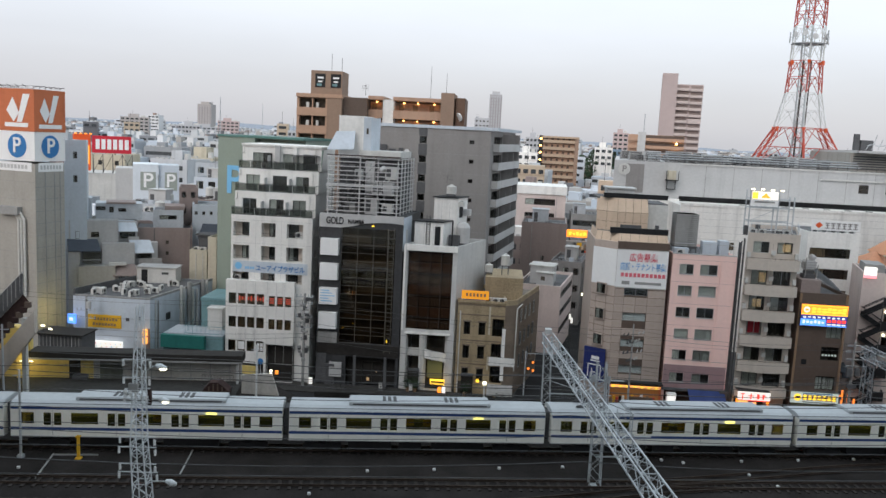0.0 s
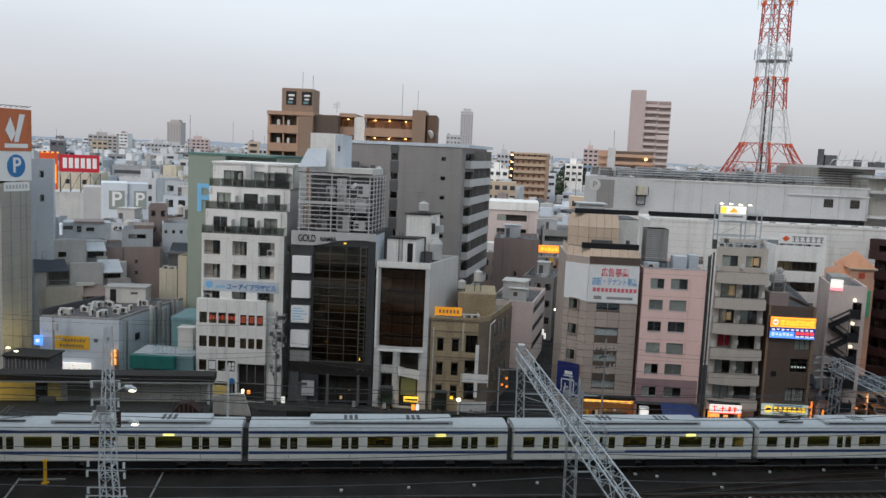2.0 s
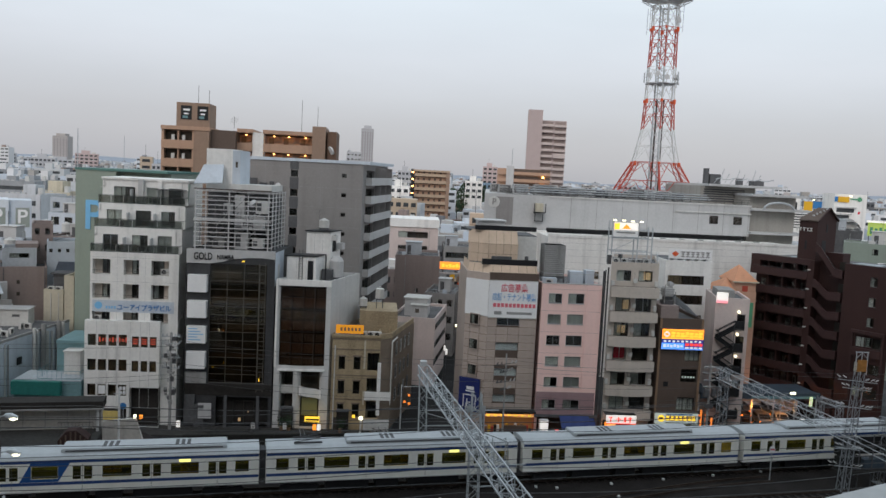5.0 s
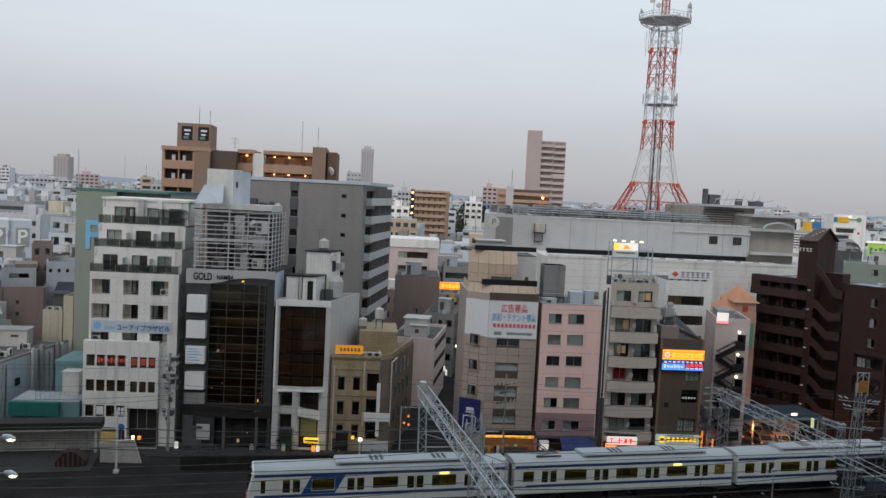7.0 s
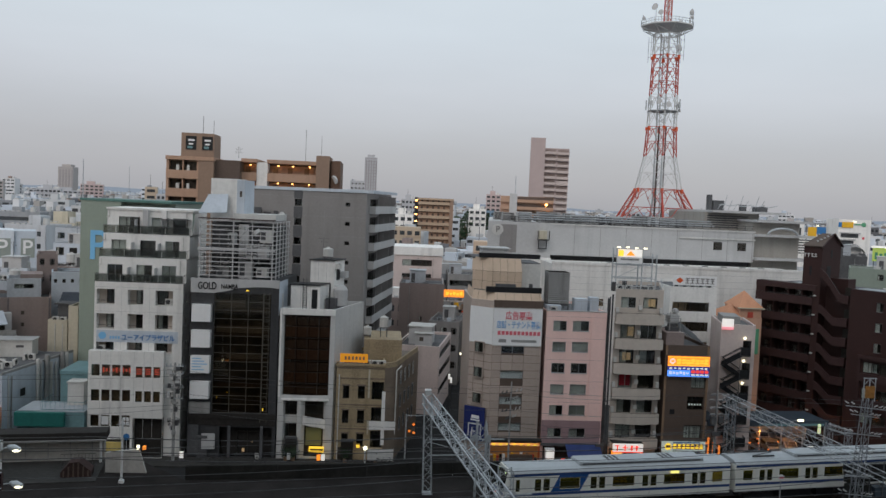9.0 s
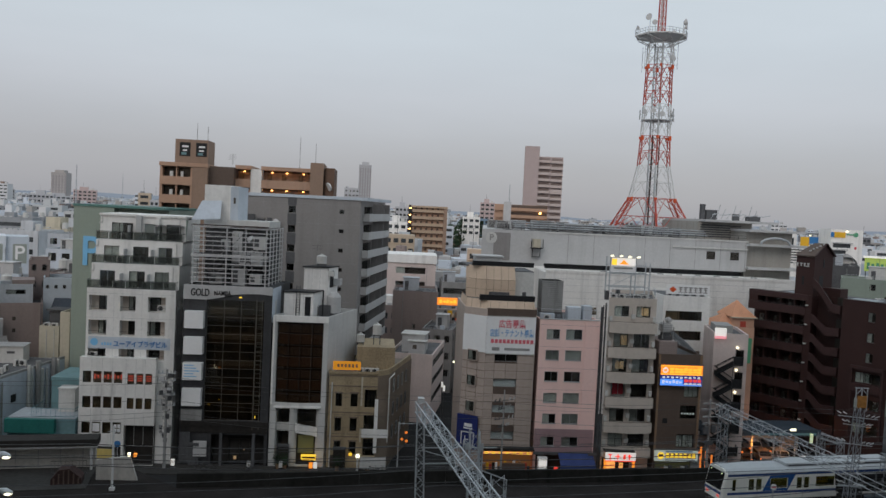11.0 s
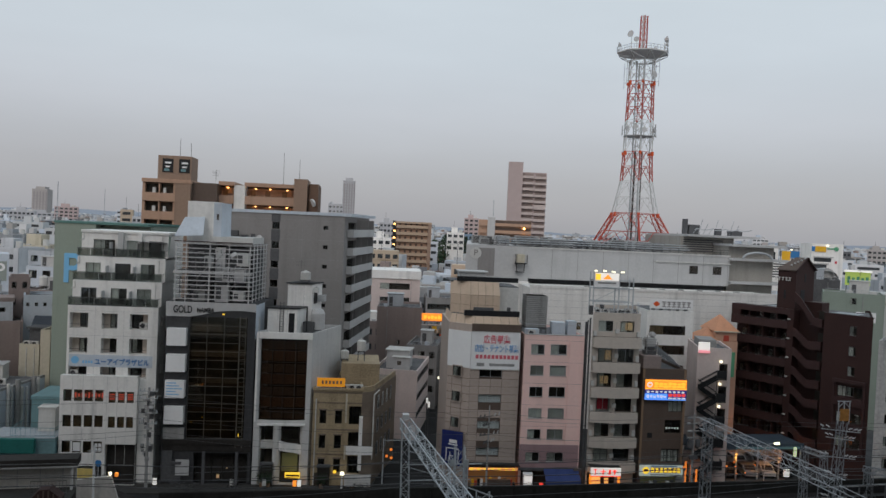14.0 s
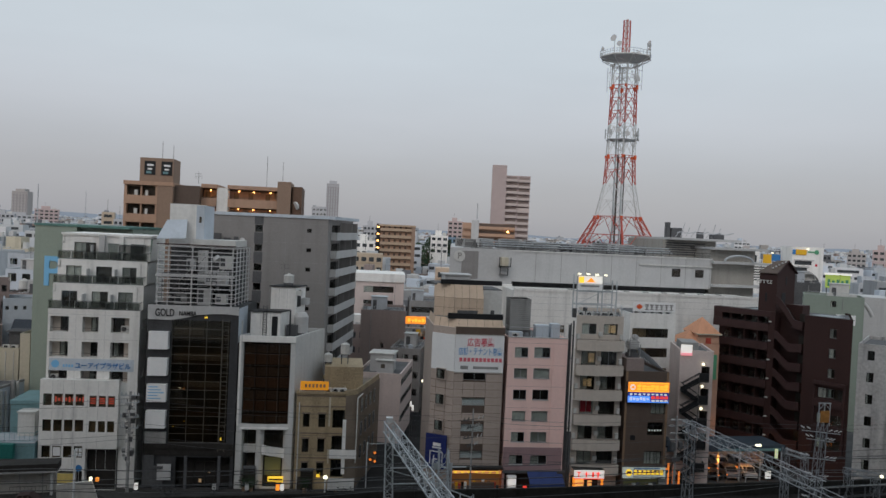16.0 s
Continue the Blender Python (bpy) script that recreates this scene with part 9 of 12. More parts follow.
    prism(bm, [(0, 0), (0.25, 0), (3.25, 10.4), (3.0, 10.4)], top, top + 0.9)
    part("dark_parapet", bm, DGREY, ob)
    bm = bmesh.new()
    prism(bm, [(9.5, 0.2), (9.72, 0.2), (12.2, 15.0), (11.95, 15.0)], top, top + 0.3)
    prism(bm, [(0.25, 0), (9.72, 0), (9.72, 0.2), (0.25, 0.2)], top, top + 0.2)
    part("parapet", bm, MGREY, ob)
    rr = thing("roof_room", "off-white rooftop room with corrugated roof and dark door", "shed", pose(-48.0, 106.4, top + 0.02, 0, 0, 6))
    boxes("wall", OFFWHITE, rr, (0, 0, 0, 5.2, 2.6, 2.1))
    boxes("roof", LGREY, rr, (-0.15, -0.2, 2.1, 5.35, 2.7, 2.2), *[(-0.12 + 0.42 * k, -0.2, 2.2, -0.02 + 0.42 * k, 2.7, 2.25) for k in range(13)])
    boxes("door", BLACK, rr, (0.6, -0.03, 0.0, 1.4, -0.002, 1.8))
    boxes("vent", DGREY, rr, (3.3, -0.03, 1.2, 4.2, -0.002, 1.5))
    boxes("brown_strip", ROSE, ob, (9.25, -0.06, 0.0, 9.72, -0.001, 5.2))
    boxes("sign_board", YELLOW, ob, (1.9, -0.08, 5.0, 6.1, -0.001, 6.6))
    boxes("sign_writing", MBROWN, ob, *[(2.7 + 0.38 * k, -0.1, 5.9, 2.95 + 0.38 * k, -0.081, 6.25 - 0.05 * (k % 3)) for k in range(8)], *[(2.5 + 0.38 * k, -0.1, 5.25, 2.78 + 0.38 * k, -0.081, 5.6 - 0.05 * (k % 2)) for k in range(8)])
    lb = boxes("lit_board", LIT_W, ob, (1.4, -0.5, 1.9, 6.4, -0.3, 3.4))
    for m_, o_ in ((MAT_ADRED, 0), (SIGN_LB, 1), (MAT_YWALL, 2)):
        boxes("lit_writing", m_, lb, *[(1.55 + 0.158 * k, -0.52, 2.0 + 0.33 * ((k * 7) % 4), 1.66 + 0.158 * k, -0.501, 2.22 + 0.33 * ((k * 7) % 4)) for k in range(o_, 30, 3)])
    sl_ = boxes("blue_lamp_sign", LIT_B, ob, (-0.25, -0.9, 5.5, 0.75, -0.7, 6.65))
    boxes("sign_light", LIT_W, sl_, (0.0, -0.93, 5.85, 0.4, -0.905, 6.2))
    boxes("sign_arm", DSTEEL, ob, (0.1, -0.7, 5.9, 0.16, -0.001, 5.96))
    boxes("blue_strip_sign", LIT_B, ob, (0.7, -0.5, 1.8, 1.2, -0.3, 3.5))
    boxes("lit_tower_sign", LIT_SHOP, ob, (9.0, -0.6, 3.4, 9.5, -0.2, 4.2), (9.0, -0.6, 4.4, 9.5, -0.2, 5.2))
    boxes("wall_vent", DGREY, ob, (6.7, -0.12, 6.0, 7.1, -0.001, 6.4), (8.3, -0.12, 6.2, 8.7, -0.001, 6.6))
    for k in range(9):
        f_ = (1.0, 1.6, 6.6, 7.4, 8.4, 9.4, 10.6, 11.8, 13.0)[k]
        bm = bmesh.new()
        r_ = 0.09 if k < 2 else (0.14, 0.3, 0.2)[k % 3]
        tube(bm, 9.74 + f_ / 6.0 + r_, f_, 0.3, (8.6, 8.4, 9.5, 9.1, 9.7)[k % 5], r_, 10)
        part("duct", bm, (LGREY, MGREY, OFFWHITE)[k % 3], ob)
    bm = bmesh.new()
    prism(bm, [(10.31, 3.4), (10.34, 3.4), (10.5, 4.4), (10.47, 4.4)], 5.6, 6.5)
    part("flank_window", bm, BLACK, ob)
    rng = random.Random(31)
    for k in range(26):
        v_ = rng.uniform(1.0, 9.6)
        air_unit(-51.4 + rng.uniform(0.9, 8.6) * (1 - 0.025 * v_) + 0.3 * v_, 96.0 + v_, top + 0.02, rng.choice((0, 90)), h=0.6)
    up = thing("utility_pole", "concrete utility pole with drum transformer before the white shop", "utility pole", pose(-49.0, 94.6, 0.16), "utility poles")
    bm = bmesh.new()
    tube(bm, 0, 0, 0, 9.0, 0.17, 12, 0.12)
    part("pole", bm, MGREY, up)
    for z in (8.7, 7.2, 6.3):
        bm = bmesh.new()
        beam(bm, (-1.2, -0.16, z), (1.2, -0.16, z), 0.05)
        for x in (-1.1, -0.6, 0.6, 1.1):
            tube(bm, x, -0.16, z, z + 0.3, 0.06, 8)
        part("cross_arm", bm, STEEL, up)
    bm = bmesh.new()
    tube(bm, 0.35, -0.1, 7.5, 8.3, 0.28, 12)
    part("transformer", bm, LGREY, up)
    # aqua shop with teal awning and roof boxes
    ob = thing("shop_building", "aqua rendered shop with teal awning and roof rail", "building", pose(-39.0, 93.0, 0))
    boxes("wall", AQUA, ob, (0, 0.6, 0, 7.2, 5, 5.4))
    boxes("roof", ROOF_L, ob, (0, 0.6, 5.4, 7.2, 5, 5.5))
    boxes("awning", TEAL, ob, (-0.1, 0.0, 3.9, 5.2, 0.6, 5.3), (-0.1, 0.0, 5.3, 5.2, 0.8, 5.42))
    boxes("shutter", MGREY, ob, (1.6, 0.52, 0.3, 4.0, 0.59, 3.4))
    boxes("shop_window", CORE, ob, (0.2, 0.55, 2.2, 0.6, 0.59, 2.9), (0.8, 0.55, 2.2, 1.2, 0.59, 2.9))
    railing(ob, 2.4, 7.1, 0.9, 5.5, 1.0, 3.5, AQUA, "roof_railing", 0.5)
    rb = thing("roof_shed", "off-white box shed on the aqua roof", "shed", pose(-34.6, 96.4, 5.5))
    boxes("body", OFFWHITE, rb, (0, 0, 0, 1.8, 1.6, 2.6), (-0.1, -0.1, 2.6, 1.9, 1.7, 2.75))
    ob = thing("garage", "pale green low block", "building", pose(-36.2, 98.6, 0))
    boxes("wall", AQUA, ob, (0, 0, 0, 4.6, 6, 8.6))
    boxes("roof_edge", AQUA, ob, (-0.1, -0.1, 8.6, 4.7, 6, 9.0))
    # low station building with deep dark eave, parallel to the track
    st = thing("station_building", "long pale station wall under a dark eave", "building", pose(-24.4, 76.95, 0, 0, 0, 8.8))
    boxes("wall", MAT_STWALL, st, (-38, 1.0, DECK, 0, 1.9, 7.3))
    # yellow lamplight on the wall and pillar is put into their colour
    boxes("yellow_wall", MAT_YWALL, st, (-38, 0.985, DECK, -14.2, 0.997, 7.28), label="stretch of the wall with yellow lamplight put into its colour")
    boxes("upper_wall", MAT_YWALL, st, (-38, 1.2, 7.3, -20.2, 1.9, 10.2))
    boxes("pillar", MAT_YWALL, st, (-21.3, 0.6, DECK, -20.75, 0.98, 10.2))
    boxes("eave", EAVE, st, (-19.9, 0.0, 7.35, 0.3, 2.0, 8.05))
    boxes("gutter", MGREY, st, (-19.9, -0.1, 7.28, 0.35, 0.0, 7.42))
    boxes("tube_lamp", LIT_LAMP, st, (-20.6, -0.3, 7.1, -19.4, -0.22, 7.16), (-17.9, 0.3, 7.2, -16.7, 0.38, 7.26))
    boxes("bench", DGREY, st, (-16.0, 0.3, DECK + 0.1, -14.6, 0.8, DECK + 0.55))
    for k in range(6):
        boxes("wall_rib", MGREY, st, (-10.6 + 1.9 * k, 0.96, DECK + 0.1, -10.5 + 1.9 * k, 0.998, 7.28))
    boxes("post", LGREY, st, (-0.3, 0.1, DECK, -0.1, 0.4, 7.3))
    boxes("doorway", MAT_DOORG, st, (-13.55, 0.9, DECK, -11.4, 0.98, 7.2))
    boxes("doorway", EAVE, st, (-16.48, 0.9, DECK, -15.4, 0.98, 7.2))
    boxes("platform", PAVE, st, (-38, -5.0, DECK - 0.05, 0.2, 1.0, DECK + 0.1))
    railing(st, -3.4, -0.4, -0.9, DECK + 0.1, 1.2, 0.0, DSTEEL, "stair_railing", 0.3)
    sw = thing("stair_side_wall", "white flared side wall of a stair down to the street", "wall", pose(0, 0, 0))
    bm = bmesh.new()
    prof = [(-23.4, 6.9), (-20.5, 7.25), (-19.6, 4.4), (-23.4, 4.4)]
    fr_ = [bm.verts.new((x, 74.6, z)) for x, z in prof]
    bk_ = [bm.verts.new((x, 74.9, z)) for x, z in prof]
    bm.faces.new(fr_)
    bm.faces.new(bk_[::-1])
    for k in range(4):
        bm.faces.new((fr_[k], fr_[(k + 1) % 4], bk_[(k + 1) % 4], bk_[k]))
    part("wing", bm, MAT_STWALL, sw)
    boxes("amber_lamp", LIT_O, sw, (-20.2, 74.7, 7.2, -19.95, 74.95, 7.5))
    boxes("white_lamp", LIT_LAMP, sw, (-20.72, 74.7, 7.25, -20.52, 74.9, 7.55))
    hd = thing("stair_hood", "dark rust-brown slatted hood over a platform stair", "stair hood", pose(-26.6, 72.7, DECK + 0.1, 0, 0, 8.8))
    bm = bmesh.new()
    prof = [(0.0, 0.0), (2.5, 0.0), (2.5, 0.5), (1.5, 1.35), (0.7, 1.3), (0.0, 0.45)]
    for a_, b_ in zip(prof, prof[1:] + prof[:1]):
        bm.faces.new([bm.verts.new(c) for c in ((a_[0], 0, a_[1]), (b_[0], 0, b_[1]), (b_[0], 1.5, b_[1]), (a_[0], 1.5, a_[1]))])
    for y in (0.0, 1.5):
        bm.faces.new([bm.verts.new((x, y, z)) for x, z in prof])
    part("cover", bm, MAT_RUSTY, hd)
    for k in range(6):
        boxes("slat", DBROWN, hd, (0.2 + 0.4 * k, -0.05, 0.05, 0.32 + 0.4 * k, -0.004, (0.55, 0.95, 1.25, 1.25, 0.95, 0.6)[k]))
    # unseen bridge over the tracks, at the head of the stairway, added to shade the train
    br = thing("station_bridge", "added bridge out of view that shades the left end of the tracks", "bridge", pose(0, 0, 0), kind="structure")
    boxes("deck", OFFWHITE, br, (-72, 30, 12.6, -43.5, 64.5, 13.4))
    boxes("landing", OFFWHITE, br, (-72, 64.5, 12.6, -51, 76, 13.4))
    boxes("side_wall", OFFWHITE, br, (-43.8, 30, 13.4, -43.5, 64.5, 17.0))
    boxes("roof", ROOF_L, br, (-72, 30, 17.0, -43.3, 64.7, 17.4))
    boxes("pier", MGREY, br, (-55, 33, 5.1, -54, 35, 12.6))
    boxes("pier", MGREY, br, (-62, 73, 5.1, -61, 75, 12.6))
    # dark louvred shed and lamps at the foot of the advertising tower
    sd = thing("cycle_shed", "dark grey louvred shed with yellow lamps at the tower foot", "shed", pose(-51.3, 88, 0.02))
    boxes("frame", DGREY, sd, (0, 0, 0, 5.2, 3.0, 5.9))
    boxes("roof", EAVE, sd, (-0.2, -0.3, 5.9, 5.4, 3.2, 6.05))
    for k in range(12):
        boxes("louvre", MGREY if k % 3 else LGREY, sd, (0.15 + 0.42 * k, -0.06, 0.3, 0.2 + 0.42 * k, -0.001, 5.7))
    for x, z in ((1.1, 6.35), (0.2, 6.7)):
        boxes("lamp", LIT_LAMP, sd, (x, 0.2, z, x + 0.4, 0.35, z + 0.16))
        boxes("lamp_post", DSTEEL, sd, (x + 0.17, 0.36, 5.9, x + 0.23, 0.42, z + 0.1))
    # first point light has no fixture: added beside the tower to yellow its foot
    for nm, at, w_ in (("shed_lamp", (-53.6, 97.2, 6.0), 170.0), ("platform_lamp", (-44.4, 73.3, 7.0), 60.0)):
        ld = bpy.data.lights.new(nm, "POINT")
        ld.energy, ld.color, ld.shadow_soft_size = w_, (1.0, 0.80, 0.22), 0.3
        new(nm, ld).matrix_world = pose(*at)
    # covered stairway rising to the left edge
    ob = thing("covered_stairway", "stairway with beige sloping side and grey metal balustrade", "stairway", pose(0, 0, 0))
    bm = bmesh.new()
    for y in (69.6, 70.0):
        bm.faces.new([bm.verts.new(c) for c in ((-40.9, y, 13.2), (-40.9, y, 11.0), (-47.0, y, 3.2), (-51.0, y, 3.2), (-51.0, y, 1.5 + 3.2), (-44.4, y, 8.95))])
    bm.faces.new([bm.verts.new(c) for c in ((-40.9, 69.6, 13.2), (-40.9, 70.0, 13.2), (-44.4, 70.0, 8.95), (-44.4, 69.6, 8.95))])
    bm.faces.new([bm.verts.new(c) for c in ((-40.9, 69.6, 13.2), (-40.9, 70.0, 13.2), (-40.9, 70.0, 11.0), (-40.9, 69.6, 11.0))])
    part("sloping_side", bm, BEIGE, ob)
    bm = bmesh.new()
    for y in (70.1, 70.3):
        bm.faces.new([bm.verts.new(c) for c in ((-42.3, y, 16.4), (-42.34, y, 14.4), (-49, y, 7.4), (-49, y, 9.4))])
    bm.faces.new([bm.verts.new(c) for c in ((-42.3, 70.1, 16.4), (-42.34, 70.1, 14.4), (-42.34, 70.3, 14.4), (-42.3, 70.3, 16.4))])
    bl = part("balustrade", bm, DGREY, ob)
    bm = bmesh.new()
    beam(bm, (-42.25, 70.2, 16.45), (-49, 70.2, 9.4), 0.09)
    part("handrail", bm, LGREY, bl)
    for k in range(16):
        x = -42.5 - 0.4 * k
        boxes("slat", MGREY, bl, (x, 70.06, 14.5 - 0.42 * k, x + 0.05, 70.098, 16.2 - 0.42 * k))
    bm = bmesh.new()
    bm.faces.new([bm.verts.new(c) for c in ((-42.34, 70.35, 14.4), (-41.6, 70.35, 13.5), (-49, 70.35, 4.8), (-49, 70.35, 7.4))])
    part("stair_soffit", bm, MAT_RUSTY, ob)
    for k in range(14):
        x, z = -41.55 - 0.42 * k, 13.75 - 0.5 * k
        boxes("step", MAT_RUSTY if k % 2 else DBROWN, ob, (x - 0.5, 70.02, z - 0.5, x, 70.34, z))
    boxes("support", OFFWHITE, ob, (-42.5, 70.2, DECK, -42.1, 70.6, 12.2))


MAT_COOLW = mat("cool_white_render", (0.45, 0.475, 0.51), 0.6, vary=0.12, streak=0.25)
MAT_COOLP = mat("cool_white_panel", (0.66, 0.70, 0.75), 0.6, vary=0.06, streak=0.15)
MAT_CITYW = mat("city_white", (0.50, 0.515, 0.54), 0.6, vary=0.08, streak=0.2)
MAT_CITYG = mat("city_grey", (0.30, 0.31, 0.325), 0.7, vary=0.1, streak=0.2)
MAT_TEALD = mat("teal_coping", (0.10, 0.20, 0.18), 0.5, vary=0.1)
MAT_STONE = mat("beige_stone_panel", (0.36, 0.34, 0.31), 0.6, vary=0.08, streak=0.18)
MAT_PANEL = mat("olive_grey_panel", (0.30, 0.33, 0.30), 0.6, vary=0.06)
MAT_STWALL = mat("grey_white_station_wall", (0.42, 0.40, 0.375), 0.7, vary=0.15, streak=0.3)
MAT_DOORG = mat("grey_green_door", (0.13, 0.135, 0.115), 0.7, vary=0.15, streak=0.3)
# ochre of boards and writing; on the station wall it is painted lamplight
MAT_YWALL = mat("ochre_lamplight_yellow", (0.66, 0.50, 0.17), 0.7, vary=0.12, streak=0.2)


def middle_quarter():
    # along the alley
    simple_block("shop_house", "grey low building along the alley", "building", 3.4, 117.6, 6.4, 14, 9.9, ROSE_L, -12, 3, 0, 1, 1, 2, face="E", kind="band")
    ob = thing("roof_room", "grey rooftop stair room with small window", "roof room", pose(5.4, 121.0, 9.5, 0, 0, -12))
    boxes("wall", LGREY, ob, (0, 0, 0, 3.4, 3.4, 2.6), (1.2, -1.2, 0, 3.6, 0, 1.8))
    boxes("cap", OFFWHITE, ob, (-0.2, -0.2, 2.6, 3.6, 3.6, 2.75), (1.0, -1.4, 1.8, 3.8, 0.0, 1.9))
    boxes("small_window", CORE, ob, (1.8, -1.23, 0.7, 2.4, -1.201, 1.3))
    simple_block("flats", "grey flats further along the alley", "building", 9.4, 137.5, 5.2, 12, 10.6, GREY, -12, 3, 3, 1.0, 1.1, 2, face="SE")
    ob = simple_block("warehouse", "blank dusty-brown rendered building", "building", 4.6, 150, 8.2, 12, 15.6, ROSE, -4, 1, 1, 0.5, 0.8, 8)
    ob = simple_block("office_building", "white-capped office block with dark ribbon windows", "building", 4.1, 200, 12.2, 14, 17.6, ROSE_L, -3, 4, 1, 7.2, 1.5, 4.0)
    boxes("white_fascia", WHITE, ob, (-0.2, -0.3, 17.6, 12.4, 14, 19.6))
    simple_block("office_building", "low grey office with strip windows", "building", 17.6, 196, 16, 14, 13.6, MGREY, -3, 3, 1, 1, 1.3, 3.0, kind="band")
    simple_block("shop_building", "low grey block with blue-grey roof", "building", 14.0, 176, 12, 12, 9.5, BLUEW, -4, 2, 5, 1.2, 1.2, 2.0)
    sg = thing("lit_billboard", "long glowing orange shop sign between buildings", "billboard", pose(14.5, 169.5, 11.1, 0, 0, -2), "lit billboards")
    boxes("board", LIT_O, sg, (0, 0, 0, 5.9, 0.4, 1.5))
    boxes("board_end", LIT_LAMP, sg, (5.6, -0.05, 0.2, 5.95, 0.0, 0.7))
    for k in range(7):
        boxes("yellow_bar", LIT_Y, sg, (0.5 + 0.72 * k, -0.03, 0.45, 0.95 + 0.72 * k, -0.001, 1.05 - 0.2 * (k % 2)))
    boxes("leg", DSTEEL, sg, (0.5, 0.1, -11.1, 0.8, 0.4, 0))
    boxes("leg", DSTEEL, sg, (5.2, 0.1, -11.1, 5.5, 0.4, 0))
    sh = thing("market_front", "market front crowded with pale and coloured boards", "shop", pose(14.0, 166.5, 0, 0, 0, -2))
    boxes("wall", MGREY, sh, (0, 0.6, 0, 7.0, 2.0, 10.5))
    boxes("canopy", ROOF_L, sh, (-0.4, -2.2, 8.0, 7.4, 0.6, 8.2))
    rng = random.Random(29)
    for k in range(34):
        x, z = rng.uniform(0.0, 6.2), rng.choice((8.3, 8.9, 9.5))
        boxes("board", rng.choice((SIGN_W, YELLOW, DGREY, MBROWN, TAN, SIGN_W, BLACK, MAT_REDO)), sh, (x, 0.5 - 0.02 * (k % 5), z, x + rng.uniform(0.3, 0.9), 0.58, z + rng.uniform(0.4, 0.85)))
    # tan seven-storey flats
    ob = thing("apartment_building", "tan brown slab of flats with open galleries", "building", pose(16.0, 340, 0, 0, 0, -2))
    boxes("body", MAT_BARK, ob, (0.3, 1.6, 0, 15.2, 14, 32.0))
    boxes("end_wall", TERRA_D, ob, (13.9, 0, 0, 15.4, 14, 32.4))
    for k in range(9):
        z = 30.0 - 2.85 * k
        boxes("gallery", MAT_GALL, ob, (0.9, 0, z - 0.3, 13.9, 0.2, z + 0.95), (0.9, 0.2, z - 0.3, 13.9, 1.6, z - 0.1))
        boxes("gallery_back", TERRA, ob, (1.0, 1.52, z, 13.8, 1.59, z + 2.2))
        boxes("gallery_door", DBROWN, ob, *[(2.0 + 2.3 * j, 1.46, z, 2.9 + 2.3 * j, 1.51, z + 1.9) for j in range(5)])
        if k < 4:
            boxes("stair_lamp", BULB, ob, (-0.3, 0.4, z + 1.0, 0.5, 0.9, z + 1.5))
    boxes("roof_edge", MAT_GALL, ob, (0.2, -0.1, 31.6, 15.5, 14, 32.4))
    boxes("stair_shaft", BLACK, ob, (-0.6, 0.6, 0, 0.85, 3, 32.6))
    # tall tan tower
    ob = thing("apartment_tower", "tall mauve-tan apartment tower with stacked balconies", "building", pose(72.6, 393.3, 0, 0, 0, -10))
    boxes("slab", MAT_MAUVET, ob, (0, 0, 0, 7.0, 16, 64.0))
    boxes("body", MAT_MAUVET, ob, (7.0, 2.2, 0, 18.6, 16, 59.3))
    for k in range(17):
        z = 56.6 - 2.95 * k
        boxes("balcony", MAT_MAUVEL, ob, (6.2, 0.4, z - 0.2, 12.4, 0.6, z + 1.0), (6.2, 0.6, z - 0.2, 12.4, 2.2, z - 0.05))
        # darker sheets behind the balconies carry their shade in the colour
        boxes("recess", ROSE, ob, (6.9, 2.1, z + 0.1, 12.2, 2.19, z + 2.2), (13.2, 2.1, z + 0.1, 18.2, 2.19, z + 2.2))
        boxes("balcony", MAT_MAUVEL, ob, (12.9, 0.6, z - 0.4, 18.6, 0.8, z + 0.8 + (1.0 if k == 5 else 0)), (12.9, 0.8, z - 0.4, 18.6, 2.2, z - 0.25))
    ob = thing("apartment_building", "low tan flats with a blank grey end", "building", pose(49.0, 326, 3.0, 0, 0, -10))
    boxes("body", TERRA, ob, (0, 1.4, -3.0, 21, 14, 31.6))
    boxes("end_slab", LGREY, ob, (3.6, -0.2, -3.0, 6.6, 4, 32.6))
    for k in range(5):
        z = 29.4 - 2.85 * k
        boxes("gallery", TERRA, ob, (0, 0, z - 0.2, 3.6, 0.2, z + 1.0), (6.6, 0, z - 0.2, 21, 0.2, z + 1.0), (6.6, 0.2, z - 0.2, 21, 1.4, z))
        boxes("gallery_back", DBROWN, ob, (6.7, 1.32, z, 20.9, 1.39, z + 2.1))
    boxes("lamp", BULB, ob, (17.8, -0.5, 28.2, 18.6, -0.2, 29.0), (17.8, -0.5, 25.0, 18.6, -0.2, 25.8))
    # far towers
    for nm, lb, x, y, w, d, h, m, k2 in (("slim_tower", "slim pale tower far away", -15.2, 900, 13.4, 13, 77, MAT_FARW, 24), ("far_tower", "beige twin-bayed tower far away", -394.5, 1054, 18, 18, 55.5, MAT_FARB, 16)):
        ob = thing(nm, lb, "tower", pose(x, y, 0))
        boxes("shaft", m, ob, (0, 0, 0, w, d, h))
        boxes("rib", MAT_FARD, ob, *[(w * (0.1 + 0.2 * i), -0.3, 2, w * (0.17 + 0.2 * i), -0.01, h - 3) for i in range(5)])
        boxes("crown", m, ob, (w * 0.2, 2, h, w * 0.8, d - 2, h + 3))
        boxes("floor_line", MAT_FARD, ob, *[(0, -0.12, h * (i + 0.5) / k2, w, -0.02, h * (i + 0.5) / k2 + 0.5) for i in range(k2)])
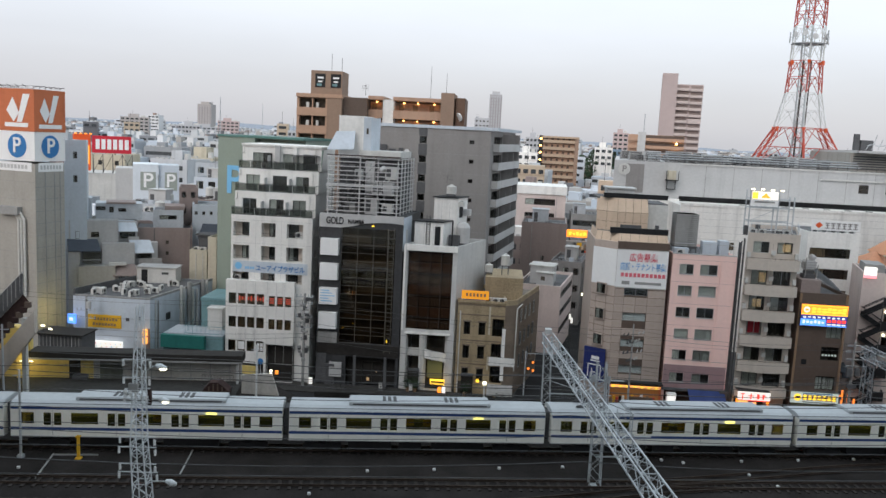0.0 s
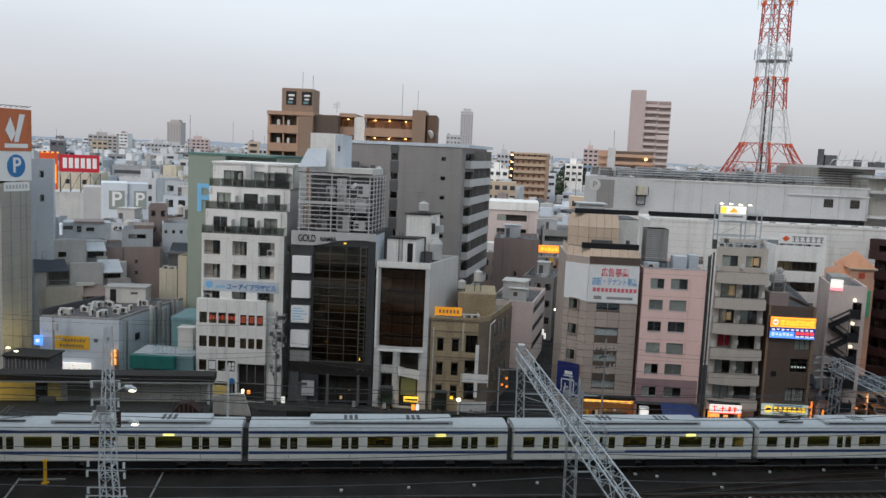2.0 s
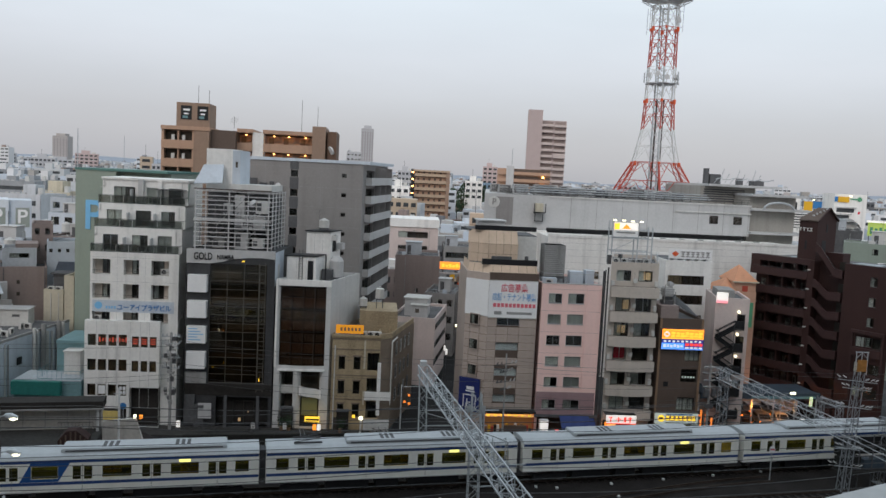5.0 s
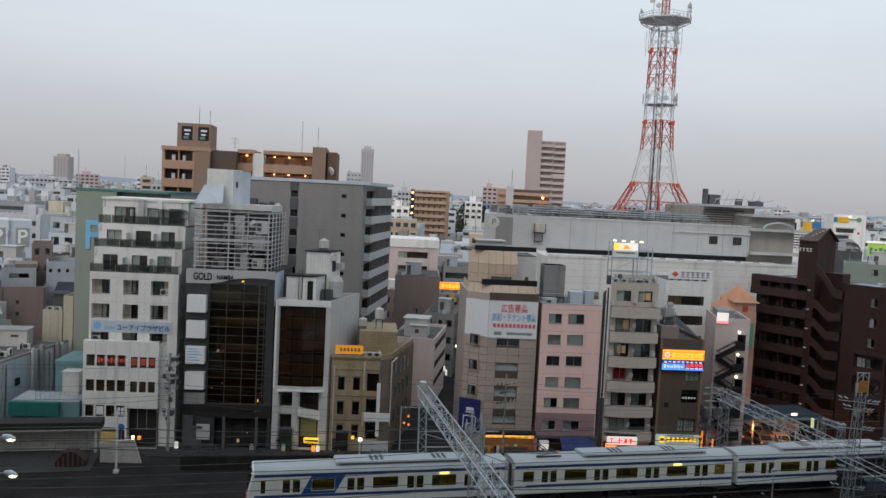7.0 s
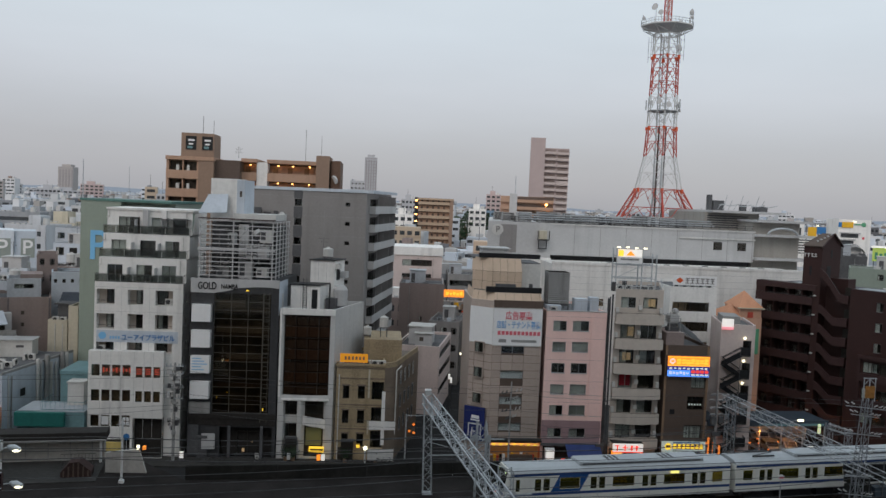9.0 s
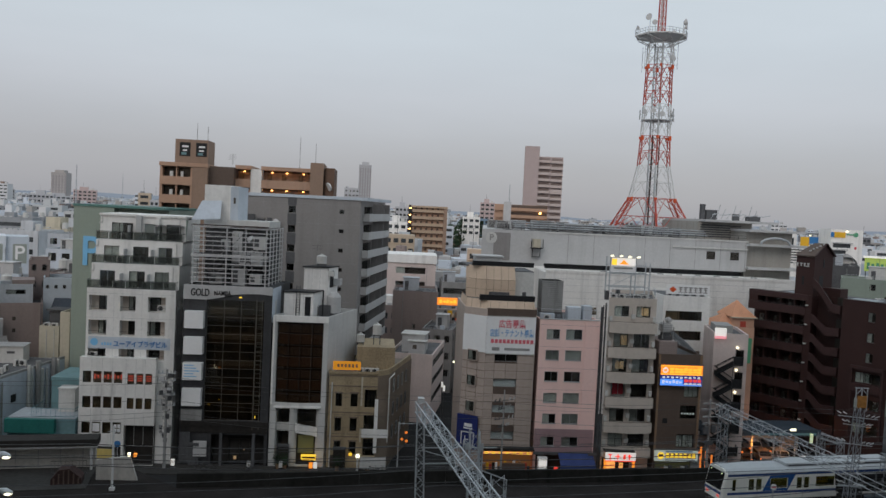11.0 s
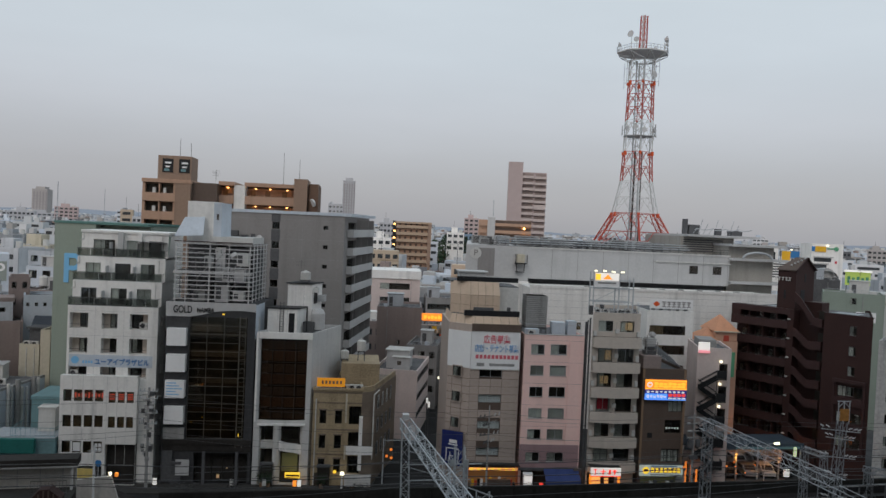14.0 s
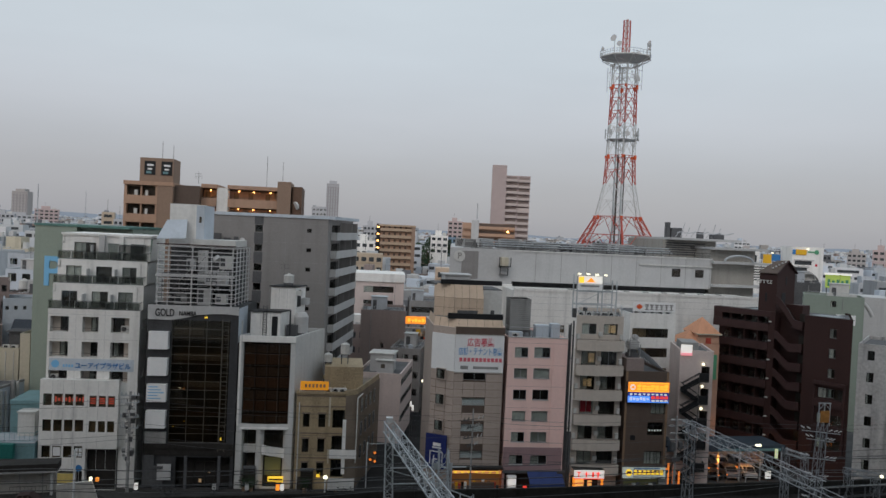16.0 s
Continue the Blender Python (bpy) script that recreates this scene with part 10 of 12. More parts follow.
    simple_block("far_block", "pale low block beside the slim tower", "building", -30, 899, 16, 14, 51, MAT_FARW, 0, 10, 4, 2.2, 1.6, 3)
    # trees glimpsed between roofs
    for x, y, h in ((47, 420, 27), (52, 430, 30), (40, 410, 24), (57, 425, 26), (60, 440, 24)):
        ob = thing("tree", "dark green rounded street tree far off", "tree", pose(x, y, 0), "distant trees")
        bm = bmesh.new()
        tube(bm, 0, 0, 0, h * 0.6, 0.45, 8, 0.2)
        for k in range(5):
            a = k * 1.3
            beam(bm, (0, 0, h * 0.4), (2.6 * math.cos(a), 2.6 * math.sin(a), h * 0.75), 0.18, 6, 0.06)
        part("trunk", bm, MBROWN, ob)
        rng = random.Random(int(x * 7 + y))
        bm = bmesh.new()
        for k in range(420):
            a, r_, z = rng.uniform(0, 6.3), 4.6 * math.sqrt(rng.random()), rng.uniform(0.42, 1.0)
            r_ *= math.sin(math.pi * min(1, (z - 0.36) / 0.66)) ** 0.6
            c = Vector((r_ * math.cos(a), r_ * math.sin(a), z * h))
            u = Vector((rng.uniform(-1, 1), rng.uniform(-1, 1), rng.uniform(-1, 1))).normalized() * 0.7
            v = u.orthogonal().normalized() * 0.55
            bm.faces.new([bm.verts.new(q) for q in (c - u, c + v, c + u, c - v)])
        part("crown", bm, LEAF, ob)


MAT_GALL = mat("brown_gallery_render", (0.40, 0.295, 0.215), vary=0.06, streak=0.1)
MAT_MAUVET = mat("mauve_tan_tile", (0.42, 0.34, 0.33), vary=0.04, streak=0.05)
MAT_MAUVEL = mat("mauve_tan_balcony", (0.50, 0.42, 0.40), vary=0.04, streak=0.05)
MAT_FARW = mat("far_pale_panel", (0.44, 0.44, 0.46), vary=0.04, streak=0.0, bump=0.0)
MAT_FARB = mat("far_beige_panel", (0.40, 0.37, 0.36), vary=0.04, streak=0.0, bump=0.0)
# darker copy of the far panels, shade put into the colour
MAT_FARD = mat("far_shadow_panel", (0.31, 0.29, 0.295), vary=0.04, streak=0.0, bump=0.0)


def right_quarter():
    # parking deck with cars and warm lamps
    rng_p = random.Random(71)
    ob = thing("parking_deck", "low steel parking deck with blue-grey roof edge", "parking deck", pose(43.6, 97.2, 0, 0, 0, 4))
    boxes("deck", MAT_BLUEG, ob, (-1.0, 2.0, 4.42, 15.5, 7.0, 4.62))
    boxes("fascia", MAT_BLUEG, ob, (-1.0, 1.9, 3.95, 15.6, 2.0, 4.7))
    boxes("post", STEEL, ob, *[(0.2 + 3.0 * k, 2.05, 0.02, 0.35 + 3.0 * k, 2.2, 4.42) for k in range(6)])
    boxes("pale_strip", AQUA, ob, (6.0, 1.86, 4.0, 15.0, 1.895, 4.3))
    boxes("lit_end", MAT_YGLOW, ob, (14.0, 1.4, 3.1, 14.25, 1.7, 4.3))
    boxes("deck_light", LIT_O, ob, *[(1.0 + 2.1 * k, 2.4 + (k % 3) * 1.0, 4.3, 1.4 + 2.1 * k, 2.6 + (k % 3) * 1.0, 4.42) for k in range(7)])
    # glowing heads on added posts stand for orange light reflected by the cars
    for k in range(36):
        gx, gy = rng_p.uniform(-2.2, 9.0 if k % 3 else 12.5), rng_p.uniform(-0.6, 9.5)
        gz = max(0.3, 1.9 - 0.17 * gy) * rng_p.uniform(0.5, 1.3)
        g = thing("bollard_lamp", "small glowing head on an added post, standing for orange light on cars", "lamp", pose(43.6 + gx, 97.2 + gy, 0.02), "parking lot lamps")
        boxes("head", MAT_ORG2, g, (-rng_p.uniform(0.05, 0.16), -0.06, gz, rng_p.uniform(0.05, 0.16), 0.06, gz + rng_p.uniform(0.08, 0.2)))
        boxes("post", DSTEEL, g, (-0.03, -0.03, 0, 0.03, 0.03, gz))
    for lx, ly in ((45.0, 99.0), (49.5, 99.6), (54.5, 100.6)):
        ld = bpy.data.lights.new("deck_lamp", "POINT")
        ld.energy, ld.color, ld.shadow_soft_size = 240.0, (1.0, 0.34, 0.06), 0.25
        new("deck_lamp", ld).matrix_world = pose(lx, ly, 3.0)

    def car(x, y, turn, m, label):
        c = thing("parked_car", label, "car", pose(x, y, 0.02, 0, 0, turn), "parked cars")
        bm = bmesh.new()
        prof = [(-2.1, 0.35), (-2.1, 0.85), (-1.4, 0.95), (-0.8, 1.42), (0.9, 1.45), (1.6, 0.98), (2.1, 0.9), (2.15, 0.35)]
        for s in (-0.82, 0.82):
            bm.faces.new([bm.verts.new((px, s, pz)) for px, pz in prof])
        for i in range(len(prof)):
            a, b = prof[i], prof[(i + 1) % len(prof)]
            bm.faces.new([bm.verts.new(q) for q in ((a[0], -0.82, a[1]), (b[0], -0.82, b[1]), (b[0], 0.82, b[1]), (a[0], 0.82, a[1]))])
        part("body", bm, m, c)
        boxes("side_window", BLACK, c, (-0.75, -0.835, 0.98, 0.95, -0.825, 1.35), (-0.75, 0.825, 0.98, 0.95, 0.835, 1.35))
        bm = bmesh.new()
        bm.faces.new([bm.verts.new(q) for q in ((-1.42, -0.7, 0.97), (-1.42, 0.7, 0.97), (-0.84, 0.66, 1.41), (-0.84, -0.66, 1.41))])
        part("rear_window", bm, BLACK, c).matrix_basis = pose(-0.01, 0, 0.012)
        bm = bmesh.new()
        bm.faces.new([bm.verts.new(q) for q in ((1.62, -0.7, 0.99), (1.62, 0.7, 0.99), (0.94, 0.66, 1.44), (0.94, -0.66, 1.44))])
        w_ = part("windscreen", bm, BLACK, c)
        w_.matrix_basis = pose(0, 0, 0.012)
        for wx in (-1.35, 1.35):
            for s in (-0.75, 0.75):
                bm = bmesh.new()
                beam(bm, (wx, s - 0.1, 0.31), (wx, s + 0.1, 0.31), 0.31, 14)
                part("wheel", bm, TYRE, c)
    for k in range(6):
        car(44.8 + 2.5 * k, 101.6 + 0.17 * k, 84, CARS[(k * 2 + 1) % 3], ("white", "silver", "black")[(k * 2 + 1) % 3] + " parked car in a row under the deck")
    for k in range(5):
        car(45.4 + 2.6 * k, 106.8, 88, CARS[k % 3], ("white", "silver", "black")[k % 3] + " parked car at the back of the lot")
    lot = thing("parking_barrier", "row of orange lit posts at the parking entrance", "barrier", pose(41.2, 95.6, 0.02))
    for k in range(3):
        boxes("lit_post", MAT_ORG2, lot, (0.7 * k, 0, 0, 0.7 * k + 0.16, 0.2, 3.4 - 0.5 * k))
    lamp = thing("street_lamp", "street lamp with glowing head beside the parking deck", "street lamp", pose(52.4, 97.6, 0), "street lamps")
    bm = bmesh.new()
    tube(bm, 0, 0, 0, 4.8, 0.06, 10)
    beam(bm, (0, 0, 4.75), (0.35, -0.05, 5.2), 0.04)
    beam(bm, (0.35, -0.05, 5.2), (1.1, -0.1, 5.35), 0.04)
    part("pole", bm, STEEL, lamp)
    bm = bmesh.new()
    beam(bm, (1.05, -0.1, 5.33), (1.7, -0.15, 5.36), 0.12, 12, 0.16)
    part("lamp_head", bm, LIT_LAMP, lamp)
    ws = thing("lit_sign_post", "white lit sign panel at the parking exit", "sign", pose(54.8, 96.6, 0.02))
    boxes("panel", LIT_W, ws, (-0.35, -0.08, 1.4, 0.35, 0.08, 2.3))
    boxes("post", DSTEEL, ws, (-0.05, -0.05, 0.0, 0.05, 0.05, 1.4))
    # low roofs and utility clutter at the corner
    up = thing("utility_pole", "utility pole tangled with cable boxes and arms", "utility pole", pose(41.4, 94.2, 0.16), "utility poles")
    bm = bmesh.new()
    tube(bm, 0, 0, 0, 9.4, 0.17, 12, 0.12)
    part("pole", bm, MGREY, up)
    for z in (9.0, 8.3, 7.4, 6.6):
        bm = bmesh.new()
        l_ = 0.5 + 0.18 * ((z * 10) % 4)
        beam(bm, (-l_, -0.1, z - 0.15), (l_ + 0.3, -0.3, z + 0.1), 0.045)
        part("cross_arm", bm, MAT_DIMST, up)
        for x in (-0.9, 0.1, 1.0):
            bm = bmesh.new()
            beam(bm, (x * l_, -0.15, z), (x * l_ + 0.38, -0.45, z + 0.12), 0.075, 8, 0.05)
            part("insulator", bm, LGREY, up)
    boxes("transformer", DGREY, up, (-0.7, -0.5, 5.4, -0.2, 0.0, 6.3), (0.25, -0.5, 5.6, 0.7, 0.0, 6.4), (-0.5, -0.4, 4.0, 0.5, -0.1, 4.5))
    # second pole before the taupe block, with paired insulators
    up = thing("utility_pole", "slim utility pole with paired insulator arms", "utility pole", pose(16.2, 92.6, 0.16), "utility poles")
    bm = bmesh.new()
    tube(bm, 0, 0, 0, 10.2, 0.13, 10, 0.08)
    part("pole", bm, MGREY, up)
    for z, l_ in ((9.0, 1.2), (8.1, 0.7), (6.9, 1.1), (6.0, 0.6)):
        bm = bmesh.new()
        beam(bm, (-l_, -0.1, z - 0.2), (l_, -0.1, z + 0.2), 0.05)
        part("cross_arm", bm, DSTEEL, up)
        for x in (-0.9, -0.5, 0.5, 0.9):
            bm = bmesh.new()
            beam(bm, (x * l_, -0.12, z + 0.2 * x), (x * l_ + 0.1, -0.2, z + 0.34 + 0.2 * x), 0.085, 8, 0.06)
            part("insulator", bm, DGREY if x < 0 else LGREY, up)
    # grey building at the far right edge
    ob = simple_block("flats", "weathered grey building with small windows and roof tanks", "building", 66.4, 97.1, 12, 12, 18.7, MAT_WEATHER, -40, 6, 4, 0.8, 1.2, 2)
    boxes("cream_panel", CREAM, ob, (5.2, -0.3, 11.0, 10, -0.05, 18.5))
    roof_clutter(68, 74, 93, 96, 18.3, 6, 41)
    # dark and sage blocks beyond the red building
    simple_block("flats", "dark grey windowless block", "building", 86.4, 149.0, 5.8, 12, 23.9, DGREY, -30, 1, 1, 0.5, 0.5, 20)
    ob = simple_block("office_building", "sage green block with white emblem panel", "building", 79.7, 132.2, 9.4, 8, 22.6, GREEN, -30, 1, 1, 0.9, 1.0, 20.0)
    boxes("white_panel", SIGN_W, ob, (5.2, -0.1, 17.9, 8.2, -0.01, 19.6))
    bm = bmesh.new()
    for k in range(5):
        beam(bm, (8.6 + 0.45 * k, 2.0, 22.0 - 0.1 * k * k), (9.05 + 0.45 * k, 2.0, 22.0 - 0.1 * (k + 1) ** 2), 0.35, 8)
    part("curved_duct", bm, LGREY, ob, "white curved rooftop duct")
    sg = thing("lit_billboard", "green-lit billboard with a bright top tube", "billboard", pose(93, 152, 0, 0, 0, -30), "lit billboards")
    boxes("building", LGREY, sg, (-6, 1, 0, 14, 12, 21.6))
    boxes("board", LIT_GREEN, sg, (2.6, 0.3, 23.0, 7.0, 0.9, 25.6))
    boxes("stand", DSTEEL, sg, *[(2.8 + 1.9 * k, 0.5, 21.6, 2.95 + 1.9 * k, 0.7, 23.0) for k in range(3)])
    boxes("tube", LIT_W, sg, (2.4, -0.2, 25.6, 7.2, 0.2, 25.9))
    boxes("writing", MAT_GREENS, sg, *[(3.0 + 0.8 * k, 0.2, 23.4, 3.5 + 0.8 * k, 0.295, 24.7 - 0.2 * (k % 2)) for k in range(5)])
    # white sign buildings on the right horizon
    ob = thing("sign_tower", "white building with a yellow and a blue roof sign", "building", pose(140.6, 269, 0, 0, 0, -8))
    boxes("wall", WHITE, ob, (0, 0, 0, 4.2, 9, 29.4))
    boxes("base_block", WHITE, ob, (4.2, 0.5, 0, 17, 10, 23.6))
    boxes("side_window", MAT_FARGL, ob, (2.4, -0.04, 24.0, 3.2, -0.004, 27.4))
    boxes("yellow_sign", YELLOW, ob, (5.4, -0.4, 24.4, 8.2, 0.0, 27.9), label="yellow upright sign board")
    boxes("blue_sign", SIGN_B, ob, (8.3, 0.3, 25.6, 12.4, 0.7, 28.0), label="blue sign board")
    bm = bmesh.new()
    beam(bm, (4.2, 0.4, 28.9), (13.5, 0.4, 29.3), 0.16)
    for k in range(5):
        beam(bm, (5.2 + 2 * k, 0.6, 23.6), (5.2 + 2 * k, 0.6, 29.0), 0.1)
    part("sign_frame", bm, DSTEEL, ob)
    boxes("sign_lamp", LIT_LAMP, ob, (8.0, -0.9, 28.3, 8.6, -0.5, 28.6))
    for z in (21.5, 18.2, 15.0):
        boxes("window_band", MAT_FARGL, ob, (5.0, 0.44, z, 16.4, 0.496, z + 1.3))
    ob = thing("sign_tower", "white building front with small yellow, blue and green signs", "building", pose(150.7, 258, 0, 0, 0, -8))
    boxes("wall", WHITE, ob, (0, 0, 0, 10.4, 10, 31.0))
    boxes("blue_sign", SIGN_B, ob, (0.0, -0.25, 28.4, 1.0, -0.01, 30.0))
    boxes("yellow_sign", YELLOW, ob, (1.05, -0.3, 28.3, 4.6, -0.01, 30.1), label="yellow sign board")
    boxes("green_arm", MAT_GREENS, ob, (5.0, -0.2, 29.2, 7.4, -0.02, 29.6))
    bm = bmesh.new()
    beam(bm, (8.0, -0.25, 29.4), (8.0, -0.03, 29.4), 0.75, 18)
    part("green_disc", bm, MAT_GREENS, ob)
    boxes("sign_lamp", LIT_LAMP, ob, (4.5, -0.9, 30.2, 5.2, -0.5, 30.5))
    boxes("red_mark", SIGN_R, ob, (7.8, -0.06, 24.6, 8.5, -0.01, 25.4))
    for z, x1 in ((26.4, 7.0), (24.2, 5.6)):
        boxes("ledge", LGREY, ob, (0.6, -0.8, z, x1, -0.01, z + 0.35))
        boxes("window_band", MAT_FARGL, ob, (0.9, -0.06, z - 1.4, x1 - 0.5, -0.01, z - 0.1))
    bm = bmesh.new()
    for k in range(8):
        a0, a1 = math.pi * k / 8, math.pi * (k + 1) / 8
        bm.faces.new([bm.verts.new(c) for c in ((4.6 - 3.4 * math.cos(a0), -3.0, 19.6 + 2.6 * math.sin(a0)), (4.6 - 3.4 * math.cos(a1), -3.0, 19.6 + 2.6 * math.sin(a1)), (4.6 - 3.4 * math.cos(a1), -0.05, 20.6 + 2.6 * math.sin(a1)), (4.6 - 3.4 * math.cos(a0), -0.05, 20.6 + 2.6 * math.sin(a0)))])
    part("arched_canopy", bm, MGREY, ob)
    # alley fittings: lamps, signs
    for x, y, z, m in ((10.9, 110, 6.2, LIT_W), (13.6, 124, 7.5, LIT_LAMP), (11.4, 118, 5.0, LIT_W), (12.6, 132, 6.0, LIT_LAMP)):
        ob = thing("alley_sign", "small glowing sign on a bracket over the alley", "sign", pose(x, y, z), "alley signs")
        boxes("face", m, ob, (-0.12, -0.15, 0, 0.12, 0.15, 0.7 if m is LIT_W else 0.28))
        boxes("post", DSTEEL, ob, (-0.04, 0.2, -z, 0.04, 0.28, 0.5))
    ob = thing("traffic_light", "traffic light showing amber lamps on a mast arm", "traffic light", pose(4.4, 96.2, 0), "traffic lights")
    bm = bmesh.new()
    tube(bm, 0, 0, 0, 5.4, 0.09, 10)
    beam(bm, (0, 0, 5.2), (2.2, -0.2, 5.3), 0.05)
    part("mast", bm, STEEL, ob)
    for x, z in ((0.4, 3.4), (0.9, 4.2), (0.95, 3.2)):
        boxes("lamp_case", BLACK, ob, (x - 0.22, -0.2, z - 0.22, x + 0.22, 0.0, z + 0.22))
        bm = bmesh.new()
        beam(bm, (x, -0.24, z), (x, -0.205, z), 0.15, 14)
        part("amber_lamp", bm, MAT_ORG2, ob)
    ob = thing("street_lamp", "small white globe lamp on a post at the kerb", "street lamp", pose(-0.3, 93.9, 0.16), "street lamps")
    bm = bmesh.new()
    tube(bm, 0, 0, 0, 1.5, 0.12, 10)
    part("post", bm, WHITE_P, ob)
    bm = bmesh.new()
    bmesh.ops.create_icosphere(bm, subdivisions=2, radius=0.26, matrix=Matrix.Translation((0, 0, 1.7)))
    part("globe", bm, LIT_LAMP, ob)
    for x, m in ((-5.6, LIT_O), (-5.1, LIT_W), (-21.0, LIT_W), (-9.0, OFFWHITE), (22.9, LIT_R), (-12.6, OFFWHITE)):
        ob = thing("standing_sign", "small standing sign on the pavement", "sign", pose(x, 93.6, 0.16), "standing signs")
        boxes("face", m, ob, (-0.2, -0.1, 0.3, 0.2, 0.1, 1.0))
        boxes("foot", DSTEEL, ob, (-0.3, -0.2, 0, 0.3, 0.2, 0.08), (-0.03, -0.03, 0.08, 0.03, 0.03, 0.3))


MAT_YGLOW = glow("pale_green_light", (0.85, 1.0, 0.6), 0.6)
MAT_ORG2 = glow("orange_post_and_glint", (1.0, 0.26, 0.04), 1.1)


def far_city():
    """Rows of low and middle-rise buildings out to the horizon: the nearer ones singly, the rest as one mass."""
    rng = random.Random(77)
    walls = [(MAT_CITYW, "white"), (MAT_COOLW, "off-white"), (MAT_CITYG, "light grey"), (BLUEW, "pale blue-grey"), (MGREY, "grey"), (MAT_COOLW, "cool grey"), (CREAM, "cream"), (ROSE, "brown-grey"), (MAT_FARW, "pale"), (ROSE, "dusty brown"), (DGREY, "dark grey")]
    protos = []
    for k in range(22):
        m, c = walls[k % 11]
        W, D, H = rng.uniform(7, 14), rng.uniform(8, 13), (rng.uniform(7, 11), rng.uniform(11, 16), rng.uniform(16, 23))[k % 3]
        ob = thing("city_building", c + " city building with rows of windows and roof tank", "building", pose(0, 0, -500), "city buildings")
        bm = bmesh.new()
        n_ = int(H / 3.1)
        cols = rng.randint(3, 6)
        hs = []
        style = k % 2
        for i in range(n_):
            z = H - 2.4 - 3.1 * i
            if style == 0:
                hs.append((0.6, W - 0.6, z, z + 1.2))
            else:
                for j in range(cols):
                    u = W * (j + 0.5) / cols
                    hs.append((u - 0.6, u + 0.6, z, z + 1.25))
        facade(bm, "S", W, D, -0.02, H, hs, 0.3)
        box(bm, 0.01, 0.31, -0.02, W - 0.01, D, H - 0.4)
        for b in ((0, 0, W, 0.25), (0, D - 0.25, W, D), (0, 0.25, 0.25, D - 0.25), (W - 0.25, 0.25, W, D - 0.25)):
            box(bm, b[0], b[1] + 0.002, H - 0.6, b[2], b[3], H + 0.5)
        bmesh.ops.remove_doubles(bm, verts=bm.verts[:], dist=1e-4)
        part("wall", bm, m, ob)
        for i in range(n_):
            row_ = hs[i:i + 1] if style == 0 else hs[i * cols:(i + 1) * cols]
            joined("window_band", MAT_FARGL, ob, *[(h[0], 0.2, h[2], h[1], 0.29, h[3]) for h in row_])
        boxes("roof", ROOF_L if k % 3 else ROOF, ob, (0.3, 0.3, H - 0.35, W - 0.3, D - 0.3, H - 0.1))
        px = rng.uniform(0.2, 0.5) * W
        boxes("penthouse", (WHITE, LGREY, m)[k % 3], ob, (px, D * 0.35, H - 0.1, px + rng.uniform(2.5, 4.5), D * 0.7, H + rng.uniform(1.8, 3.4)))
        bm = bmesh.new()
        tube(bm, W * 0.75, D * 0.4, H + 0.5, H + 2.0, 0.8, 10)
        box(bm, W * 0.75 - 0.6, D * 0.4 - 0.6, H - 0.1, W * 0.75 + 0.6, D * 0.4 + 0.6, H + 0.5)
        part("roof_tank", bm, OFFWHITE, ob)
        joined("roof_unit", LGREY, ob, *[(0.8 + 1.5 * j, 1.2, H - 0.1, 1.7 + 1.5 * j, 1.8, H + 0.75) for j in range(int(W / 2.6))])
        protos.append((ob, W, D, H))
    blocked = [(-66, 92, -30, 135), (-40, 104, -26, 123), (-22, 92, 5, 142), (-36, 133, -4, 152), (2, 92, 18, 164), (10, 92, 48, 122), (16, 120, 78, 188), (-84, 164, -62, 182), (-104, 186, -84, 206),
               (38, 92, 82, 130), (3, 196, 36, 214), (13, 165, 30, 190), (-63, 128, -40, 166), (-72, 184, -50, 198), (14, 336, 34, 358), (66, 380, 96, 412), (44, 318, 76, 342), (80, 122, 108, 168), (128, 250, 176, 285), (35, 400, 66, 450)]
    used = set()
    single = 0
    vs, fs, gv, gf, cv, cf = [], [], [], [], [], []

    def add_box(v_, f_, m, x0, y0, z0, x1, y1, z1):
        b = len(v_)
        for c in ((x0, y0, z0), (x1, y0, z0), (x1, y1, z0), (x0, y1, z0), (x0, y0, z1), (x1, y0, z1), (x1, y1, z1), (x0, y1, z1)):
            v_.append(tuple(m @ Vector(c)))
        for q in ((4, 5, 6, 7), (0, 1, 5, 4), (1, 2, 6, 5), (2, 3, 7, 6), (3, 0, 4, 7)):
            f_.append([b + i for i in q])
    y = 127.0
    while y < 2600:
        step = 15 if y < 420 else (24 if y < 800 else (44 if y < 1400 else 90))
        x = -0.60 * y - 10
        while x < 0.78 * y + 10:
            ob, W, D, H = protos[rng.randrange(22)]
            yy = y + rng.uniform(-3, 3)
            gap = rng.uniform(0.6, 3.5) if rng.random() < 0.85 else rng.uniform(5, 10)
            lim = 27.0 - 0.004 * yy
            az = x / yy
            if yy < 330 and 0.02 < az < 0.16:
                lim = 13
            if yy < 200 and az < -0.22:
                lim = 13
            turn = rng.choice((-11, -6, -11, -14, 4))
            clear = not any(a - W < x < c and b - D < yy < d for a, b, c, d in blocked)
            m = pose(x, yy, 0, 0, 0, turn)
            if clear and H < lim and yy < 420 and single < 215:
                single += 1
                if ob.name in used:
                    copy_thing(ob, m)
                else:
                    used.add(ob.name)
                    ob.matrix_basis = m
            elif clear:
                H = rng.uniform(9, 24) + (rng.uniform(0, 16) if rng.random() < 0.05 and yy > 600 else 0)
                if yy < 500:
                    H = min(H, lim)
                W, D = W * (1.15 if yy < 900 else 1.8), D * (1.0 if yy < 900 else 1.6)
                add_box(vs, fs, m, 0, 0, 0, W, D, H)
                add_box(vs, fs, m, W * 0.3, D * 0.3, H, W * 0.55, D * 0.6, H + rng.uniform(1.5, 3.5))
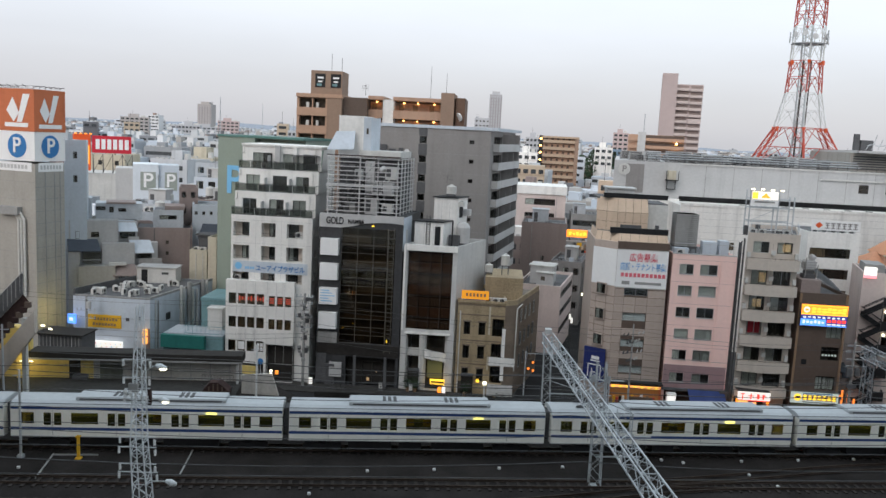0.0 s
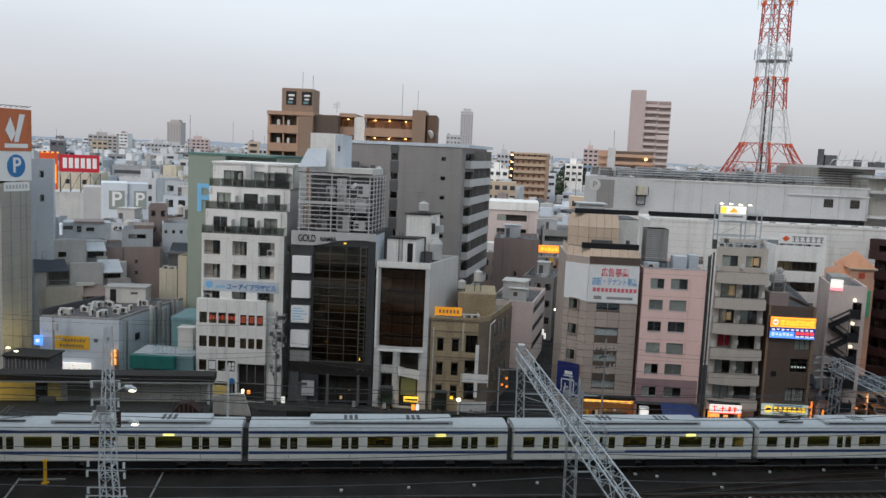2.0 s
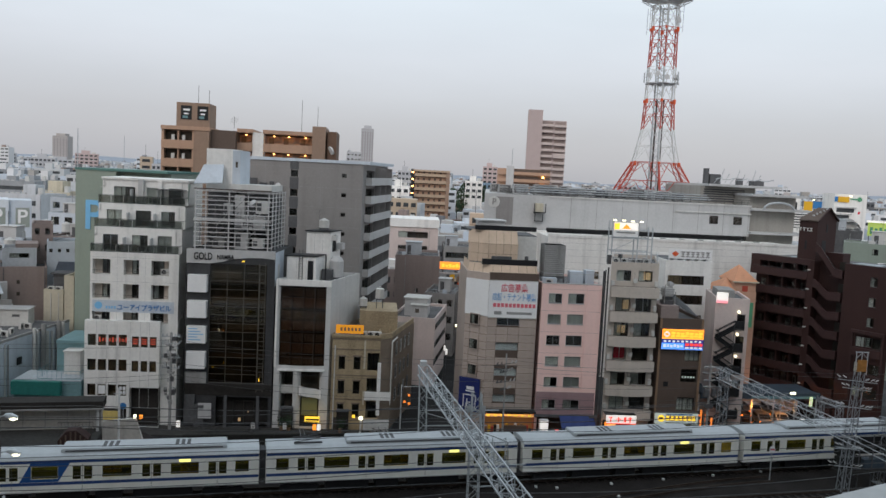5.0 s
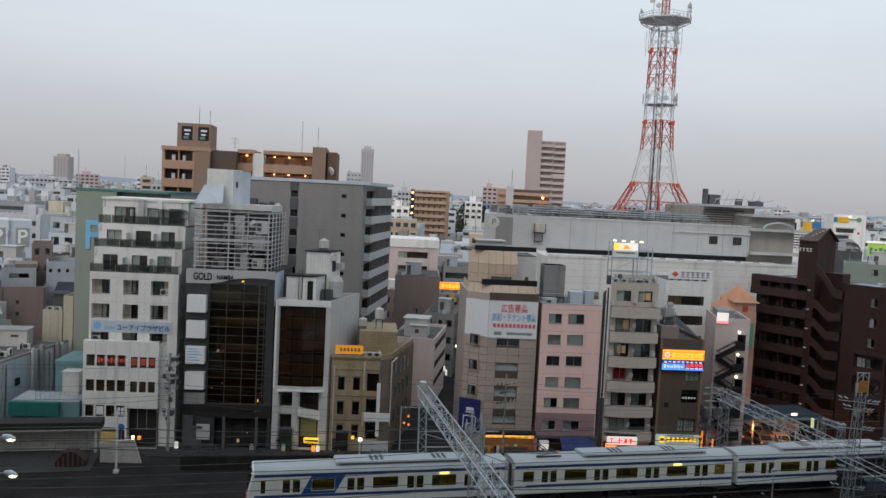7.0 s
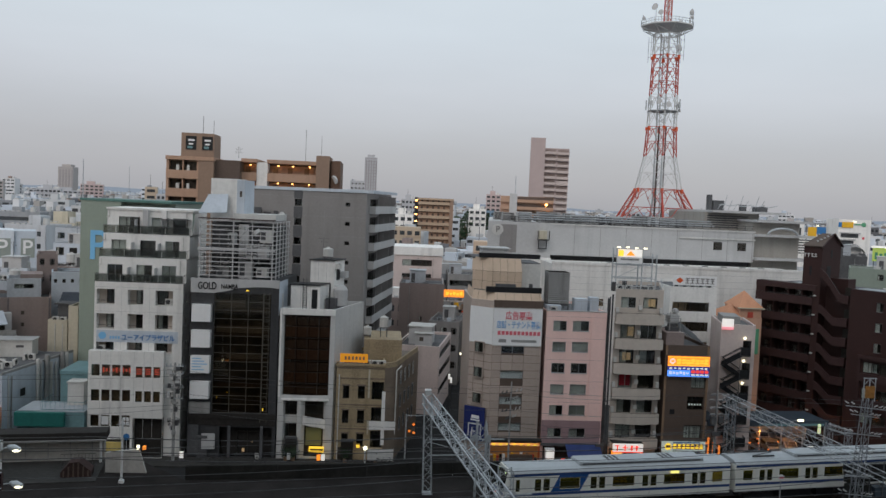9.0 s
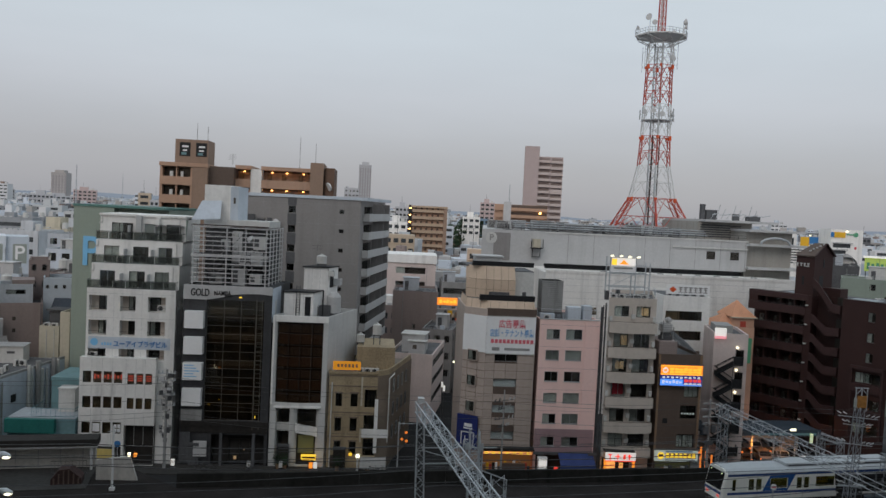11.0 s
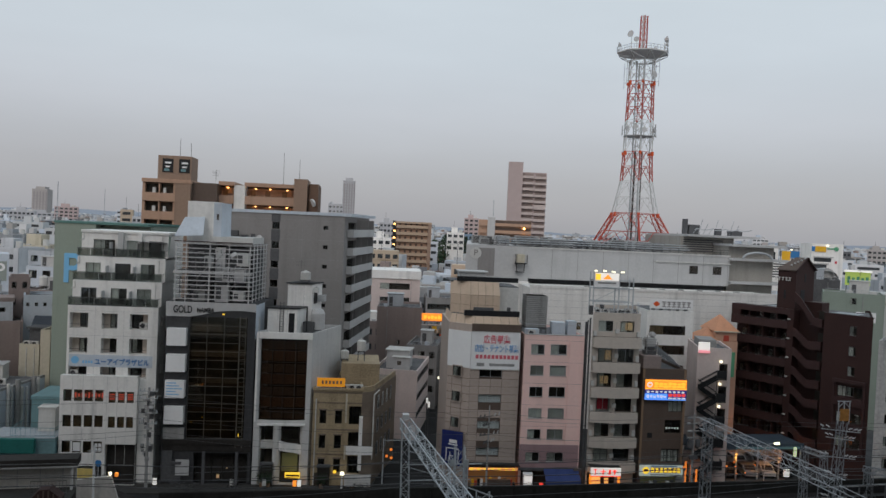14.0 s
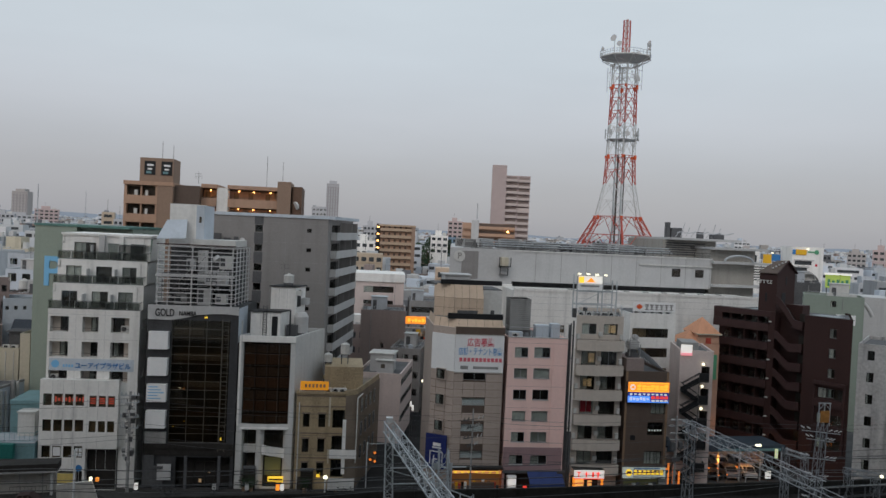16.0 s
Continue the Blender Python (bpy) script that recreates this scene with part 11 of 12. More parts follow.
                add_box(cv, cf, m, W * 0.65, D * 0.3, H, W * 0.8, D * 0.5, H + rng.uniform(0.8, 2.2))
                if yy < 1500:
                    for i in range(int(H / 3.2)):
                        z = H - 2.4 - 3.2 * i
                        if z < 4 and yy > 300:
                            break
                        cols = rng.choice((1, 3, 4))
                        for j in range(cols):
                            add_box(gv, gf, m, W * (j + 0.14) / cols, -0.06, z, W * (j + 0.86) / cols, 0.02, z + 1.25)
            x += W + gap
        y += step
    for nm, v_, f_, mt, lb, ct in (("far_buildings", vs, fs, MAT_MASS, "mass of low city buildings towards the horizon", "buildings"), ("far_windows", gv, gf, MAT_FARGL, "dark windows of the far city buildings", "windows"), ("far_roof_units", cv, cf, LGREY, "small roof units on the far city buildings", "roof units")):
        me = bpy.data.meshes.new(nm)
        me.from_pydata(v_, [], f_)
        me.materials.append(mt)
        tagged(new(nm, me), lb, ct, kind="stuff")
    for ob, W, D, H in protos:
        if ob.name not in used:
            ob.matrix_basis = pose(300 + rng.uniform(0, 60), 700 + rng.uniform(0, 100), 0)


def mass_material():
    """Walls of many small buildings, each with a colour of its own."""
    m = mat("city_mass", (0.45, 0.45, 0.46), 0.8, vary=0.08, streak=0.1, bump=0.0)
    n, l = m.node_tree.nodes, m.node_tree.links
    g = n.new("ShaderNodeNewGeometry")
    r = n.new("ShaderNodeValToRGB")
    r.color_ramp.interpolation = "CONSTANT"
    e = r.color_ramp.elements
    e[0].position, e[0].color = 0.0, (0.62, 0.62, 0.63, 1)
    e[1].position, e[1].color = 0.93, (0.17, 0.17, 0.18, 1)
    for p, c in ((0.2, (0.38, 0.40, 0.43, 1)), (0.36, (0.48, 0.53, 0.60, 1)), (0.52, (0.34, 0.32, 0.30, 1)), (0.6, (0.50, 0.51, 0.52, 1)), (0.72, (0.23, 0.24, 0.26, 1)), (0.8, (0.28, 0.21, 0.18, 1)), (0.84, (0.58, 0.61, 0.66, 1))):
        x = e.new(p)
        x.color = c
    l.new(g.outputs["Random Per Island"], r.inputs[0])
    l.new(r.outputs[0], n["Principled BSDF"].inputs["Base Color"])
    return m


MAT_MASS = mass_material()
MAT_FARGL = mat("far_window_glass", (0.05, 0.055, 0.06), 0.2, vary=0.3, streak=0.0, bump=0.0, each=0.4)

grey_apartments()
brown_apartments()
hall()
radio_tower()
red_building()
office_and_escape()
left_quarter()
middle_quarter()
right_quarter()
far_city()


# ---- train ----
CAR = 20.8


def train_car(tail=False, pantograph=False):
    """Car in its own space: runs along +x from 0, centred on y = 0, rails at z = 0, seen from -y."""
    L, hw = CAR - 0.55, 1.4
    ob = thing("train_car", "ivory commuter train car with blue stripes and grey roof", "train car", group="cars of the train")
    # windows and doors along the side: (x0, x1, kind)
    lay = []
    for c in (2.8, 7.75, 12.5, 17.2) if tail else (3.05, 7.75, 12.5, 17.2):
        lay += [(c - 0.66, c - 0.1, "door"), (c + 0.1, c + 0.66, "door")]
    lay += [(0.5, 0.85, "door"), (4.35, 6.1, "win")] if tail else [(0.75, 1.7, "win"), (4.4, 6.4, "win")]
    lay += [(9.1, 11.1, "win"), (13.85, 15.85, "win"), (18.5, 19.5, "win")]
    holes = [(a, b, 2.05, 2.95) if k == "win" else (a, b, 1.95, 2.95) for a, b, k in lay]
    x_in = 0.0
    bm = bmesh.new()
    for sy in (-1, 1):
        us = sorted({x_in, L, *[h[0] for h in holes], *[h[1] for h in holes]})
        vs = sorted({1.05, 3.45, *[h[2] for h in holes], *[h[3] for h in holes]})
        for i in range(len(us) - 1):
            for j in range(len(vs) - 1):
                cu, cv = (us[i] + us[i + 1]) / 2, (vs[j] + vs[j + 1]) / 2
                if not any(h[0] < cu < h[1] and h[2] < cv < h[3] for h in holes):
                    bm.faces.new([bm.verts.new((u, sy * hw, v)) for u, v in ((us[i], vs[j]), (us[i + 1], vs[j]), (us[i + 1], vs[j + 1]), (us[i], vs[j + 1]))])
        for a, b, c, d in holes:
            ring = ((a, c), (b, c), (b, d), (a, d))
            for k in range(4):
                (u0, v0), (u1, v1) = ring[k], ring[(k + 1) % 4]
                bm.faces.new([bm.verts.new(q) for q in ((u0, sy * hw, v0), (u1, sy * hw, v1), (u1, sy * (hw - 0.08), v1), (u0, sy * (hw - 0.08), v0))])
    for x in (0.0, L):
        bm.faces.new([bm.verts.new((x, y, z)) for y, z in ((-hw, 1.05), (hw, 1.05), (hw, 3.45), (-hw, 3.45))])
    part("body", bm, TRAIN_W, ob)
    bm = bmesh.new()
    prof = [(-hw, 3.45), (-hw + 0.12, 3.62), (-0.9, 3.78), (0, 3.84), (0.9, 3.78), (hw - 0.12, 3.62), (hw, 3.45)]
    for i in range(len(prof) - 1):
        (y0, z0), (y1, z1) = prof[i], prof[i + 1]
        bm.faces.new([bm.verts.new(q) for q in ((0, y0, z0), (L, y0, z0), (L, y1, z1), (0, y1, z1))])
    for x in (0, L):
        bm.faces.new([bm.verts.new((x, y, z)) for y, z in prof])
    part("roof", bm, TRAIN_R, ob)
    part("floor", (lambda b: (box(b, 0.05, -hw + 0.09, 1.06, L - 0.05, hw - 0.09, 1.2), b)[1])(bmesh.new()), DGREY, ob)
    for z0, z1, nm in ((3.2, 3.4, "stripe"), (1.58, 1.80, "stripe")):
        boxes(nm, TRAIN_B, ob, (0.02, -hw - 0.006, z0, L - 0.02, -hw - 0.001, z1), (0.02, hw + 0.001, z0, L - 0.02, hw + 0.006, z1), label="blue band")
    for a, b, k in lay:
        h0, h1 = (2.05, 2.95) if k == "win" else (1.95, 2.95)
        me = shared(("pane", round(b - a, 2), h0, "train"), lambda q: box(q, 0, 0, 0, b - a, 0.012, h1 - h0), GLASS_T if k == "win" else GLASS_TD)
        piece("pane", me, ob, pose(a, -hw + 0.04, h0))
    # sash bar across each window, and the glowing destination display
    for a, b, k in lay:
        piece("sash_bar", shared(("sash_bar", round(b - a, 2)), lambda q: box(q, 0, -0.012, 0, b - a, 0.0, 0.035), DFRAME), ob, pose(a, -hw + 0.04, 2.62 if k == "win" else 2.45))
    boxes("destination_display", MAT_LED, ob, (14.45, -hw - 0.02, 2.98, 15.25, -hw - 0.001, 3.17), label="yellow-green lit destination display")
    # pale line under the roof band, fine gutter over it
    boxes("gutter", LGREY, ob, (0.02, -hw - 0.03, 3.42, L - 0.02, -hw - 0.002, 3.46), (0.02, -hw - 0.012, 1.05, L - 0.02, -hw - 0.002, 1.12))
    for c in (3.05, 7.75, 12.5, 17.2):
        boxes("door_seam", DGREY, ob, (c - 0.012, -hw - 0.008, 1.2, c + 0.012, -hw - 0.002, 3.1))
    rng = random.Random(11 + tail)
    bm = bmesh.new()
    for a, b, k in lay:
        if rng.random() < (0.6 if k == "win" else 0.0):
            n_ = 3 if k == "win" else 1
            for i in range(n_):
                if rng.random() < 0.75:
                    box(bm, a + (b - a) * i / n_ + 0.02, -hw + 0.09, 2.35 if rng.random() < 0.4 else 2.0, a + (b - a) * (i + 1) / n_ - 0.02, -hw + 0.1, 2.97)
    part("window_blind", bm, MAT_BLIND, ob)
    boxes("interior_light", LIT_TRAIN, ob, (0.6, -0.75, 3.28, L - 0.6, -0.6, 3.31), (0.6, 0.6, 3.28, L - 0.6, 0.75, 3.31))
    boxes("seat", MAT_SEAT, ob, (0.6, 0.75, 1.2, L - 0.6, 1.3, 1.95), (4.3, -1.28, 1.2, 6.5, -0.75, 1.9), (9.0, -1.28, 1.2, 11.2, -0.75, 1.9), (13.7, -1.28, 1.2, 16.0, -0.75, 1.9))
    # roof equipment
    bm = bmesh.new()
    x0, x1 = (6.2, L - 2.4) if tail or pantograph else (4.6, L - 4.4)
    box(bm, x0, -0.95, 3.72, x1, 0.95, 4.06)
    bmesh.ops.bevel(bm, geom=bm.edges[:], offset=0.07, segments=2, affect="EDGES")
    ac = part("roof_air_unit", bm, TRAIN_R, ob)
    for f in (0.28, 0.72):
        c = x0 + (x1 - x0) * f
        boxes("vent_grille", DGREY, ac, *[(c - 0.5 + 0.42 * k, -0.6, 4.062, c - 0.24 + 0.42 * k, 0.65, 4.07) for k in range(3)])
    joined("side_louvre", DGREY, ac, *[(x0 + 0.3 + (x1 - x0 - 0.6) * k / 7, -0.965, 3.84, x0 + 0.16 + (x1 - x0 - 0.6) * (k + 1) / 7 + 0.14, -0.951, 3.96) for k in range(7)])
    if pantograph:
        bm = bmesh.new()
        cx = 3.2
        box(bm, cx - 1.1, -0.7, 3.86, cx + 1.1, -0.6, 3.98)
        box(bm, cx - 1.1, 0.6, 3.86, cx + 1.1, 0.7, 3.98)
        for y in (-0.6, 0.6):
            beam(bm, (cx - 1.0, y, 3.98), (cx + 0.9, y * 0.8, 4.2), 0.035)
            beam(bm, (cx + 0.9, y * 0.8, 4.2), (cx - 0.6, y * 0.7, 4.55), 0.03)
        beam(bm, (cx - 0.6, -0.95, 4.56), (cx - 0.6, 0.95, 4.56), 0.05)
        beam(bm, (cx - 0.3, -0.95, 4.56), (cx - 0.3, 0.95, 4.56), 0.04)
        part("pantograph", bm, DSTEEL, ob)
    # underframe
    boxes("underframe_box", BLACK, ob, (4.6, -1.15, 0.35, 8.0, 1.15, 1.05), (8.6, -1.1, 0.3, 10.4, 1.1, 1.05), (11.2, -1.15, 0.4, 15.4, 1.15, 1.05))
    for bx in (2.6, L - 2.6):
        bog = boxes("bogie", BLACK, ob, (bx - 1.5, -1.1, 0.35, bx + 1.5, -0.95, 0.75), (bx - 1.5, 0.95, 0.35, bx + 1.5, 1.1, 0.75), (bx - 0.3, -1.0, 0.5, bx + 0.3, 1.0, 0.95))
        for wx in (-1.05, 1.05):
            bm = bmesh.new()
            for sy in (-1, 1):
                beam(bm, (bx + wx, sy * 0.6, 0.43), (bx + wx, sy * 0.72, 0.43), 0.43, 18)
            beam(bm, (bx + wx, -0.7, 0.43), (bx + wx, 0.7, 0.43), 0.08, 8)
            part("wheelset", bm, DSTEEL, bog)
    # gangway towards the next car
    bm = bmesh.new()
    for k in range(5):
        box(bm, L + 0.02 + 0.11 * k, -0.65 - 0.05 * (k % 2), 1.15, L + 0.11 + 0.11 * k, 0.65 + 0.05 * (k % 2), 3.4)
    part("gangway", bm, DGREY, ob)
    if tail:
        # slanting blue flash behind the cab door, and the rounded cab front
        bm = bmesh.new()
        for poly in ([(3.55, 1.82), (4.33, 1.82), (4.33, 3.2), (4.3, 3.2)], [(6.12, 1.82), (6.14, 1.82), (6.92, 3.2), (6.12, 3.2)], [(4.33, 2.96), (6.12, 2.96), (6.12, 3.2), (4.33, 3.2)], [(4.33, 1.82), (6.12, 1.82), (6.12, 2.04), (4.33, 2.04)]):
            bm.faces.new([bm.verts.new((x, -hw - 0.007, z)) for x, z in poly])
        part("blue_flash", bm, MAT_FLASH, ob, "slanting blue side panel")
        bm = bmesh.new()
        rings = []
        for x0, x1, sw in ((0.0, 0.0, 1.0), (-0.08, -0.34, 0.97), (-0.14, -0.5, 0.86)):
            rings.append([bm.verts.new((x, y * sw, z)) for x, y, z in ((x1, -hw, 1.05), (x1, -hw, 1.95), (x0, -hw, 3.45), (x0, -0.9, 3.76), (x0, 0.9, 3.76), (x0, hw, 3.45), (x1, hw, 1.95), (x1, hw, 1.05))])
        for a, b in zip(rings, rings[1:]):
            for i in range(8):
                bm.faces.new((a[i], a[(i + 1) % 8], b[(i + 1) % 8], b[i]))
        r_ = rings[-1]
        bm.faces.new((r_[0], r_[1], r_[6], r_[7]))
        bm.faces.new((r_[1], r_[2], r_[5], r_[6]))
        bm.faces.new((r_[2], r_[3], r_[4], r_[5]))
        part("cab_front", bm, TRAIN_W, ob)
        bm = bmesh.new()
        prism(bm, [(-0.52, 1.98), (-0.505, 1.98), (-0.145, 3.48), (-0.16, 3.48)], -1.16, 1.16)
        bmesh.ops.transform(bm, matrix=Matrix.Rotation(math.pi / 2, 4, "X"), verts=bm.verts[:])
        ws = part("windscreen", bm, MAT_SCREEN, ob, "dark glass windscreen over the whole cab front")
        boxes("wiper", BLACK, ws, (-0.53, -0.5, 2.0, -0.51, 0.3, 2.05))
        for y in (-0.85, 0.75):
            boxes("head_lamp", MAT_YGREEN, ob, (-0.21, y, 3.3, -0.17, y + 0.16, 3.38))
        boxes("lower_apron", TRAIN_B, ob, (-0.52, -1.19, 1.58, -0.501, 1.19, 1.8))
        for y in (-0.8, 0.8):
            boxes("tail_light", LIT_R, ob, (-0.54, y - 0.14, 1.32, -0.501, y + 0.14, 1.46))
        boxes("coupler", DSTEEL, ob, (-0.95, -0.15, 0.75, 0.0, 0.15, 1.0), (-0.6, -0.9, 0.3, -0.5, 0.9, 0.75))
    return ob


MAT_BLIND = mat("window_blind", (0.50, 0.40, 0.06), 0.9, vary=0.15, streak=0.0, bump=0.0)
MAT_LED = glow("led_display", (0.95, 0.85, 0.22), 1.6)
MAT_SEAT = mat("seat_moquette", (0.08, 0.10, 0.06), 0.9, vary=0.2, streak=0.0)
MAT_FLASH = mat("train_flash_blue", (0.02, 0.085, 0.27), 0.35, vary=0.05, streak=0.05, bump=0.0)
MAT_SCREEN = mat("windscreen_glass", (0.008, 0.009, 0.01), 0.12, vary=0.05, streak=0.0, bump=0.0, spec=0.5)
MAT_YGREEN = glow("cab_lamp", (0.8, 0.95, 0.45), 1.2)
TRAIN = [train_car(tail=True)]
TRAIN.append(train_car(pantograph=True))
TRAIN.append(train_car())
for k_ in range(3, 8):
    TRAIN.append(copy_thing(TRAIN[2 if k_ % 2 else 1], pose(0, 0, 0)))


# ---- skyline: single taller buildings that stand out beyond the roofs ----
# wall tones with the haze of distance put into the colour
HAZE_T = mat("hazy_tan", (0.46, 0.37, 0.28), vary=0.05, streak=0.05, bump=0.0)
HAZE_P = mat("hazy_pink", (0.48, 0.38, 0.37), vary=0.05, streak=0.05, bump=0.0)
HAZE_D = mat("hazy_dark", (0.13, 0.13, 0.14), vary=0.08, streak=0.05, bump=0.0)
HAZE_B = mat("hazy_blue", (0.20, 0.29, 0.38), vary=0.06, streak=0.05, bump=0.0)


def far_block(label, x, y, w, d, h, wall, floors, cols, turn=0.0, top=1):
    ob = thing("far_block", label, "building", pose(x, y, 0, 0, 0, turn), "skyline buildings")
    boxes("wall", wall, ob, (0, 0, 0, w, d, h))
    step = min(3.1, (h - 4) / max(1, floors))
    for i in range(floors):
        z = h - 2.5 - step * i
        cw = w / cols
        if cols > 6:
            tagged(boxes("window_row", MAT_FARGL, ob, *[(cw * (j + 0.18), -0.06, z, cw * (j + 0.82), -0.005, z + 1.35) for j in range(cols)]), kind="stuff")
        else:
            me = shared(("far_window", round(cw, 2)), lambda b: box(b, 0, -0.06, 0, cw * 0.64, -0.005, 1.35), MAT_FARGL)
            for j in range(cols):
                piece("window", me, ob, pose(cw * (j + 0.18), 0, z))
        boxes("ledge", OFFWHITE if i % 2 else wall, ob, (-0.02, -0.25, z - 0.35, w + 0.02, -0.01, z - 0.15))
    if top:
        boxes("roof_room", wall, ob, (w * 0.25, d * 0.3, h, w * 0.62, d * 0.7, h + 2.6))
        boxes("roof_tank", OFFWHITE, ob, (w * 0.7, d * 0.3, h, w * 0.88, d * 0.55, h + 1.5))
    bm = bmesh.new()
    beam(bm, (w * 0.4, d * 0.5, h), (w * 0.4, d * 0.5, h + 6), 0.09)
    part("aerial", bm, DSTEEL, ob)
    return ob


def skyline():
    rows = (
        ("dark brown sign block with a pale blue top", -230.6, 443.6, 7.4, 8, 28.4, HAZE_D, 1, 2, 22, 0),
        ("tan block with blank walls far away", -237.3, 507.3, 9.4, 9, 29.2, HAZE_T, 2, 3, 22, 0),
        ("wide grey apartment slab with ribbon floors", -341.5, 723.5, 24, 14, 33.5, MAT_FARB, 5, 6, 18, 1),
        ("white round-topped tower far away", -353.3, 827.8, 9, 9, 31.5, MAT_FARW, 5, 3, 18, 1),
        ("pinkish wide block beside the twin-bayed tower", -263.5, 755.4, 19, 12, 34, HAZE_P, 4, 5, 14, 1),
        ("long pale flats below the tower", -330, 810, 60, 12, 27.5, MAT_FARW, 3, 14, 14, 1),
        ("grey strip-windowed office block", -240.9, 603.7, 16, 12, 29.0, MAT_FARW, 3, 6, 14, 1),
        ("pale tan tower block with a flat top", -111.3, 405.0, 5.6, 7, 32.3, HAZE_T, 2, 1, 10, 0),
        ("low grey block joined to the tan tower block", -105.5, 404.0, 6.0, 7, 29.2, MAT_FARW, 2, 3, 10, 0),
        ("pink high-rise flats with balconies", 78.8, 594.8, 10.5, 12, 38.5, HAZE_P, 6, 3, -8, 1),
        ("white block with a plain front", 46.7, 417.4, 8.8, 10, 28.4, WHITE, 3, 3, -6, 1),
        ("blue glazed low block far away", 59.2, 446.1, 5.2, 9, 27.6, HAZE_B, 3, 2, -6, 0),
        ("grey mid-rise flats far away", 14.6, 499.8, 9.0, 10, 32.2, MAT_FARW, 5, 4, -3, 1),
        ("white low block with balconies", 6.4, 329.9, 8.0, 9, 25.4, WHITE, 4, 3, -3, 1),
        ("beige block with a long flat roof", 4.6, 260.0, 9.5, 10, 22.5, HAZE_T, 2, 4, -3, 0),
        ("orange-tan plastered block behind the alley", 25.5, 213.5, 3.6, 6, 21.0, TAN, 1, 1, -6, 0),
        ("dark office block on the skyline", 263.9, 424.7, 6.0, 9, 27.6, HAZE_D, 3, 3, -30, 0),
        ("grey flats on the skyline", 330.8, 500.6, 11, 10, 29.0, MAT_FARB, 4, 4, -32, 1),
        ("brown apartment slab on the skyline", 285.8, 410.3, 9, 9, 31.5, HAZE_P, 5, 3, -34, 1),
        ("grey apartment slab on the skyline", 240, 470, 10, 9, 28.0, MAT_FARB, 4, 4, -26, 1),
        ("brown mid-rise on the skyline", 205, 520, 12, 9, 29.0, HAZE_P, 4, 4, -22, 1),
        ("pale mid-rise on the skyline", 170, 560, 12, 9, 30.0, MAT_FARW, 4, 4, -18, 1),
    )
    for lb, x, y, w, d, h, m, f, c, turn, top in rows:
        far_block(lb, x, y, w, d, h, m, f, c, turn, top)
    for x, y, z0, z1 in ((54.7, 325.6, 31.0, 42.5), (-140, 405, 18, 44), (-205, 700, 22, 50)):
        an = thing("radio_mast", "thin grey radio mast on a roof", "mast", pose(x, y, 0), "skyline masts")
        bm = bmesh.new()
        lattice(bm, (0, 0, 0), (0, 0, z1), 0.7 if y > 350 else 0.35, 0.2, 26, 0.05)
        part("mast", bm, STEEL, an)


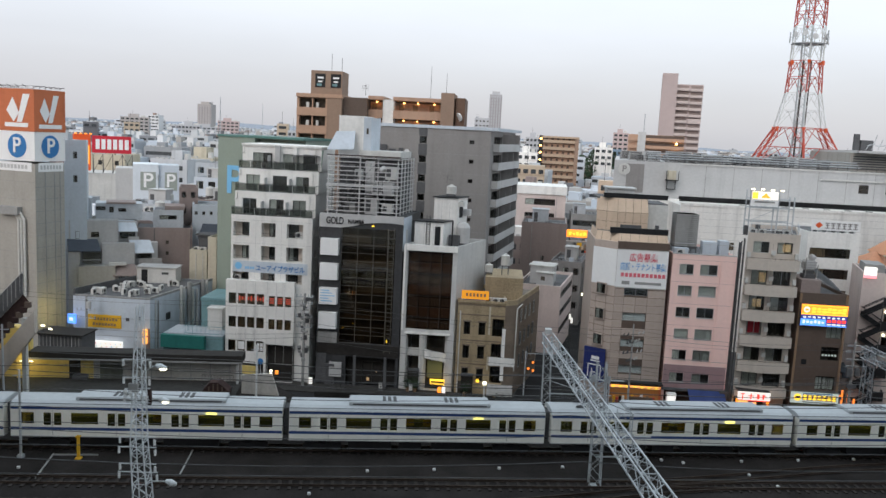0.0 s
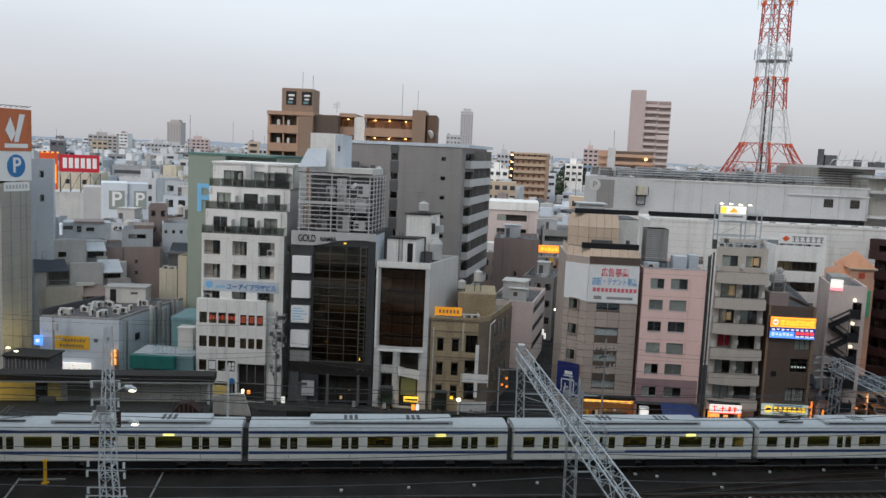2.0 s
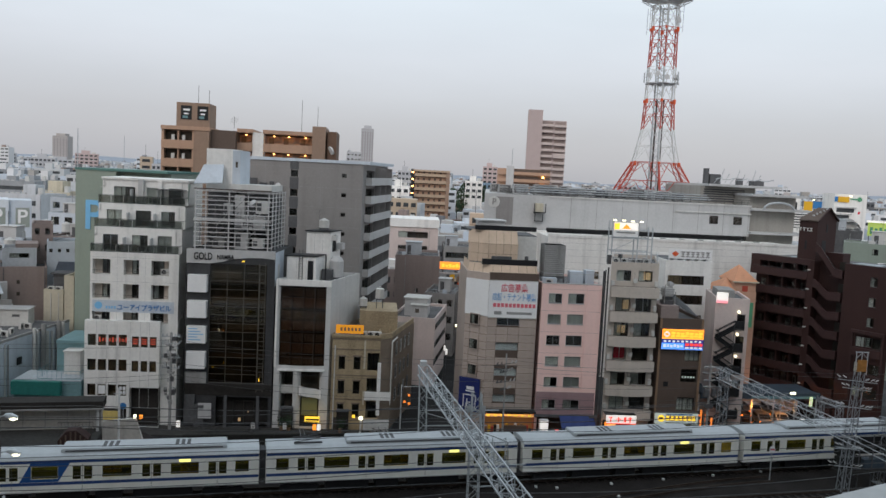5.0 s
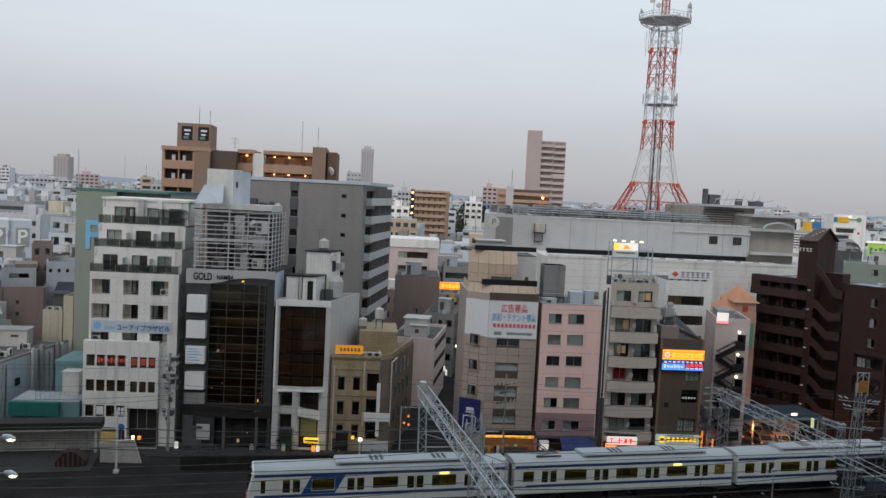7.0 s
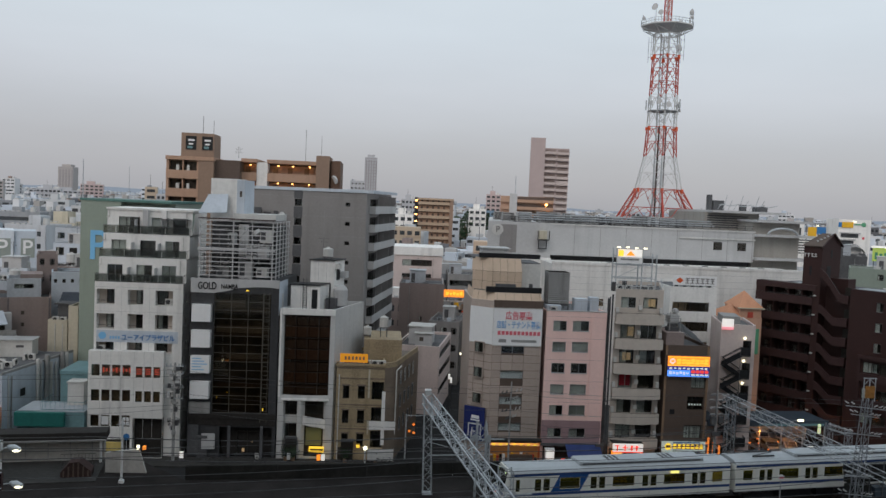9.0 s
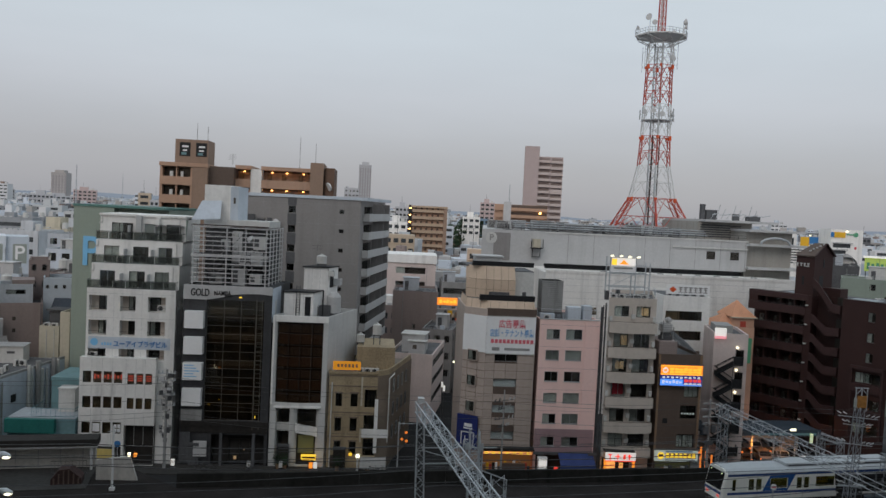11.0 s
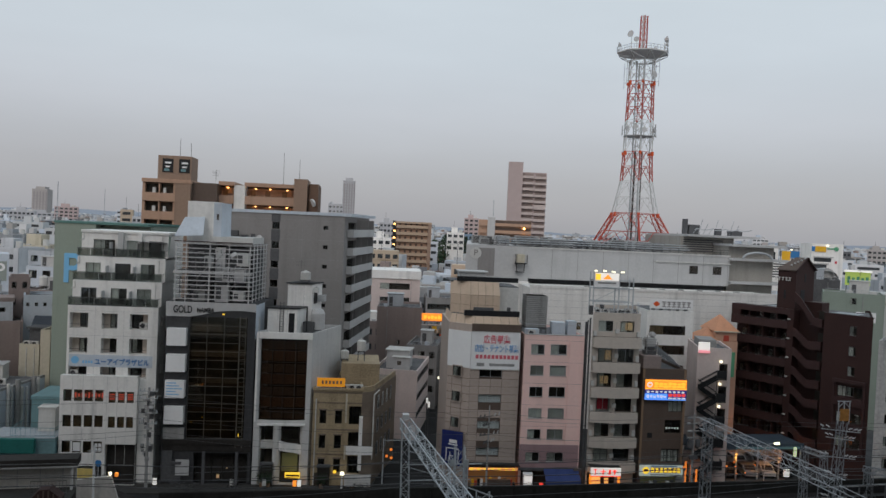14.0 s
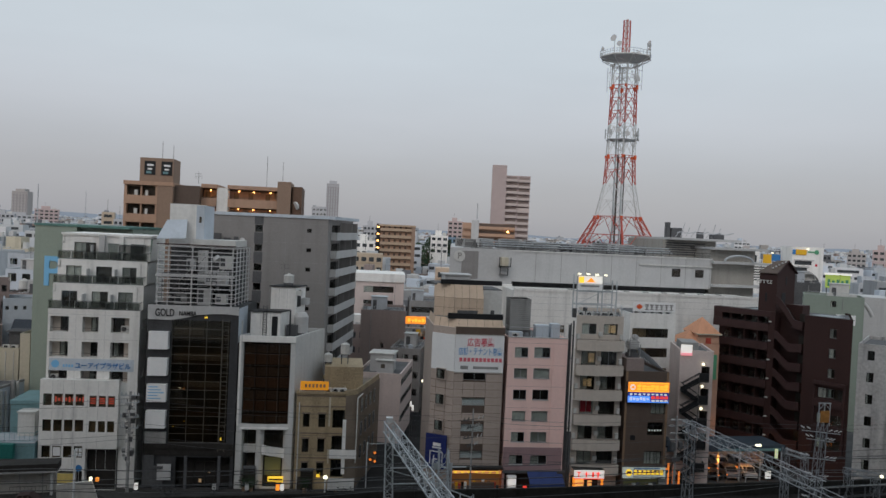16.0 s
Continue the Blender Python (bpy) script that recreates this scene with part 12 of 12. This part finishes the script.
def street_things():
    """Small things at street level behind the viaduct edge."""
    bd = thing("street_board", "ochre board on posts beside a round blue sign", "sign", pose(-27.8, 88.0, 0.02), "street boards")
    boxes("board", MAT_YWALL, bd, (0, 0, 2.7, 1.9, 0.1, 3.8))
    boxes("post", STEEL, bd, (0.1, 0.1, 0, 0.18, 0.18, 3.8), (1.7, 0.1, 0, 1.78, 0.18, 3.8))
    bm = bmesh.new()
    beam(bm, (2.3, -0.02, 4.4), (2.3, 0.03, 4.4), 0.34, 18)
    part("round_sign", bm, SIGN_B, bd)
    boxes("sign_post", STEEL, bd, (2.27, 0.03, 0, 2.33, 0.09, 4.7))
    # shutters and dim doorways along the pavement
    for x, w, h, m in ((-29.8, 2.2, 2.2, MGREY), (-19.6, 1.2, 2.3, DGREY), (-9.6, 1.4, 2.4, DFRAME), (-3.2, 1.5, 2.2, DFRAME), (27.0, 1.0, 2.2, DGREY), (39.6, 1.2, 2.4, MGREY)):
        sh = thing("roller_shutter", "closed dark roller shutter at street level", "shutter", pose(x, 94.55, 0.16), "roller shutters")
        boxes("housing", DGREY, sh, (0, 0, h, w, 0.3, h + 0.3))
        bm = bmesh.new()
        for k in range(int(h / 0.12)):
            box(bm, 0.04, 0.14 + 0.02 * (k % 2), 0.12 * k, w - 0.04, 0.2, 0.12 * k + 0.12)
        part("slats", bm, m, sh)
    rng = random.Random(63)
    # bicycles along the kerb
    for k in range(14):
        x = (-28.5, -18.0, -16.8, -12.2, -2.2, 1.4, 2.2, 12.8, 19.6, 26.2, 27.2, 33.6, 34.2, 40.4)[k]
        b = thing("bicycle", "dark bicycle leaning at the kerb", "bicycle", pose(x, 92.6 + rng.uniform(-0.2, 0.3), 0.16, 0, 0, rng.uniform(-30, 30)), "parked bicycles")
        for wx in (-0.52, 0.52):
            bm = bmesh.new()
            for i in range(14):
                a0, a1 = 2 * math.pi * i / 14, 2 * math.pi * (i + 1) / 14
                beam(bm, (wx + 0.32 * math.cos(a0), 0, 0.34 + 0.32 * math.sin(a0)), (wx + 0.32 * math.cos(a1), 0, 0.34 + 0.32 * math.sin(a1)), 0.02)
            part("wheel", bm, TYRE, b)
        bm = bmesh.new()
        for p, q in (((-0.52, 0, 0.34), (-0.1, 0, 0.3)), ((-0.1, 0, 0.3), (-0.25, 0, 0.85)), ((-0.52, 0, 0.34), (-0.22, 0, 0.75)), ((-0.1, 0, 0.3), (0.4, 0, 0.8)), ((-0.22, 0, 0.75), (0.4, 0, 0.8)), ((0.52, 0, 0.34), (0.38, 0, 1.0)), ((0.38, -0.25, 1.02), (0.38, 0.25, 1.02))):
            beam(bm, p, q, 0.022)
        part("frame", bm, DSTEEL, b)
        boxes("saddle", BLACK, b, (-0.38, -0.07, 0.85, -0.14, 0.07, 0.92))
    # two low hedges of potted shrubs by the doorways
    for x, y in ((-2.6, 93.9), (0.9, 94.1), (-8.6, 94.2), (-9.4, 94.2)):
        pl = thing("potted_shrub", "dark green potted shrub by a doorway", "plant", pose(x, y, 0.16), "potted shrubs")
        bm = bmesh.new()
        tube(bm, 0, 0, 0, 0.45, 0.2, 12, 0.26)
        part("pot", bm, MBROWN, pl)
        bm = bmesh.new()
        for k in range(150):
            c = Vector((rng.gauss(0, 0.26), rng.gauss(0, 0.26), 0.5 + abs(rng.gauss(0.5, 0.35))))
            u = Vector((rng.uniform(-1, 1), rng.uniform(-1, 1), rng.uniform(-1, 1))).normalized() * 0.11
            v = u.orthogonal().normalized() * 0.06
            bm.faces.new([bm.verts.new(q) for q in (c - u, c + v, c + u, c - v)])
        part("foliage", bm, LEAF, pl)


skyline()
street_things()


# ---- motion: the train leaves to the right ----
def tail_x(t):
    """Where the rear end of the train stands along x."""
    keys = ((0.0, -76.95), (2.0, -57.4), (3.0, -47.6), (4.0, -37.8), (6.5, -13.25), (7.5, -3.25), (9.0, 11.4), (11.5, 36.95), (12.0, 41.9), (16.0, 83.0))
    for (t0, x0), (t1, x1) in zip(keys, keys[1:]):
        if t <= t1:
            return x0 + (x1 - x0) * (t - t0) / (t1 - t0)
    return keys[-1][1]


def motions():
    for k, car in enumerate(TRAIN):
        rows = []
        for i in range(33):
            t = i * 0.5
            x = tail_x(t) + 0.9863 * CAR * k
            xe = x + 0.9863 * CAR
            a = math.degrees(math.atan2(track_y(xe) - track_y(x), xe - x))
            rows.append((t, pose(x, track_y(x) + 1.42, DECK + 0.23, 0, 0, a)))
        walk(car, rows)


motions()
